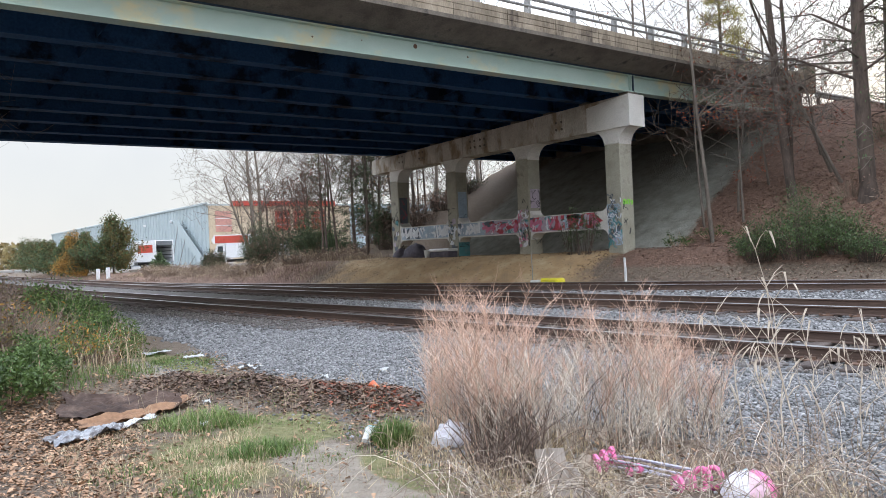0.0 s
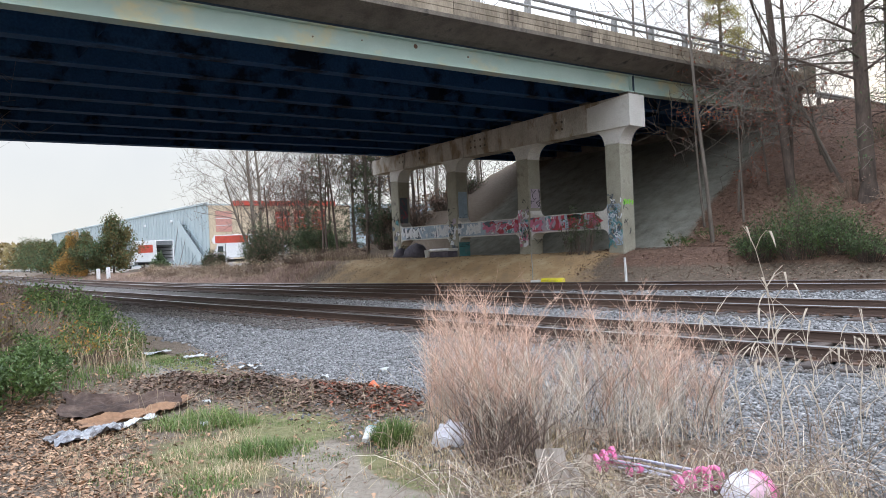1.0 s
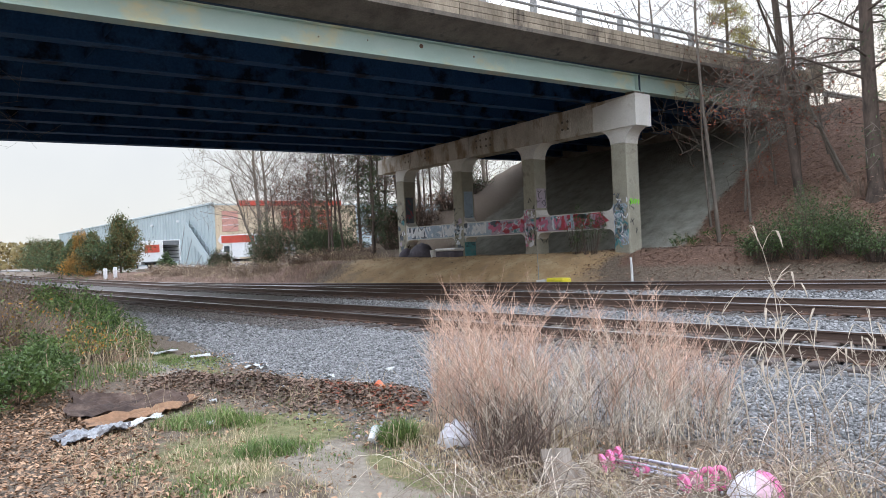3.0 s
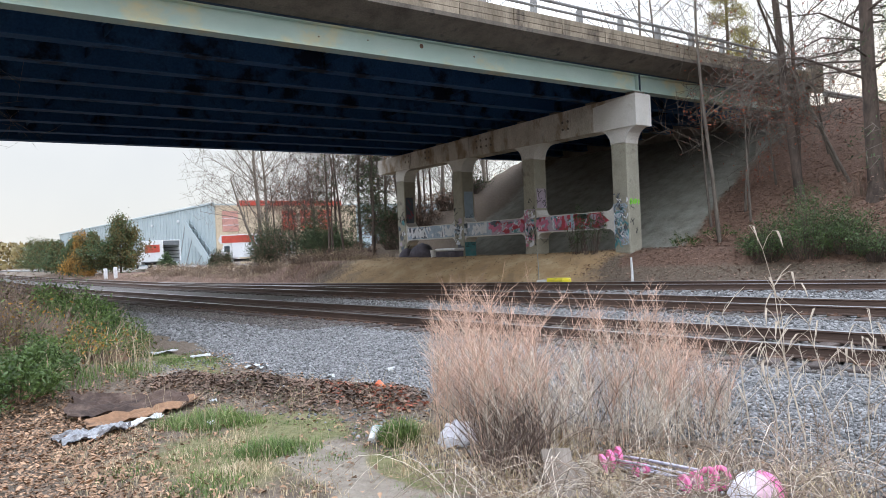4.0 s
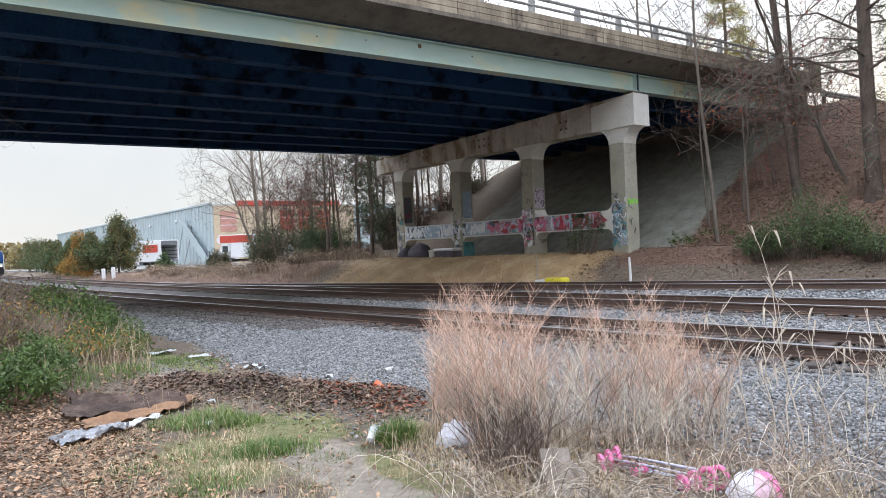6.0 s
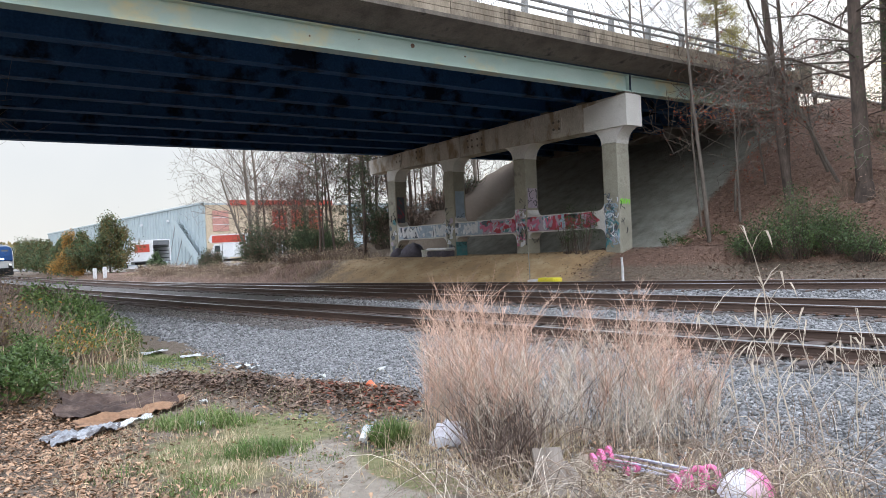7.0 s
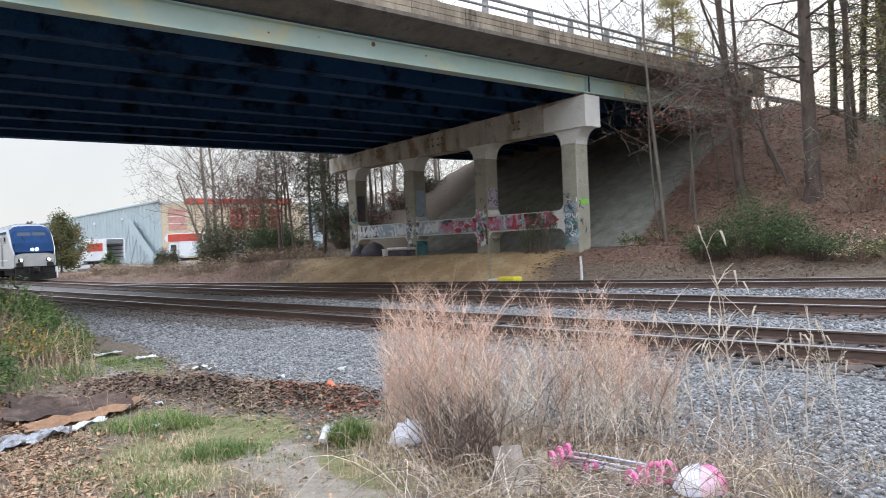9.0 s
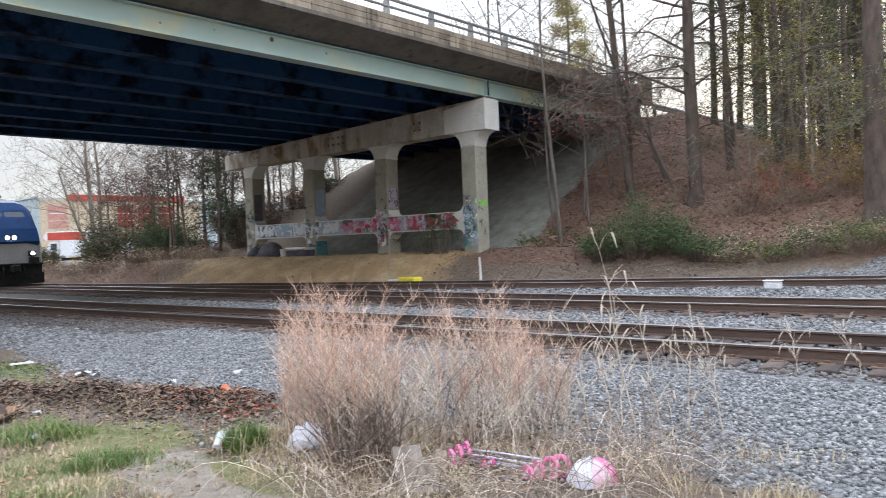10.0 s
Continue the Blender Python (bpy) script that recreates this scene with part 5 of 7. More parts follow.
# leafy saplings under the trees
for k, (x, y, h) in enumerate([(26.6, 8.2, 3.6), (27.0, 6.4, 4.6), (28.2, 6.2, 5.0), (27.4, 4.8, 4.2), (26.6, 3.4, 3.4), (28.0, 2.8, 4.4), (30.6, 7.8, 5.2), (30.6, 3.6, 5.0)]):
    bare_tree(x, y, h, 0.035, 760 + k, "thin sapling with yellow green leaves under the trees", "pale_bark", (0.08 * math.sin(5 * k), 0.08 * math.cos(4 * k)), (9, 4, 3), 3, 0.75, "lit_needles" if k % 3 else "cedar", n_leaf=1100, leaf_size=0.05)
# the near large trunk at the edge of the wood
pine(25.9, 4.42, 19, 0.34, 240, "large rough-barked pine at the edge of the wood", 0.2, 3.0, n_limb=40, sprays=90, size=0.10)
pine(68.0, 39.5, 25, 0.3, 241, "pine beyond the road with sunlit yellow painted into its needles", 0.35, 4.4, "lit_needles", 70, 420, size=0.16)
bare_tree(52.0, 39.0, 21, 0.2, 244, "tall bare tree beyond the road", "mid_bark")
bare_tree(57.0, 40.0, 22, 0.2, 245, "tall bare tree beyond the road", "mid_bark")
bare_tree(76.0, 40.0, 22, 0.2, 246, "tall bare tree beyond the road", "mid_bark")
bare_tree(34.5, 39.0, 15, 0.16, 242, "tall bare tree beyond the bridge", "pale_bark")
bare_tree(30.5, 39.0, 14, 0.14, 243, "tall bare tree beyond the bridge", "pale_bark")

# trees between the bridge and the yard
bare_tree(25.4, 57.0, 11.0, 0.22, 251, "tall bare tree with several pale stems beside the yard", "pale_bark", (0, 0), (13, 7, 5), 3, 0.6)
bare_tree(25.9, 57.3, 10.5, 0.19, 252, "tall bare tree with several pale stems beside the yard", "pale_bark", (0.05, 0), (13, 7, 5), 3, 0.5)
bare_tree(25.2, 56.7, 8.0, 0.15, 253, "bare spreading sapling beside the yard", "pale_bark", (-0.25, 0.1), (13, 7, 5), 3, 0.7)
bare_tree(23.6, 48.6, 5.2, 0.07, 254, "bare red-budded shrub tree beside the bank", "bark", (0.1, 0), (14, 7, 5), 3, 0.7, "red_leaf", n_leaf=700, leaf_size=0.045)
bare_tree(25.6, 49.0, 6.2, 0.08, 255, "bare red-budded shrub tree beside the bank", "bark", (-0.1, 0), (14, 7, 5), 3, 0.7, "red_leaf", n_leaf=700, leaf_size=0.045)
bare_tree(25.2, 43.2, 9.4, 0.10, 256, "slender dark bare tree beside the bank", "bark", (-0.04, 0), (13, 6, 4), 3, 0.6)
pine(24.4, 43.9, 9.8, 0.10, 257, "slender dark pine with few limbs", 0.35, 1.3, n_limb=30, sprays=50, size=0.13)
pine(26.1, 42.6, 9.6, 0.13, 258, "dense dark green pine beside the pier", 0.2, 1.7, n_limb=52, sprays=90, size=0.13)
pine(26.9, 42.1, 9.2, 0.12, 259, "dense dark green pine beside the pier", 0.25, 1.5, n_limb=46, sprays=80, size=0.13)
pine(24.9, 39.0, 7.0, 0.09, 262, "young dark pine beside the pier", 0.08, 1.2, n_limb=40, sprays=60, size=0.12)
for k, (x, y, h, w) in enumerate([(23.6, 51.8, 4.2, 1.7), (24.0, 48.6, 4.4, 1.9), (25.0, 46.2, 4.0, 1.8), (22.0, 57.5, 1.7, 1.0), (26.0, 47.6, 4.6, 1.9), (22.6, 50.2, 2.6, 1.2), (26.4, 44.4, 3.0, 1.4)]):
    shrub(x, y, h, w, 270 + k, "dark green evergreen bush beside the bank", "needles", 9000, 0.062, 130, "dark_leaf" if k % 2 else "cedar", "bark", clumps=110)
for k, (x, y) in enumerate([(23.2, 49.6), (25.8, 51.5), (26.8, 49.8), (24.4, 43.4)]):
    bare_tree(x, y, 6.5 + 0.5 * (k % 3), 0.09, 440 + k, "bare spreading young tree with red buds beside the bank", "bark", (0.12 * math.sin(3 * k), 0.1), (12, 5, 4), 3, 0.7, "red_leaf" if k % 2 else "dark_leaf", n_leaf=500, leaf_size=0.045)
for k, (x, y, h) in enumerate([(29.5, 41.5, 8.5), (31.5, 44.0, 9.0), (33.5, 42.0, 9.5), (30.0, 47.0, 9.5), (34.5, 46.5, 10.0), (37.0, 44.0, 9.5), (28.0, 49.0, 9.0), (32.5, 51.0, 10.0), (38.5, 50.0, 10.0), (27.6, 40.2, 7.5), (41.0, 46.0, 10), (36.0, 55.0, 10)]):
    bare_tree(x, y, h, 0.10 + 0.01 * (k % 4), 280 + k, "bare woodland tree behind the bridge", "bark", (0.03 * math.sin(k), 0.03 * math.cos(k)), (13, 6, 4), 3, 0.6, "orange_leaf" if k % 2 else "needles", n_leaf=160, leaf_size=0.08)
for k, (x, y, h, w) in enumerate([(28.0, 42.0, 1.6, 1.3), (30.5, 43.0, 1.8, 1.4), (33.0, 44.5, 2.0, 1.5), (29.0, 45.0, 1.8, 1.4), (36.0, 46.0, 2.2, 1.6)]):
    shrub(x, y, h, w, 300 + k, "brown woodland undergrowth behind the bridge", "dark_leaf", 900, 0.09, 120, "cedar", "bark")
for k, (x, y, h, w) in enumerate([(25.4, 37.6, 1.5, 1.2), (27.4, 37.2, 1.7, 1.3), (29.4, 37.0, 1.6, 1.3), (31.2, 36.6, 1.6, 1.3), (26.2, 39.6, 1.9, 1.4), (28.6, 39.4, 2.0, 1.4), (31.0, 39.0, 2.0, 1.5), (24.0, 39.6, 1.4, 1.2)]):
    shrub(x, y, h, w, 370 + k, "dark tangled undergrowth behind the bridge", ("needles", "dark_leaf", "red_slope_leaf")[k % 3], 900, 0.08, 170, "dark_leaf", "bark")
for k, (x, y, h) in enumerate([(25.2, 39.4, 8.0), (26.8, 38.6, 8.5), (28.0, 38.2, 9.0), (29.3, 38.6, 9.0), (30.8, 38.0, 9.0), (27.4, 41.2, 9.0)]):
    bare_tree(x, y, h, 0.08 + 0.02 * (k % 3), 390 + k, "dark bare tree close behind the pier", "bark", (0.03 * math.sin(k), 0.02), (15, 6, 4), 3, 0.6, "needles" if k % 2 else "orange_leaf", n_leaf=260, leaf_size=0.08)
for k, (x, y, h, w) in enumerate([(26.6, 40.4, 2.6, 1.4), (28.2, 41.0, 2.8, 1.5), (30.4, 41.4, 3.0, 1.5)]):
    shrub(x, y, h, w, 840 + k, "dark evergreen thicket close behind the pier", "needles", 5000, 0.07, 110, "dark_leaf", "bark", clumps=90)
rb = random.Random(9)
blades("dry_grass", [(rb.uniform(17.6, 22.5), rb.uniform(32.5, 66), 0.5, 45, 0.55) for _ in range(330)], M["brown_stem"], "dry brown grass covering the bank", 123)
blades("dry_grass", [(rb.uniform(17.6, 22.5), rb.uniform(32.5, 66), 0.5, 30, 0.5) for _ in range(200)], M["straw"], "pale dry grass covering the bank", 124)
bare_tree(28.4, 53.0, 7.5, 0.12, 532, "bare tree with fine twigs in front of the yard", "mid_bark", (-0.05, 0), (13, 6, 4), 3, 0.65, "red_leaf", n_leaf=900, leaf_size=0.05)
blades("dry_grass", [(float(line_2(y)) + rb.uniform(1.7, 4.6), y, 0.6, 40, 0.3) for y in np.linspace(30, 112, 420)], M["brown_stem"], "low brown dry grass beside the second track", 125)
blades("dry_grass", [(float(line_2(y)) + rb.uniform(1.7, 4.6), y, 0.6, 24, 0.26) for y in np.linspace(30, 112, 300)], M["dark_stem"], "low dark dead grass beside the second track", 126)
# dry brush on the bank beside the second track
for k, (x, y) in enumerate([(18.4, 40.5), (18.8, 44.0), (19.0, 48.0), (19.2, 52.5), (19.6, 57.5), (20.2, 63.0), (19.0, 37.2), (21.2, 39.6), (21.0, 43.0), (21.4, 46.5), (21.0, 70.0), (20.6, 36.4), (21.6, 50.0), (21.4, 54.0), (21.6, 60.0), (18.2, 56.0), (18.6, 62.0), (22.2, 37.6)]):
    shrub(x, y, 0.9, 1.5, 320 + k, "dry brown brush on the bank beside the track", "dark_leaf", 500, 0.06, 260, "straw", "brown_stem")
cedar(19.9, 79.6, 5.6, 3.5, 340, "large cedar beside the track, its sunlit side painted bronze", "cedar", "brown_cedar", 12000, 0.13)
cedar(18.0, 82.6, 4.4, 2.7, 341, "dark cedar beside the track", "cedar", "brown_cedar", 7500, 0.12)
# the low sun's orange glow is put into this bush's leaf colour
cedar(17.4, 84.6, 4.7, 2.2, 342, "bush beside the track with orange sunlight painted into its leaves", "orange_leaf", "brown_cedar", 5000, 0.12)
cedar(18.3, 92.0, 4.4, 2.2, 343, "green bush beside the track", "cedar", "brown_cedar", 5200, 0.14)
cedar(18.8, 97.0, 4.0, 2.2, 344, "green bush beside the track", "cedar", None, 5200, 0.14)
cedar(18.6, 103.0, 4.1, 2.4, 345, "green bush beside the track", "cedar", "brown_cedar", 5200, 0.14)
cedar(19.4, 110.0, 4.3, 2.6, 346, "green bush beside the track", "cedar", "brown_cedar", 5200, 0.15)
for k, (x, y, h, w) in enumerate([(20.0, 118.0, 4.6, 2.8), (20.8, 128.0, 5.0, 3.0), (21.8, 140.0, 5.4, 3.2), (23.0, 154.0, 5.8, 3.4)]):
    cedar(x, y, h, w, 860 + k, "dark green hedge bush beside the track", "cedar", "brown_cedar", 4000, 0.13)
cedar(23.6, 76.5, 1.9, 1.2, 347, "small round evergreen bush beside the yard", "cedar", None, 1200, 0.14)
shrub(16.9, 82.0, 1.3, 1.0, 348, "low orange leaved brush beside the track", "orange_leaf", 900, 0.1, 40)
bare_tree(-1.6, 23.0, 6.0, 0.06, 350, "bare tree with thin twigs beside the track", "pale_bark", (0.22, 0.0), (12, 5, 4), 3, 0.7, fine=0.003)


def wood_mass():
    """The depth of the wood: many thin trunks and hanging foliage, too many to count."""
    r, g = random.Random(61), np.random.default_rng(61)
    me = Mesh()
    cs = []
    for _ in range(64):
        x = r.uniform(38, 100)
        y = min(x * r.uniform(0.08, 0.34), r.uniform(11.0, 14.8))
        if abs(x - float(line_3(y))) < 6:
            continue
        z, h, rad = float(height(x, y)) - 0.1, r.uniform(9, 19), r.uniform(0.07, 0.2)
        lx, ly = r.gauss(0, 0.4), r.gauss(0, 0.4)
        me.tube([(x, y, z), (x + lx * 0.5, y + ly * 0.5, z + h * 0.5), (x + lx, y + ly, z + h)], [rad, rad * 0.75, rad * 0.3], 5, False)
        for _ in range(9):
            s = r.uniform(0.25, 0.95)
            a, L = r.uniform(0, 6.28), r.uniform(1, 2.6)
            p = Vector((x + lx * s, y + ly * s, z + h * s))
            me.tube([p, p + Vector((math.cos(a) * L, math.sin(a) * L, L * 0.3))], [0.035, 0.012], 3, False)
        nn = 110
        t = g.uniform(0.12, 1.05, nn)
        cs.append(np.stack([x + g.normal(0, 1.3, nn), y + g.normal(0, 1.3, nn), z + h * t], 1))
    tagged(new("wood_trunks", me.data("wood_trunks", M["bark"])), "deep wood of many thin bare trunks", "woods", kind="stuff")
    for _ in range(64):
        x = r.uniform(33, 62)
        y = min(x * r.uniform(0.10, 0.33), r.uniform(10.0, 14.5))
        z = float(height(x, y)) + abs(r.gauss(0, 4.5)) + 0.3
        cs.append(np.array([x, y, z]) + g.normal(0, 1, (130, 3)) * np.array([1.0, 1.0, 0.55]))
    c = np.concatenate(cs)
    # most sprays take the sunlit-coloured needles, the rest the plain ones
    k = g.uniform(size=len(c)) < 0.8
    tagged(new("wood_foliage", leaf_quads("wood_foliage", c[k], 0.10, g, M["lit_needles"], 0.4)), "foliage hanging in the wood with sunlight painted in as yellow green", "woods", kind="stuff")
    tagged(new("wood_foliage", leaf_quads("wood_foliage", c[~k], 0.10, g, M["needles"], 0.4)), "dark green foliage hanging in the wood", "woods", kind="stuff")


wood_mass()


def far_woods():
    """A distant wood all round the skyline, in clumps."""
    g = np.random.default_rng(77)
    n = 110000
    a = g.uniform(0, 6.2832, n)
    d = g.uniform(300, 390, n)
    top = 8.5 + 3.0 * np.sin(7 * a) + 2.0 * np.sin(19 * a + 1)
    c = np.stack([d * np.sin(a), d * np.cos(a), top * g.uniform(0, 1, n) ** 0.8], 1)
    c[:, 2] = np.maximum(c[:, 2], 0.5)
    tagged(new("far_woods", leaf_quads("far_woods", c, 0.95, g, M["far_wood"], 0.7)), "distant brown and olive woodland along the skyline", "woods", kind="stuff")


far_woods()

# ---- the storage building and its yard ----
M["metal_blue"] = mat("pale_blue_grey_metal_cladding", (0.37, 0.44, 0.46), (0.43, 0.50, 0.52), 0.3, 60, 0.5, 0.1, bump=0.03)
M["beige"] = mat("beige_rendered_wall", (0.50, 0.40, 0.28), (0.58, 0.47, 0.34), 0.5, 8, 0.85, bump=0.1)
M["orange_red"] = mat("orange_red_painted_metal", (0.45, 0.05, 0.03), (0.54, 0.075, 0.045), 0.5, 8, 0.5, bump=0.02)
M["faded_red"] = mat("faded_red_sign_panel", (0.46, 0.22, 0.18), (0.55, 0.28, 0.23), 0.5, 8, 0.6, bump=0.02)
M["white_paint"] = mat("white_vehicle_paint", (0.68, 0.69, 0.70), (0.76, 0.77, 0.78), 1.0, 12, 0.35, bump=0.02, stain=(0.55, 0.54, 0.52), stain_at=0.7)
M["dark_inside"] = mat("dim_box_interior", (0.10, 0.11, 0.12), (0.17, 0.18, 0.19), 1, 9, 0.8, bump=0.05)
M["rubber"] = mat("black_tyre_rubber", (0.02, 0.02, 0.02), (0.04, 0.04, 0.04), 4, 30, 0.9, bump=0.2)
M["glass"] = mat("dark_tinted_glass", (0.04, 0.05, 0.06), (0.06, 0.07, 0.08), 1, 5, 0.08, bump=0)
M["asphalt"] = mat("worn_yard_asphalt", (0.20, 0.19, 0.18), (0.30, 0.29, 0.27), 0.6, 12, 0.95, bump=0.3)

shed = thing("storage_building", (38.4, 102.6, 0), "long pale blue metal storage building with an orange red band", "building")


def shed_part(name, me, m, label="", parent=None):
    me.v = [Vector(p) - Vector((38.4, 102.6, 0)) for p in me.v]
    return part(name, me, m, parent or shed, label)


shed_part("core", Mesh().box(38.7, 102.9, 0, 84, 214, 9.3), M["metal_blue"])
for k, y in enumerate(np.arange(102.6, 213.6, 1.5)):
    pan = Mesh()
    poly = []
    poly += [(38.62, y), (38.62, y + 0.9), (38.5, y + 0.98), (38.5, y + 1.3), (38.62, y + 1.38), (38.62, y + 1.5)]
    poly += [(38.7, y + 1.5), (38.7, y)]
    shed_part("wall_panel", pan.prism(poly, 2, 0.1, 9.2), M["metal_blue"])
shed_part("eaves", Mesh().box(38.4, 102.6, 9.2, 38.72, 214, 9.5, 0.04), M["metal_blue"])
for k, y in enumerate((118, 132, 147, 163, 180)):
    shed_part("wall_lamp", Mesh().box(38.3, y - 0.35, 7.4, 38.56, y + 0.35, 7.75, 0.05), M["white_paint"])
shed_part("front_wall", Mesh().box(38.7, 102.3, 0, 62, 102.88, 9.0), M["beige"], "beige front wall")
shed_part("roof_band", Mesh().box(42.2, 101.9, 8.95, 59.2, 102.9, 9.7, 0.05), M["orange_red"], "orange red roof band")
for k in (0, 3, 4, 5):
    x = 39.6 + 3.1 * k
    w = shed_part("window", Mesh().box(x, 102.2, 5.2, x + 2.4, 102.36, 8.2, 0.03), M["faded_red"] if k == 0 else M["orange_red"], "tall display window with red doors behind")
    for z in (6.1, 7.1):
        shed_part("glazing_bar", Mesh().box(x, 102.14, z, x + 2.4, 102.22, z + 0.08), M["white_paint"])
    shed_part("roller_door", Mesh().box(x, 102.2, 0.2, x + 2.4, 102.34, 3.4, 0.03), M["orange_red"] if k > 3 else M["white_paint"])
# outside stair on the long wall
stair = thing("steel_stair", (37.6, 101.6, 0), "pale steel stair and support struts against the long wall", "stair")
for s in (0, 1):
    part("stringer", Mesh().prism([(0.0, 0.9), (0.0, 0.0), (0.9, 0.0), (11.9, 5.9), (11.9, 7.4), (11.0, 7.4)], 0, 0.1 + 0.8 * s, 0.16 + 0.8 * s), M["metal_blue"], stair)
for k in range(16):
    part("step", Mesh().box(0.16, 0.5 + 0.66 * k, 0.22 + 0.44 * k, 0.9, 0.85 + 0.66 * k, 0.27 + 0.44 * k), M["metal_blue"], stair)
for y, z in ((4, 2.2), (8, 5.0), (11, 7.2)):
    part("prop", Mesh().tube([(0.2, y, z), (-0.5, y + 2.0, 0)], 0.06, 6), M["galv"], stair)
yard = Mesh().prism([(22.4, 66), (38.6, 62), (80, 62), (80, 101.8), (38.4, 101.8), (38.4, 216), (24, 216), (22.8, 90)], 2, -0.2, 0.56)
tagged(part("yard", yard, M["asphalt"]), "pale worn asphalt yard beside the storage building", "yard", kind="structure")
kerb = Mesh().box(22.1, 66, 0.2, 22.38, 130, 0.72, 0.03)
tagged(part("kerb", kerb, M["pale_concrete"]), "pale concrete kerb along the yard", "kerb", kind="structure")


def wheel_on(th, x, y, r):
    w = part("wheel", Mesh().tube([(x - 0.12, y, r), (x - 0.1, y, r), (x + 0.1, y, r), (x + 0.12, y, r)], [r * 0.92, r, r, r * 0.92], 18), M["rubber"], th)
    part("rim", Mesh().tube([(x - 0.135, y, r), (x + 0.135, y, r)], r * 0.55, 14), M["white_paint"], w)


def box_truck(place, label, open_back):
    """A box truck, its tail towards -y."""
    th = thing("box_truck", place, label, "truck", "parked trucks")
    if open_back:
        b = part("box", Mesh().box(-1.15, 0, 0.85, -1.05, 4.8, 3.2, 0.02), M["white_paint"], th, "white box body")
        part("box_side", Mesh().box(1.05, 0, 0.85, 1.15, 4.8, 3.2, 0.02), M["white_paint"], th)
        part("box_roof", Mesh().box(-1.15, 0, 3.2, 1.15, 4.8, 3.3, 0.02), M["white_paint"], th)
        part("box_floor", Mesh().box(-1.05, 0.02, 0.75, 1.05, 4.8, 0.86), M["dark_inside"], th)
        part("box_head", Mesh().box(-1.05, 4.7, 0.86, 1.05, 4.8, 3.2), M["dark_inside"], th)
        for k in range(5):
            part("inner_slat", Mesh().box(0.98, 0.2, 1.15 + 0.42 * k, 1.05, 4.6, 1.25 + 0.42 * k), M["dark_inside"], th)
        part("door_header", Mesh().box(-1.05, 0.02, 2.7, 1.05, 0.12, 3.2, 0.01), M["dark_inside"], th, "rolled up rear door")
    else:
        part("box", Mesh().box(-1.15, 0, 0.9, 1.15, 4.8, 3.4, 0.04), M["white_paint"], th, "white box body")
        part("attic", Mesh().prism([(4.78, 2.45), (6.1, 2.5), (6.3, 2.9), (6.0, 3.4), (4.78, 3.4)], 0, -1.14, 1.14), M["white_paint"], th, "white box front over the cab")
        part("rear_door", Mesh().box(-0.95, -0.03, 1.0, 0.95, 0.01, 3.2, 0.01), M["white_paint"], th)
    if open_back:
        part("red_panel", Mesh().box(-1.175, 0.6, 1.9, -1.153, 3.6, 2.8, 0.004), M["orange_red"], th, "red printed panel")
    else:
        part("red_panel", Mesh().prism([(2.3, 2.5), (5.9, 2.54), (5.9, 3.3), (2.3, 3.3)], 0, -1.175, -1.153), M["orange_red"], th, "red printed panel")
    cab = part("cab", Mesh().prism([(4.9, 0.5), (7.0, 0.5), (7.0, 1.35), (6.2, 1.5), (5.75, 2.35), (4.9, 2.4)], 0, -1.0, 1.0), M["white_paint"], th, "white cab")
    part("windscreen", Mesh().prism([(6.22, 1.56), (6.25, 1.56), (5.83, 2.3), (5.8, 2.3)], 0, -0.85, 0.85), M["glass"], cab)
    for s in (-1, 1):
        part("side_window", Mesh().box(s * 1.0 - 0.012, 5.1, 1.55, s * 1.0 + 0.012, 5.7, 2.2, 0.004), M["glass"], cab)
        for y in (1.2, 6.2):
            wheel_on(th, s * 0.92, y, 0.42)
    part("chassis", Mesh().box(-0.5, 0.2, 0.45, 0.5, 6.8, 0.74, 0.02), M["rubber"], th)
    return th


box_truck(pose(27.2, 86.2, 0.56, 0, 0, 15), "white box truck with its rear door rolled up", True)
box_truck(pose(35.0, 74.3, 0.56, 0, 0, 50), "white rental truck with a red printed panel on its box, parked", False)


# marker posts by the track
for x, y in ((16.3, 70.5), (16.9, 69.5)):
    th = thing("marker_post", (x, y, float(height(x, y)) - 0.05), "short white marker post beside the track", "post", "marker posts")
    part("post", Mesh().box(-0.14, -0.14, 0, 0.14, 0.14, 1.05, 0.03), M["white_paint"], th)


# ---- guard rail along the road ----
rail = thing("guard_rail", (36.2, 16.2, float(height(36.4, 16.2))), "weathered steel guard rail along the road", "guard rail")
gz0 = float(height(36.4, 16.2))
for k in range(14):
    x = 0.5 + 1.9 * k
    z = float(height(36.2 + x, 16.2)) - gz0
    part("post", Mesh().box(x - 0.06, 0.05, z - 0.3, x + 0.06, 0.2, z + 0.78, 0.01), M["bark"], rail)
zE = float(height(64, 16.2)) - gz0
prof = [(0.04, 0.45), (-0.03, 0.50), (-0.03, 0.56), (0.03, 0.60), (-0.03, 0.64), (-0.03, 0.70), (0.04, 0.76), (0.045, 0.74), (-0.02, 0.69), (-0.02, 0.65), (0.04, 0.60), (-0.02, 0.55), (-0.02, 0.51), (0.045, 0.46)]
part("beam", Mesh().rings([[(-0.2, a, h) for a, h in prof], [(26.5, a, h + zE) for a, h in prof]]), M["galv"], rail)

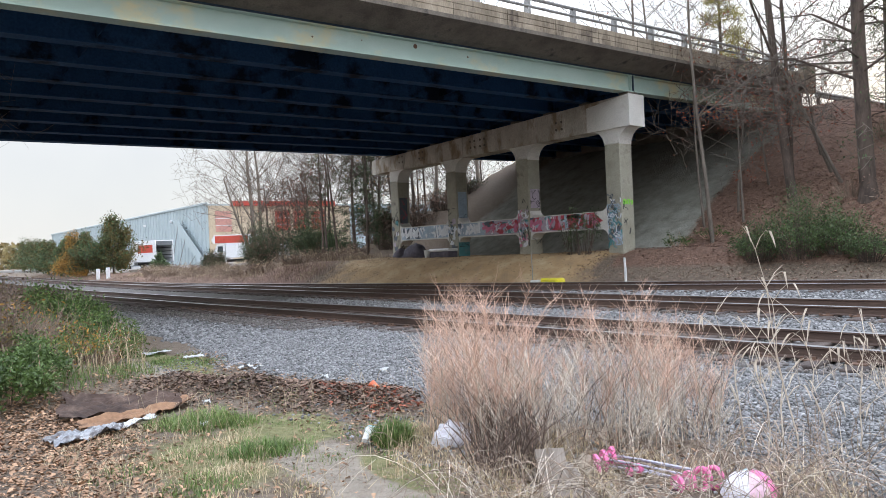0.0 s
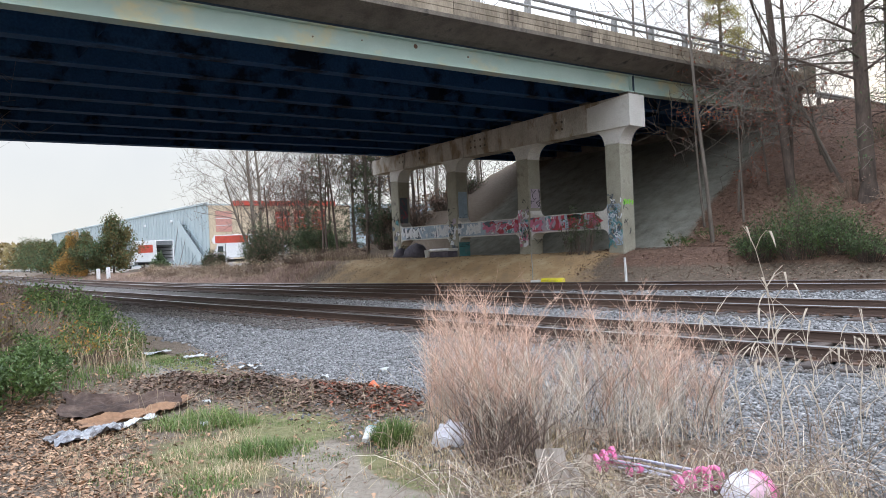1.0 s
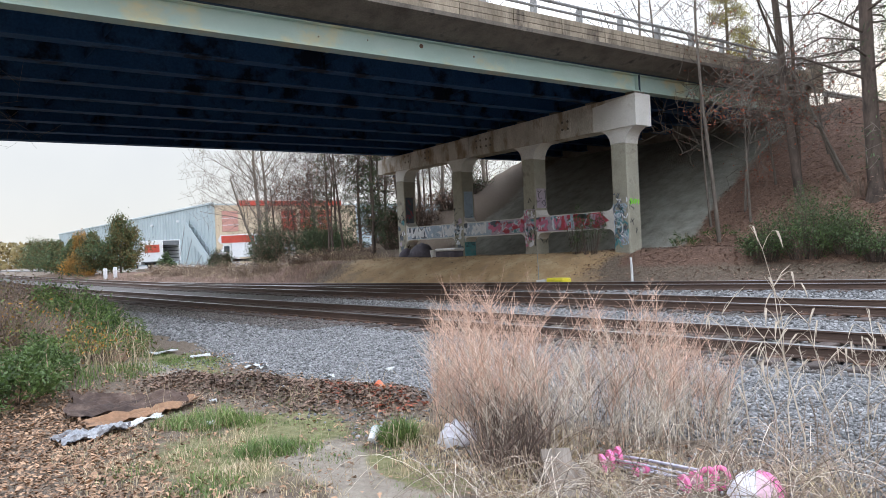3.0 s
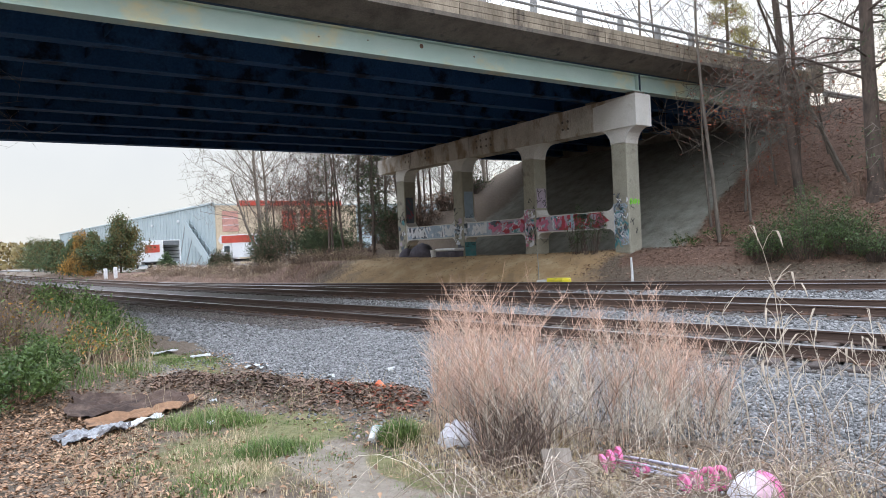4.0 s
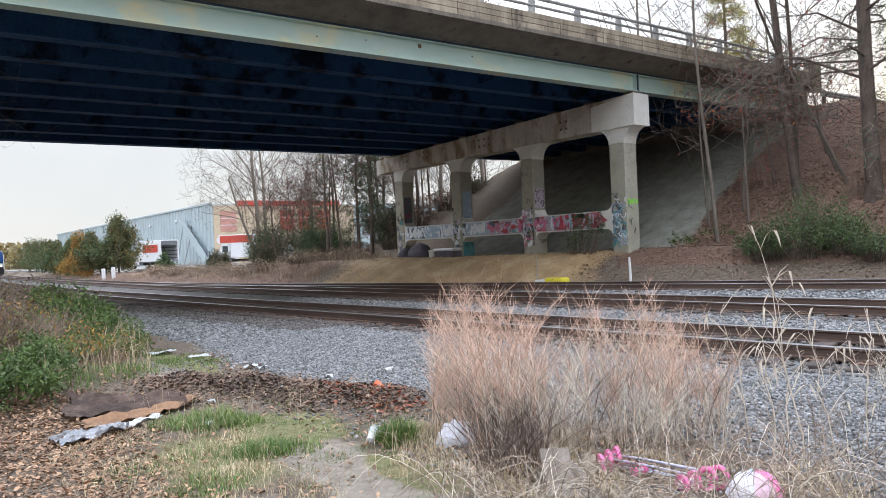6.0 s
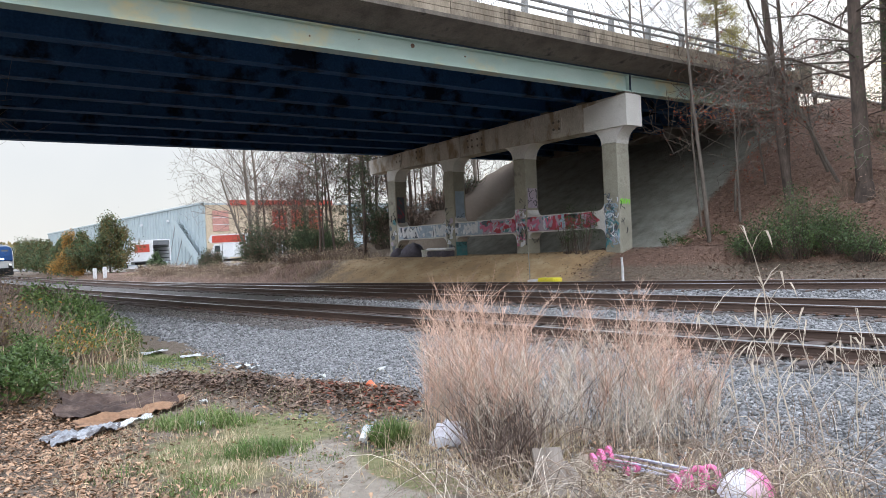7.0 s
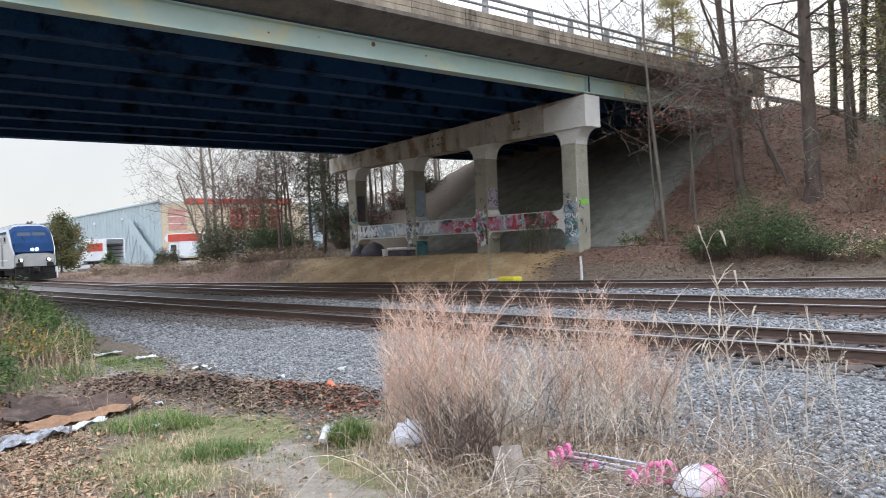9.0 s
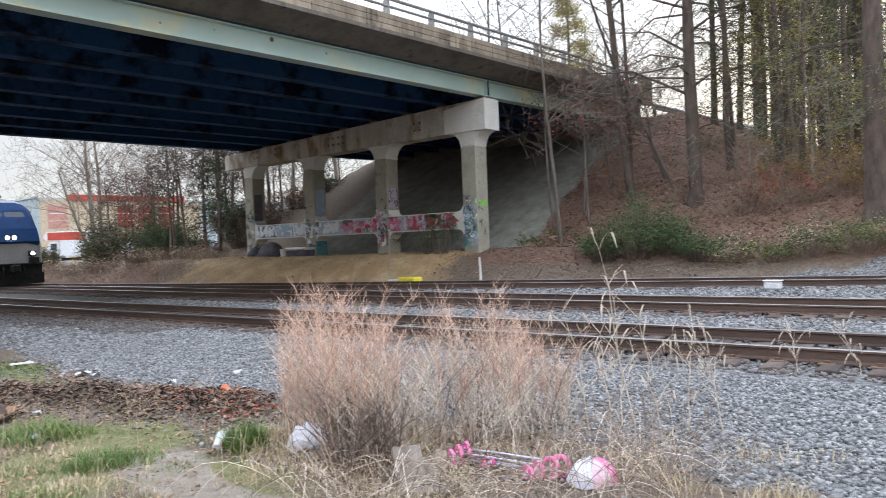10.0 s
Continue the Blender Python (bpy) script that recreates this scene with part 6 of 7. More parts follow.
# ---- graffiti on the pier ----
PAINT = {}
for nm, c in dict(white=(0.82, 0.84, 0.86), pale_blue=(0.42, 0.52, 0.62), slate=(0.13, 0.15, 0.18), pink=(0.68, 0.20, 0.32), red=(0.52, 0.07, 0.10), teal=(0.10, 0.30, 0.32), green=(0.25, 0.75, 0.06), black=(0.025, 0.025, 0.03), lilac=(0.50, 0.42, 0.50)).items():
    PAINT[nm] = mat(nm + "_spray_paint", tuple(v * 0.8 for v in c), c, 4, 30, 0.7, bump=0.1, stain=tuple(v * 0.6 + 0.08 for v in c), stain_scale=3)
PO = Vector((23.2, 18.0, 1.0))


def daub(poly, face, at, tone, lift):
    """A flat patch of paint on a face of the pier: poly in (along, z)."""
    me = Mesh().prism(poly, 0 if face == "x" else 1, at - 0.004 - lift, at - lift)
    me.v = [p - PO for p in me.v]
    return part("graffiti", me, PAINT[tone], pier)


def wild(r, a, z, w, h, n=9):
    """A jagged, spiky shape, as a sprayed letter has."""
    pts = []
    for k in range(n):
        t = 2 * math.pi * (k + r.uniform(-0.3, 0.3)) / n
        q = 1 / max(abs(math.cos(t)), abs(math.sin(t))) * r.choice((0.42, 0.7, 0.95, 1.05))
        pts.append((a + w * 0.5 * math.cos(t) * q, z + h * 0.5 * max(-1, min(1, math.sin(t) * q))))
    return pts


def bar(r, a, z, L, w):
    """One slanting stroke."""
    t = r.choice((0.2, 0.9, 1.3, 1.57, 1.8, 2.3, 2.9)) + r.uniform(-0.15, 0.15)
    c, s = math.cos(t), math.sin(t)
    return [(a + c * L * u - s * w * v, z + max(-0.31, min(0.31, s * L * u + c * w * v))) for u, v in ((-0.5, -0.5), (0.5, -0.35), (0.5, 0.35), (-0.5, 0.5))]


def scrawl(r, face, at, a0, a1, z0, z1, n, tone, thick=0.014):
    """Looping sprayed lines."""
    for _ in range(n):
        pts = []
        a, z = r.uniform(a0, a1), r.uniform(z0, z1)
        for _ in range(r.randint(5, 9)):
            a = min(max(a + r.uniform(-0.16, 0.16), a0), a1)
            z = min(max(z + r.uniform(-0.16, 0.16), z0), z1)
            pts.append((at, a, z) if face == "x" else (a, at, z))
        me = Mesh().tube(pts, thick, 4)
        me.v = [p - PO for p in me.v]
        part("graffiti", me, PAINT[tone], pier)


rg = random.Random(12)
FX = 23.2 - 0.342
daub([(25.6, 2.1), (32.4, 2.1), (32.4, 2.72), (28.2, 2.72), (25.6, 2.70)], "x", FX, "pale_blue", 0.0)
daub([(18.9, 2.09), (25.6, 2.09), (25.6, 2.72), (18.9, 2.72)], "x", FX, "lilac", 0.0)
LIFT = (0.0045, 0.009, 0.0135, 0.018, 0.0225)
for k in range(60):
    y = 25.9 + 6.5 * k / 60
    if k % 4 == 0:
        daub(wild(rg, y, 2.42, 0.85, 0.62, 11), "x", FX, rg.choice(["pale_blue", "pale_blue", "slate"]), LIFT[0])
    daub(bar(rg, y + rg.uniform(-0.1, 0.1), 2.42 + rg.uniform(-0.06, 0.06), rg.uniform(0.35, 0.6), rg.uniform(0.13, 0.23)), "x", FX, rg.choice(["white", "white", "white", "white", "pale_blue"]), LIFT[1 + k % 4])
for k in range(64):
    y = 19.0 + 6.7 * k / 64
    if k % 4 == 0:
        daub(wild(rg, y, 2.42, 0.85, 0.62, 11), "x", FX, rg.choice(["slate", "teal", "red"]), LIFT[0])
    daub(bar(rg, y + rg.uniform(-0.1, 0.1), 2.42 + rg.uniform(-0.06, 0.06), rg.uniform(0.3, 0.6), rg.uniform(0.11, 0.2)), "x", FX, rg.choice(["pink", "red", "pink", "pink", "lilac", "lilac", "pale_blue"]), LIFT[1 + k % 4])
scrawl(rg, "x", FX - 0.028, 19.0, 25.4, 2.14, 2.68, 12, "white", 0.012)
CX = 23.2 - 0.372
for y, tones in ((22.97, ["pink", "red", "lilac", "slate", "pale_blue"]), (27.94, ["white", "white", "pale_blue", "slate"])):
    for k in range(12):
        daub(bar(rg, y + rg.uniform(-0.2, 0.2), 2.42, 0.4, 0.12), "x", CX, rg.choice(tones), LIFT[k % 4])
for y, zt in ((18.0, 2.9), (22.97, 3.1), (27.94, 3.0), (32.9, 3.2)):
    for k in range(6):
        daub(wild(rg, y + rg.uniform(-0.2, 0.2), 1.5 + (zt - 1.5) * k / 6 + 0.1, 0.34, 0.3), "x", CX, rg.choice(["white", "pale_blue", "slate", "lilac", "teal"]), 0.0 + 0.0042 * (k % 3))
    scrawl(rg, "x", CX - 0.014, y - 0.3, y + 0.3, 1.5, zt + 0.5, 7, "black")
    scrawl(rg, "y", y - 0.372, 22.9, 23.5, 1.6, zt + 0.2, 4, "black")
for tone, n, z0, z1 in (("pale_blue", 14, 1.4, 3.0), ("white", 10, 1.6, 3.2), ("teal", 12, 1.3, 2.7), ("slate", 10, 1.4, 3.4)):
    scrawl(rg, "x", CX - 0.02, 17.68, 18.32, z0, z1, n, tone, 0.02)
for tone, n in (("white", 10), ("pink", 8), ("lilac", 8)):
    scrawl(rg, "x", CX - 0.02, 22.66, 23.28, 1.5, 3.1, n, tone, 0.022)
for k in range(4):
    daub(wild(rg, 22.98 + 0.15 * k, 3.05, 0.17, 0.26, 6), "y", 18.0 - 0.372, "green", 0.0042 * (k % 2))
daub([(22.92, 3.15), (23.5, 3.15), (23.5, 4.0), (22.92, 4.0)], "y", 22.97 - 0.372, "lilac", 0.0)
scrawl(rg, "y", 22.97 - 0.378, 22.92, 23.48, 3.15, 4.0, 6, "black")
daub([(22.92, 2.9), (23.48, 2.9), (23.48, 4.3), (22.92, 4.3)], "y", 27.94 - 0.372, "pale_blue", 0.0)
daub([(22.85, 1.1), (23.55, 1.1), (23.55, 2.0), (22.85, 2.0)], "y", 27.94 - 0.372, "teal", 0.0)
daub([(22.9, 2.1), (23.4, 2.1), (23.4, 4.4), (22.9, 4.4)], "y", 32.9 - 0.372, "slate", 0.0)
scrawl(rg, "y", 32.9 - 0.378, 22.9, 23.4, 2.2, 4.4, 8, "red")

# ---- things left under the bridge ----
M["grey_cloth"] = mat("grey_purple_cloth", (0.06, 0.055, 0.07), (0.13, 0.115, 0.14), 4, 40, 0.95, bump=0.4)
M["yellow"] = mat("bright_yellow_plastic", (0.72, 0.62, 0.03), (0.80, 0.70, 0.05), 3, 20, 0.5, bump=0.05)
M["plastic_white"] = mat("scuffed_white_plastic", (0.66, 0.66, 0.66), (0.76, 0.76, 0.75), 3, 20, 0.4, bump=0.05)


def lump(x, y, w, d, h, seed, m, name, label, category, crease=0.02):
    """A slumped heap of cloth or bagging, folded."""
    r = random.Random(seed)
    th = thing(name, (x, y, float(height(x, y)) - 0.02), label, category)
    rings = []
    for k in range(7):
        s = k / 6
        ring = []
        for j in range(14):
            a = 2 * math.pi * j / 14
            q = (1 - s ** 1.7) ** 0.6 * (1 + 0.16 * math.sin(3 * a + seed + 2 * s) + 0.12 * math.sin(7 * a + 5 * s) + r.gauss(0, crease * 2)) + 0.02
            ring.append((math.cos(a) * w * q, math.sin(a) * d * q, h * s + r.gauss(0, crease) * h))
        rings.append(ring)
    part("body", Mesh().rings(rings), m, th, smooth=True)
    return th


lump(22.3, 30.4, 0.55, 0.9, 0.75, 1, M["grey_cloth"], "blanket_heap", "heap of grey purple blankets under the bridge", "blankets")
lump(22.2, 31.6, 0.4, 0.5, 0.5, 2, M["grey_cloth"], "blanket_heap", "small heap of dark blankets under the bridge", "blankets")
cool = thing("cooler", (22.2, 28.0, float(height(22.2, 28.0)) - 0.02), "grey cooler with a white lid under the bridge", "cooler")
part("tub", Mesh().box(-0.3, -0.75, 0, 0.3, 0.75, 0.32, 0.05), M["grey_cloth"], cool)
part("lid", Mesh().box(-0.33, -0.78, 0.32, 0.33, 0.78, 0.46, 0.05), M["plastic_white"], cool, "white lid")
bk = thing("bucket", (22.0, 29.0, float(height(22.0, 29.0)) - 0.02), "small white bucket beside the cooler", "bucket")
part("tub", Mesh().tube([(0, 0, 0), (0, 0, 0.36), (0, 0, 0.4)], [0.15, 0.19, 0.2], 16), M["plastic_white"], bk)


def stake(x, y, h, w, label, m):
    th = thing("stake", (x, y, float(height(x, y)) - 0.05), label, "stake", "stakes")
    part("shaft", Mesh().tube([(0, 0, 0), (0.02, 0.01, h * 0.5), (0.0, 0.02, h)], [w, w, w * 0.8], 6), m, th)
    return th


stake(21.0, 16.2, 1.0, 0.05, "white marker stake at the foot of the slope", M["plastic_white"])
stake(20.3, 20.1, 1.15, 0.02, "thin grey metal rod in front of the bank", M["galv"])
yb = thing("derail_cover", (19.9, 18.7, float(height(19.9, 18.7))), "bright yellow plastic cover beside the siding", "cover")
part("cover", Mesh().box(-0.25, -0.45, 0, 0.25, 0.4, 0.30, 0.05), M["yellow"], yb)
part("foot", Mesh().box(-0.2, 0.4, 0, 0.2, 0.95, 0.22, 0.02), M["plastic_white"], yb)
wb = thing("white_bucket", (20.1, 5.85, float(height(20.1, 5.85)) - 0.01), "white plastic tub lying beside the siding", "tub")
part("tub", Mesh().box(-0.14, -0.2, 0.02, 0.14, 0.2, 0.24, 0.04), M["plastic_white"], wb)
part("rim", Mesh().box(-0.155, -0.22, 0.235, 0.155, 0.22, 0.27, 0.012), M["plastic_white"], wb)

# ---- litter in the foreground ----
M["pink"] = mat("faded_pink_plastic", (0.72, 0.14, 0.33), (0.82, 0.22, 0.42), 6, 40, 0.5, bump=0.05)
M["pink_pale"] = mat("pale_pink_cloth", (0.70, 0.45, 0.55), (0.80, 0.55, 0.64), 6, 60, 0.9, bump=0.2)
M["hot_pink"] = mat("hot_pink_cloth", (0.80, 0.15, 0.38), (0.88, 0.25, 0.48), 6, 60, 0.85, bump=0.2)
M["pale_cloth"] = mat("pale_lilac_cloth", (0.62, 0.60, 0.68), (0.74, 0.72, 0.78), 6, 60, 0.9, bump=0.2)
M["sky_cloth"] = mat("sky_blue_cloth", (0.25, 0.55, 0.68), (0.35, 0.63, 0.74), 6, 60, 0.9, bump=0.2)
M["tube_steel"] = mat("pale_lilac_painted_tube", (0.42, 0.42, 0.52), (0.52, 0.52, 0.60), 6, 40, 0.35, 0.3, bump=0.03)
M["tarp_brown"] = mat("muddy_brown_tarpaulin", (0.040, 0.026, 0.021), (0.095, 0.060, 0.046), 3, 30, 0.75, bump=0.4, gloss=0.3, stain=(0.15, 0.105, 0.08), stain_scale=4, stain_at=0.62)
M["card"] = mat("wet_orange_brown_cardboard", (0.20, 0.105, 0.055), (0.32, 0.18, 0.10), 4, 30, 0.85, bump=0.3, stain=(0.10, 0.06, 0.04), stain_scale=4)
M["dirty_white"] = mat("soiled_white_cloth", (0.22, 0.23, 0.25), (0.48, 0.48, 0.48), 5, 40, 0.9, bump=0.4, stain=(0.12, 0.11, 0.11), stain_scale=7, stain_at=0.52)
M["pale_bag"] = mat("thin_pale_plastic_film", (0.56, 0.55, 0.58), (0.72, 0.70, 0.74), 8, 40, 0.45, bump=0.5, stain=(0.42, 0.36, 0.38), stain_scale=9)
M["paper"] = mat("weathered_pale_paper", (0.46, 0.47, 0.47), (0.60, 0.60, 0.58), 6, 50, 0.8, bump=0.1)
M["plank_grey"] = mat("weathered_grey_plank", (0.13, 0.105, 0.085), (0.25, 0.21, 0.175), 3, 30, 0.95, bump=0.5, stretch=(0.3, 2, 2))
M["red_plastic"] = mat("red_orange_plastic", (0.62, 0.13, 0.05), (0.70, 0.18, 0.07), 5, 30, 0.5, bump=0.05)

S0 = Vector((4.06, 3.40, 0.0))
stroller = thing("toy_stroller", (*S0[:2], float(height(S0.x, S0.y))), "folded pink toy stroller with silver tubes lying in the weeds", "toy stroller")
SD, SN = Vector((0.15, -0.989, 0)), Vector((0.989, 0.15, 0))


def sp(a, b, z):
    p = SD * a + SN * b
    return Vector((p.x, p.y, z - 0.07 + 0.055 * a))


for b0, z0, b1, z1 in ((-0.05, 0.17, -0.02, 0.12), (0.0, 0.19, 0.02, 0.15), (0.05, 0.17, 0.05, 0.13), (0.02, 0.13, -0.04, 0.09), (-0.06, 0.13, 0.0, 0.08)):
    part("tube", Mesh().tube([sp(0.05, b0, z0), sp(0.35, (b0 + b1) / 2, (z0 + z1) / 2 + 0.005), sp(0.66, b1, z1)], 0.0085, 8), M["tube_steel"], stroller, "pale lilac metal tube", True)
part("tube", Mesh().tube([sp(0.02, -0.03, 0.16), sp(0.3, -0.03, 0.15)], 0.013, 8), M["pink"], stroller, "pink plastic tube", True)


def toy_wheel(a, b, z, r, tilt):
    ax = (SN + SD * tilt).normalized()
    c = sp(a, b, z)
    w = part("wheel", Mesh().tube([c - ax * 0.014, c - ax * 0.012, c + ax * 0.012, c + ax * 0.014], [r * 0.86, r, r, r * 0.86], 20), M["pink"], stroller, "pink plastic wheel")
    part("hub", Mesh().tube([c - ax * 0.02, c + ax * 0.02], r * 0.45, 12), M["pink_pale"], w)


for a, b, z, r, t in ((-0.02, -0.06, 0.12, 0.078, 0.9), (0.02, -0.02, 0.145, 0.078, 0.9), (0.055, 0.03, 0.165, 0.074, 0.9), (0.24, -0.06, 0.105, 0.032, 0.5), (0.30, -0.03, 0.125, 0.032, 0.5), (0.60, -0.09, 0.075, 0.066, 0.6), (0.66, -0.05, 0.095, 0.066, 0.6)):
    toy_wheel(a, b, z, r, t)
for a, b in ((0.72, 0.0), (0.77, 0.06)):
    ring = [sp(a + 0.06 * math.cos(k * 0.5), b + 0.02 * math.sin(k * 0.5), 0.10 + 0.065 * math.sin(k * 0.5)) for k in range(13)]
    part("handle", Mesh().tube(ring, 0.018, 8), M["pink"], stroller, "curved pink foam handle", True)
part("joint", Mesh().box(-0.03, -0.03, -0.02, 0.03, 0.03, 0.03, 0.008, Matrix.Translation(sp(0.26, 0.0, 0.15))), M["rubber"], stroller)
# its cloth hood, in gores of different colours
hood_c = sp(1.0, 0.06, 0.03)
gores = ["sky_cloth", "pale_cloth", "pale_cloth", "pale_cloth", "pink_pale", "hot_pink", "hot_pink", "hot_pink"]
for k, tone in enumerate(gores):
    rings = []
    for s in np.linspace(0, 1, 6):
        row = []
        for t in np.linspace(0, 1, 4):
            a = 2 * math.pi * (k + t) / 8 + 0.6
            rr = 0.195 * math.sin(s * math.pi / 2) * (1 - 0.06 * math.sin(math.pi * t))
            row.append((rr * math.cos(a), rr * 0.85 * math.sin(a), 0.14 * math.cos(s * math.pi / 2) + 0.01 * math.sin(9 * a)))
        rings.append(row)
    vs = [Vector(p) + hood_c for r_ in rings for p in r_]
    vs += [v - Vector((0, 0, 0.006)) for v in vs]
    fs = []
    for i in range(5):
        for j in range(3):
            q = (i * 4 + j, i * 4 + j + 1, i * 4 + j + 5, i * 4 + j + 4)
            fs += [q, tuple(24 + v for v in q[::-1])]
    part("hood_gore", Mesh().add(vs, fs), M[tone], stroller, smooth=True)


def sheet(name, corners, nu, nv, bump_, seed, m, label, category, folds=6.0, lift=0.02):
    """A crumpled sheet over four corners, lying on the ground."""
    a, b, c, d = [Vector((*p, 0)) for p in corners]
    base = (a + b + c + d) / 4
    th = thing(name, (base.x, base.y, float(height(base.x, base.y))), label, category)
    z0 = float(height(base.x, base.y))
    top = []
    ph = random.Random(seed).uniform(0, 6)
    for i in range(nu + 1):
        for j in range(nv + 1):
            u, v = i / nu, j / nv
            u2 = u + 0.03 * math.sin(9 * v + ph)
            v2 = v + 0.025 * math.sin(7 * u + ph)
            p = (a * (1 - u2) + b * u2) * (1 - v2) + (d * (1 - u2) + c * u2) * v2
            n1 = noise.noise(Vector((u * folds * 0.5 + ph, v * folds, ph)))
            n2 = 1.3 * abs(noise.noise(Vector((u * folds * 1.2, v * folds * 2.2, ph + 3)))) + 0.5 * abs(noise.noise(Vector((u * folds * 3.5 + v * 4, v * folds * 5.0, ph + 9))))
            z = float(height(p.x, p.y)) - z0 + lift + bump_ * max(0, 0.45 + n1 * 0.9) + bump_ * 0.8 * n2
            top.append(Vector((p.x - base.x, p.y - base.y, z)))
    n = len(top)
    vs = top + [p - Vector((0, 0, 0.008)) for p in top]
    fs = []
    for i in range(nu):
        for j in range(nv):
            q = (i * (nv + 1) + j, (i + 1) * (nv + 1) + j, (i + 1) * (nv + 1) + j + 1, i * (nv + 1) + j + 1)
            fs += [q, tuple(n + k for k in q[::-1])]
    part("cloth", Mesh().add(vs, fs), m, th, smooth=True)
    return th


sheet("tarpaulin", [(1.46, 8.35), (2.58, 7.95), (2.74, 8.45), (1.72, 9.25)], 60, 48, 0.10, 3, M["tarp_brown"], "crumpled muddy brown tarpaulin on fallen leaves", "tarpaulin", 3.4)
sheet("cardboard", [(1.60, 7.62), (2.75, 8.0), (2.78, 8.28), (1.55, 7.9)], 26, 10, 0.06, 4, M["card"], "wet folded orange brown cardboard strip", "cardboard", 4, 0.03)
sheet("rag", [(1.28, 7.25), (1.86, 7.42), (1.92, 7.62), (1.22, 7.62)], 22, 14, 0.06, 5, M["dirty_white"], "soiled white cloth lying beside the tarpaulin", "rag", 7, 0.02)
sheet("rag", [(1.75, 7.45), (2.25, 7.62), (2.25, 7.72), (1.75, 7.62)], 14, 6, 0.04, 6, M["paper"], "thin pale strip of cloth beside the tarpaulin", "rag", 5, 0.03)
cup = thing("paper_cup", pose(3.33, 5.36, float(height(3.33, 5.36)) + 0.045, 0, 72, 40), "pale blue paper cup lying beside the grass tuft", "cup")
part("wall", Mesh().tube([(0, 0, -0.09), (0, 0, 0.08), (0, 0, 0.085)], [0.032, 0.046, 0.049], 18), M["paper"], cup)
part("lid", Mesh().tube([(0, 0, 0.083), (0, 0, 0.098)], [0.05, 0.044], 18), M["sky_cloth"], cup)
red = thing("red_cup", pose(4.25, 6.66, float(height(4.25, 6.66)) + 0.04, 0, 60, 110), "crushed red plastic cup among the leaves", "cup")
part("wall", Mesh().tube([(0, 0, -0.05), (0, 0, 0.05)], [0.035, 0.05], 14), M["red_plastic"], red)
lump(3.80, 4.80, 0.17, 0.15, 0.21, 9, M["pale_bag"], "plastic_bag", "crumpled pale plastic bag caught in the weeds", "bag", 0.075)
for k, (x, y, w) in enumerate([(3.88, 13.0, 0.22), (4.15, 11.9, 0.16), (4.25, 10.1, 0.1), (4.35, 9.9, 0.07), (4.6, 8.4, 0.05), (4.5, 7.6, 0.05), (2.5, 7.0, 0.04), (2.9, 8.0, 0.04), (5.4, 8.2, 0.05)]):
    sheet("litter", [(x - w, y - w * 0.6), (x + w, y - w * 0.7), (x + w * 0.9, y + w * 0.6), (x - w, y + w * 0.5)], 8, 6, 0.03, 20 + k, M["paper"], "scrap of pale paper litter on the ground", "litter", 3, 0.02)
# broken planks at the foot of the weeds
for x, y, L, w, rz, ry in ((3.54, 3.40, 0.32, 0.20, 52, -38), (3.66, 3.34, 0.28, 0.12, 70, -16), (3.44, 3.16, 0.34, 0.20, 140, -4), (3.70, 3.62, 0.45, 0.14, 20, -10)):
    th = thing("plank", pose(x, y, float(height(x, y)) + 0.03 + 0.5 * L * math.sin(math.radians(-ry)), 0, ry, rz), "broken weathered plank at the foot of the weeds", "plank", "planks")
    part("board", Mesh().box(-L / 2, -w / 2, -0.02, L / 2, w / 2, 0.02, 0.006), M["plank_grey"], th)
lump(3.95, 3.48, 0.11, 0.09, 0.15, 14, M["parapet"], "stone_block", "rough pale stone beside the toy stroller", "stone")

# ---- the locomotive ----
M["train_silver"] = mat("dusty_silver_train_paint", (0.40, 0.40, 0.39), (0.50, 0.50, 0.48), 1.5, 20, 0.5, 0.15, bump=0.04, stain=(0.30, 0.29, 0.28), stain_at=0.68)
M["train_blue"] = mat("dark_blue_train_paint", (0.006, 0.030, 0.095), (0.010, 0.045, 0.135), 1.5, 20, 0.6, 0.0, bump=0.03, gloss=0.12)
M["train_black"] = mat("sooty_black_underframe", (0.012, 0.012, 0.012), (0.032, 0.03, 0.028), 4, 30, 0.85, bump=0.2, gloss=0.25)
M["train_glass"] = mat("dark_windscreen_glass", (0.015, 0.02, 0.03), (0.02, 0.03, 0.04), 2, 10, 0.06, bump=0)
M["head_lamp"] = mat("burning_headlamp", (1, 0.95, 0.85), (1, 0.95, 0.85), 1, 1, 0.3, bump=0, glow=30)
M["train_white"] = mat("white_train_stripe", (0.7, 0.7, 0.7), (0.78, 0.78, 0.78), 2, 20, 0.4, bump=0)
M["train_grey"] = mat("grey_train_roof", (0.16, 0.17, 0.18), (0.24, 0.25, 0.26), 2, 20, 0.6, bump=0.1)


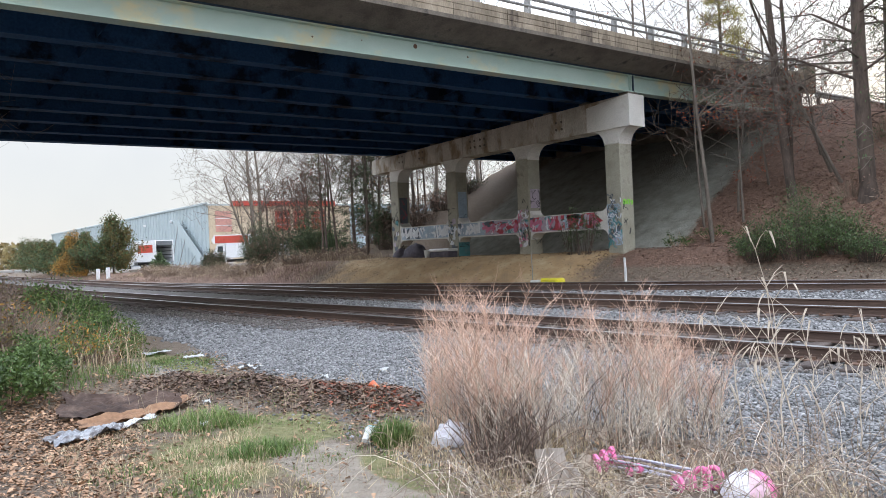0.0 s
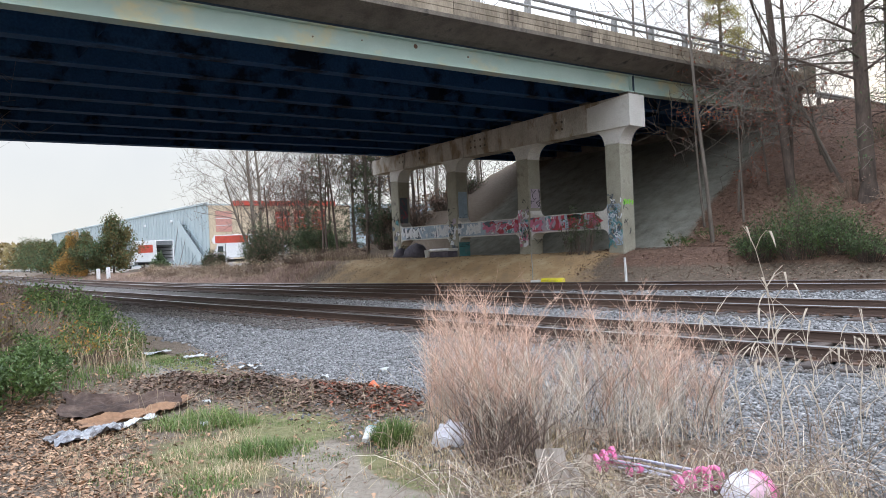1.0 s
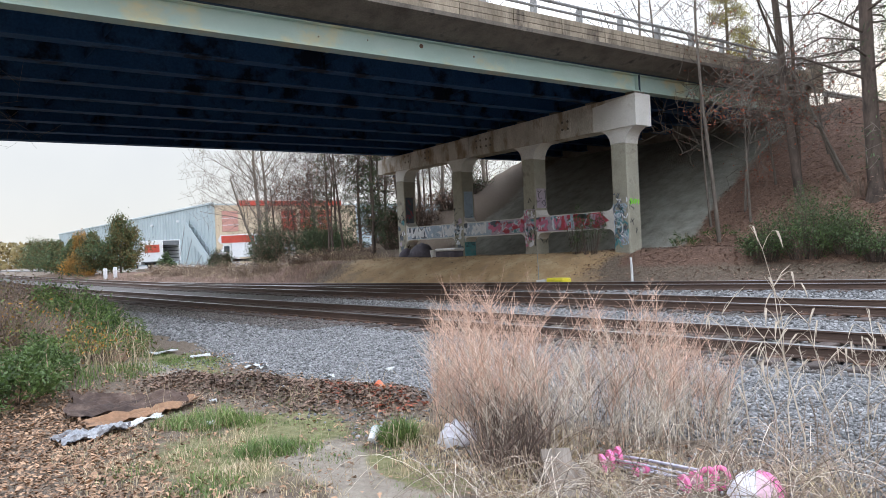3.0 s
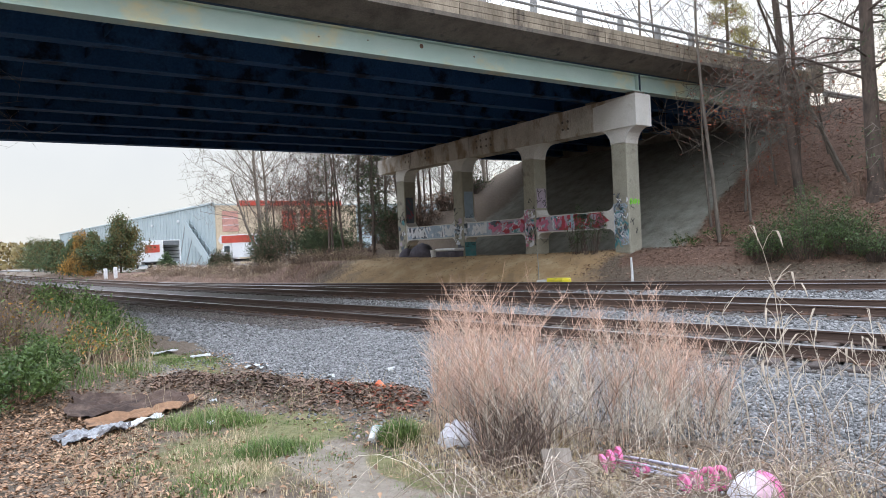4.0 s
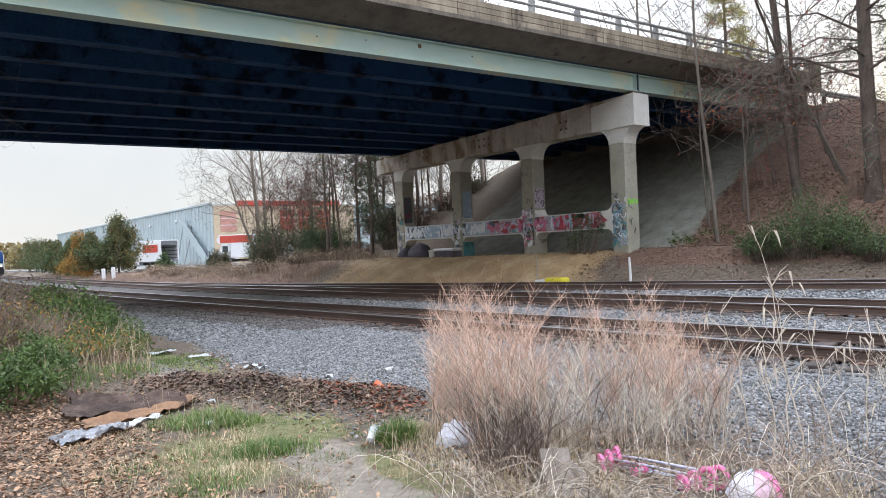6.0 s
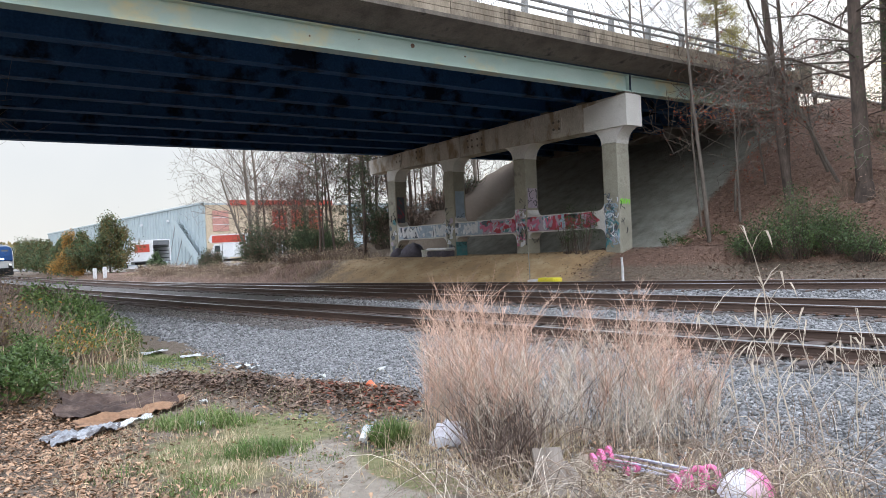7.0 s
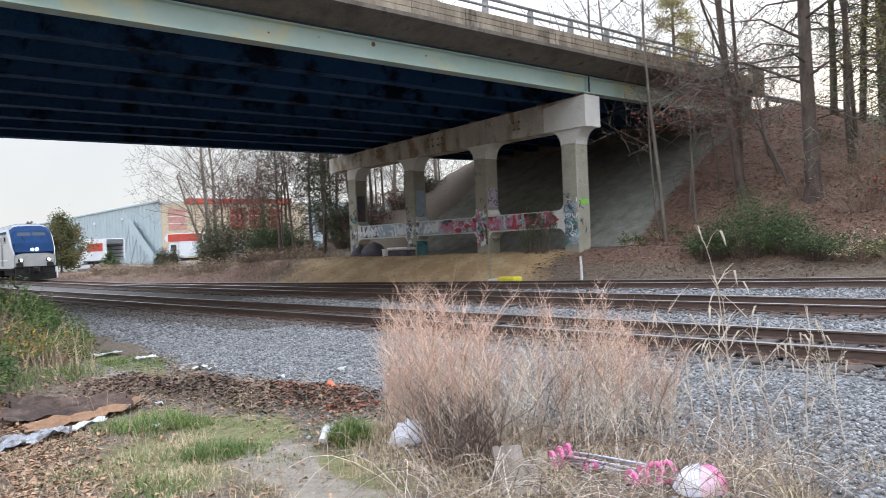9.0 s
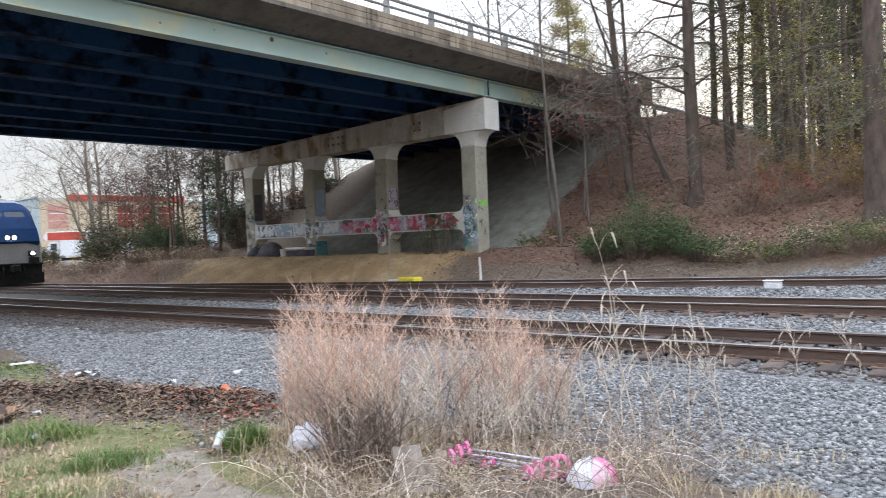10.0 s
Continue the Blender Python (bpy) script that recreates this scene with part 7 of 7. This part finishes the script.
def make_train():
    """The locomotive, its nose at the origin, running towards -y, rail head at z 0."""
    tr = thing("locomotive", (13.2, 300, RAIL_TOP), "silver and dark blue diesel passenger locomotive with burning headlights", "locomotive")

    def section(y, half, zb, zt, shoulder, tuck):
        """One ring of the body shell."""
        r = []
        for s in (1, -1):
            seq = [(half, zb), (half, zt - shoulder), (half - 0.35 * tuck, zt - 0.45 * shoulder), (half - tuck, zt - 0.08), (half - tuck - 0.35, zt)]
            r += [(s * a, y, z) for a, z in (seq if s == 1 else seq[::-1])]
        return r

    body = Mesh()
    rings = [section(0.34, 1.28, 1.05, 2.05, 0.3, 0.15), section(0.26, 1.36, 1.02, 2.2, 0.3, 0.15), section(0.62, 1.45, 1.0, 2.75, 0.4, 0.2), section(1.35, 1.50, 0.98, 3.75, 0.6, 0.35), section(1.75, 1.52, 0.98, 4.12, 0.7, 0.42), section(2.3, 1.53, 0.98, 4.28, 0.75, 0.45), section(20.6, 1.53, 0.98, 4.28, 0.75, 0.45)]
    body.rings(rings)
    n_ring = len(rings[0])
    for k in range(len(rings) - 1):
        for j in range(2, 7):
            body.mi[k * n_ring + j] = 1 if k < 4 else 2
    body = part("body", body, [M["train_silver"], M["train_blue"], M["train_grey"]], tr, "silver body shell with a dark roof")

    def slab(name, quad, thick, m, label=""):
        """A panel on the nose from four corners, pushed out along its normal."""
        a, b, c, d = [Vector(p) for p in quad]
        n = (b - a).cross(d - a).normalized()
        if n.y > 0:
            n = -n
        me = Mesh().rings([[a - n * 0.02, b - n * 0.02, c - n * 0.02, d - n * 0.02], [p + n * thick for p in (a, b, c, d)]])
        return part(name, me, m, body if name != "nose_panel" else tr, label)

    # blue upper nose, two windscreens, pale emblem
    slab("nose_panel", [(-1.30, 0.27, 2.14), (1.30, 0.27, 2.14), (1.22, 0.60, 2.78), (-1.22, 0.60, 2.78)], 0.035, M["train_blue"], "dark blue lower nose band")
    slab("nose_panel", [(-1.31, 0.575, 2.72), (1.31, 0.575, 2.72), (1.10, 1.34, 3.72), (-1.10, 1.34, 3.72)], 0.045, M["train_blue"], "dark blue cab front")
    slab("nose_panel", [(-1.12, 1.32, 3.70), (1.12, 1.32, 3.70), (0.80, 1.75, 4.10), (-0.80, 1.75, 4.10)], 0.04, M["train_blue"], "dark blue roof edge")
    for s in (-1, 1):
        slab("windscreen", [(s * 0.06, 0.86, 3.06), (s * 1.04, 0.86, 3.06), (s * 0.90, 1.25, 3.60), (s * 0.06, 1.25, 3.60)], 0.055, M["train_glass"], "dark windscreen")
        slab("wiper", [(s * 0.5, 0.80, 3.0), (s * 0.53, 0.80, 3.0), (s * 0.7, 1.0, 3.3), (s * 0.68, 1.0, 3.3)], 0.075, M["train_black"])
        slab("emblem", [(s * 0.02, 0.66, 2.74), (s * 0.40, 0.66, 2.76), (s * 0.30, 0.72, 2.86), (s * 0.02, 0.74, 2.86)], 0.06, M["train_white"], "pale winged emblem")
        part("headlight", Mesh().tube([(s * 0.15, 0.22, 2.34), (s * 0.15, 0.32, 2.34)], 0.095, 14), M["head_lamp"], tr, "burning headlight")
        part("headlight_ring", Mesh().tube([(s * 0.15, 0.25, 2.34), (s * 0.15, 0.40, 2.34)], 0.125, 14), M["train_black"], tr)
        dl = part("ditch_light", Mesh().box(s * 0.92 - 0.16, 0.16, 1.42, s * 0.92 + 0.16, 0.36, 1.68, 0.03), M["train_black"], tr, "ditch light housing")
        part("lens", Mesh().tube([(s * 0.92, 0.13, 1.56), (s * 0.92, 0.2, 1.56)], 0.085, 12), M["head_lamp"], dl, "burning lens")
        part("step_well", Mesh().box(s * 1.0 - 0.22, 0.17, 1.06, s * 1.0 + 0.22, 0.4, 1.36, 0.02), M["train_black"], tr)
        # side details
        part("side_window", Mesh().box(s * 1.525 - 0.02, 2.2, 2.85, s * 1.525 + 0.02, 3.2, 3.5, 0.008), M["train_glass"], tr, "cab side window")
        part("cab_door", Mesh().box(s * 1.525 - 0.025, 3.5, 1.15, s * 1.525 + 0.025, 4.2, 3.35, 0.008), M["train_grey"], tr)
        part("blue_band", Mesh().box(s * 1.53 - 0.02, 1.9, 3.55, s * 1.53 + 0.012, 20.5, 3.72), M["train_blue"], tr)
        part("stripe", Mesh().box(s * 1.53 - 0.02, 1.9, 1.55, s * 1.53 + 0.014, 20.5, 1.63), M["train_white"], tr)
        part("grab_rail", Mesh().tube([(s * 1.56, 3.38, 1.2), (s * 1.6, 3.38, 1.3), (s * 1.6, 3.38, 2.6), (s * 1.56, 3.38, 2.7)], 0.018, 6), M["train_grey"], tr)
        part("mirror", Mesh().box(s * 1.62 - 0.03, 2.0, 3.0, s * 1.62 + 0.03, 2.12, 3.3, 0.01), M["train_black"], tr)
        part("fuel_tank", Mesh().box(s * 0.8 - 0.6, 8.3, 0.25, s * 0.8 + 0.6, 12.7, 1.05, 0.1), M["train_black"], tr)
        part("air_hose", Mesh().tube([(s * 0.45, 0.1, 0.95), (s * 0.45, -0.05, 0.8), (s * 0.47, -0.05, 0.5), (s * 0.42, 0.02, 0.42)], 0.03, 6), M["train_black"], tr)
    # pilot, coupler, lower front
    part("pilot", Mesh().prism([(0.10, 0.16), (0.32, 0.12), (0.62, 0.16), (0.62, 1.04), (0.12, 1.04)], 0, -1.30, 1.30), M["train_black"], tr, "black snow plough pilot")
    for s in (-1, 1):
        part("plough_wing", Mesh().prism([(0.0, 0.05), (1.35, 0.10), (1.35, 0.62), (0.0, 0.55)], 1, 0.02, 0.1) if s == 1 else Mesh().prism([(-1.35, 0.10), (0.0, 0.05), (0.0, 0.55), (-1.35, 0.62)], 1, 0.02, 0.1), M["train_black"], tr)
    part("coupler", Mesh().box(-0.16, -0.5, 0.70, 0.16, 0.2, 1.0, 0.05).box(-0.24, -0.62, 0.66, 0.1, -0.36, 1.04, 0.06), M["train_black"], tr, "steel knuckle coupler")
    part("anticlimber", Mesh().box(-1.36, 0.05, 1.0, 1.36, 0.35, 1.09, 0.02), M["train_black"], tr)
    part("roof", Mesh().box(-0.75, 2.6, 4.2, 0.75, 20.3, 4.36, 0.06), M["train_grey"], tr)
    part("horn", Mesh().tube([(0.3, 2.7, 4.46), (0.3, 2.35, 4.46)], [0.03, 0.09], 8).tube([(0.05, 2.7, 4.46), (0.05, 2.45, 4.46)], [0.03, 0.08], 8).box(0.0, 2.65, 4.3, 0.35, 2.75, 4.44), M["train_grey"], tr)
    part("underframe", Mesh().box(-1.42, 0.6, 0.80, 1.42, 20.5, 1.0, 0.03), M["train_black"], tr)
    for y in (3.6, 17.0):
        bogie = part("bogie", Mesh().box(-1.18, y - 1.9, 0.42, -1.0, y + 1.9, 0.85, 0.05).box(1.0, y - 1.9, 0.42, 1.18, y + 1.9, 0.85, 0.05).box(-1.1, y - 0.3, 0.5, 1.1, y + 0.3, 0.85, 0.04), M["train_black"], tr, "black two-axle bogie")
        for dy in (-1.4, 1.4):
            for s in (-1, 1):
                wh = Mesh().tube([(s * 0.68, 0, 0), (s * 0.715, 0, 0), (s * 0.72, 0, 0), (s * 0.82, 0, 0)], [0.535, 0.535, 0.508, 0.508], 24)
                w = part("wheel", wh, M["rust_plate"], tr, "steel wheel")
                w.location = (0, y + dy, 0.508)
                WHEELS.append(w)
    return tr


WHEELS = []
train = make_train()
TRAIN_Y = [(0.0, 300.0), (2.5, 234.0), (5.0, 168.5), (6.5, 129.0), (7.0, 115.8), (7.5, 102.0), (8.0, 87.4), (8.5, 73.3), (9.0, 60.3), (9.5, 48.8), (10.0, 38.4)]


def on_track(y):
    ahead = math.degrees(math.atan2(float(line_2(y + 8) - line_2(y + 1)), 7.0))
    return pose(float(line_2(y + 2)), y, RAIL_TOP, 0, 0, -ahead)


def motions():
    walk(train, [(t, on_track(y)) for t, y in TRAIN_Y])
    # wheels: turned in steps of less than a quarter
    for w in WHEELS:
        base = w.location.copy()
        rows, a = [], 0.0
        for k in range(101):
            rows.append((k / 10, pose(*base, a, 0, 0)))
            a += 70.0
        walk(w, rows)


motions()
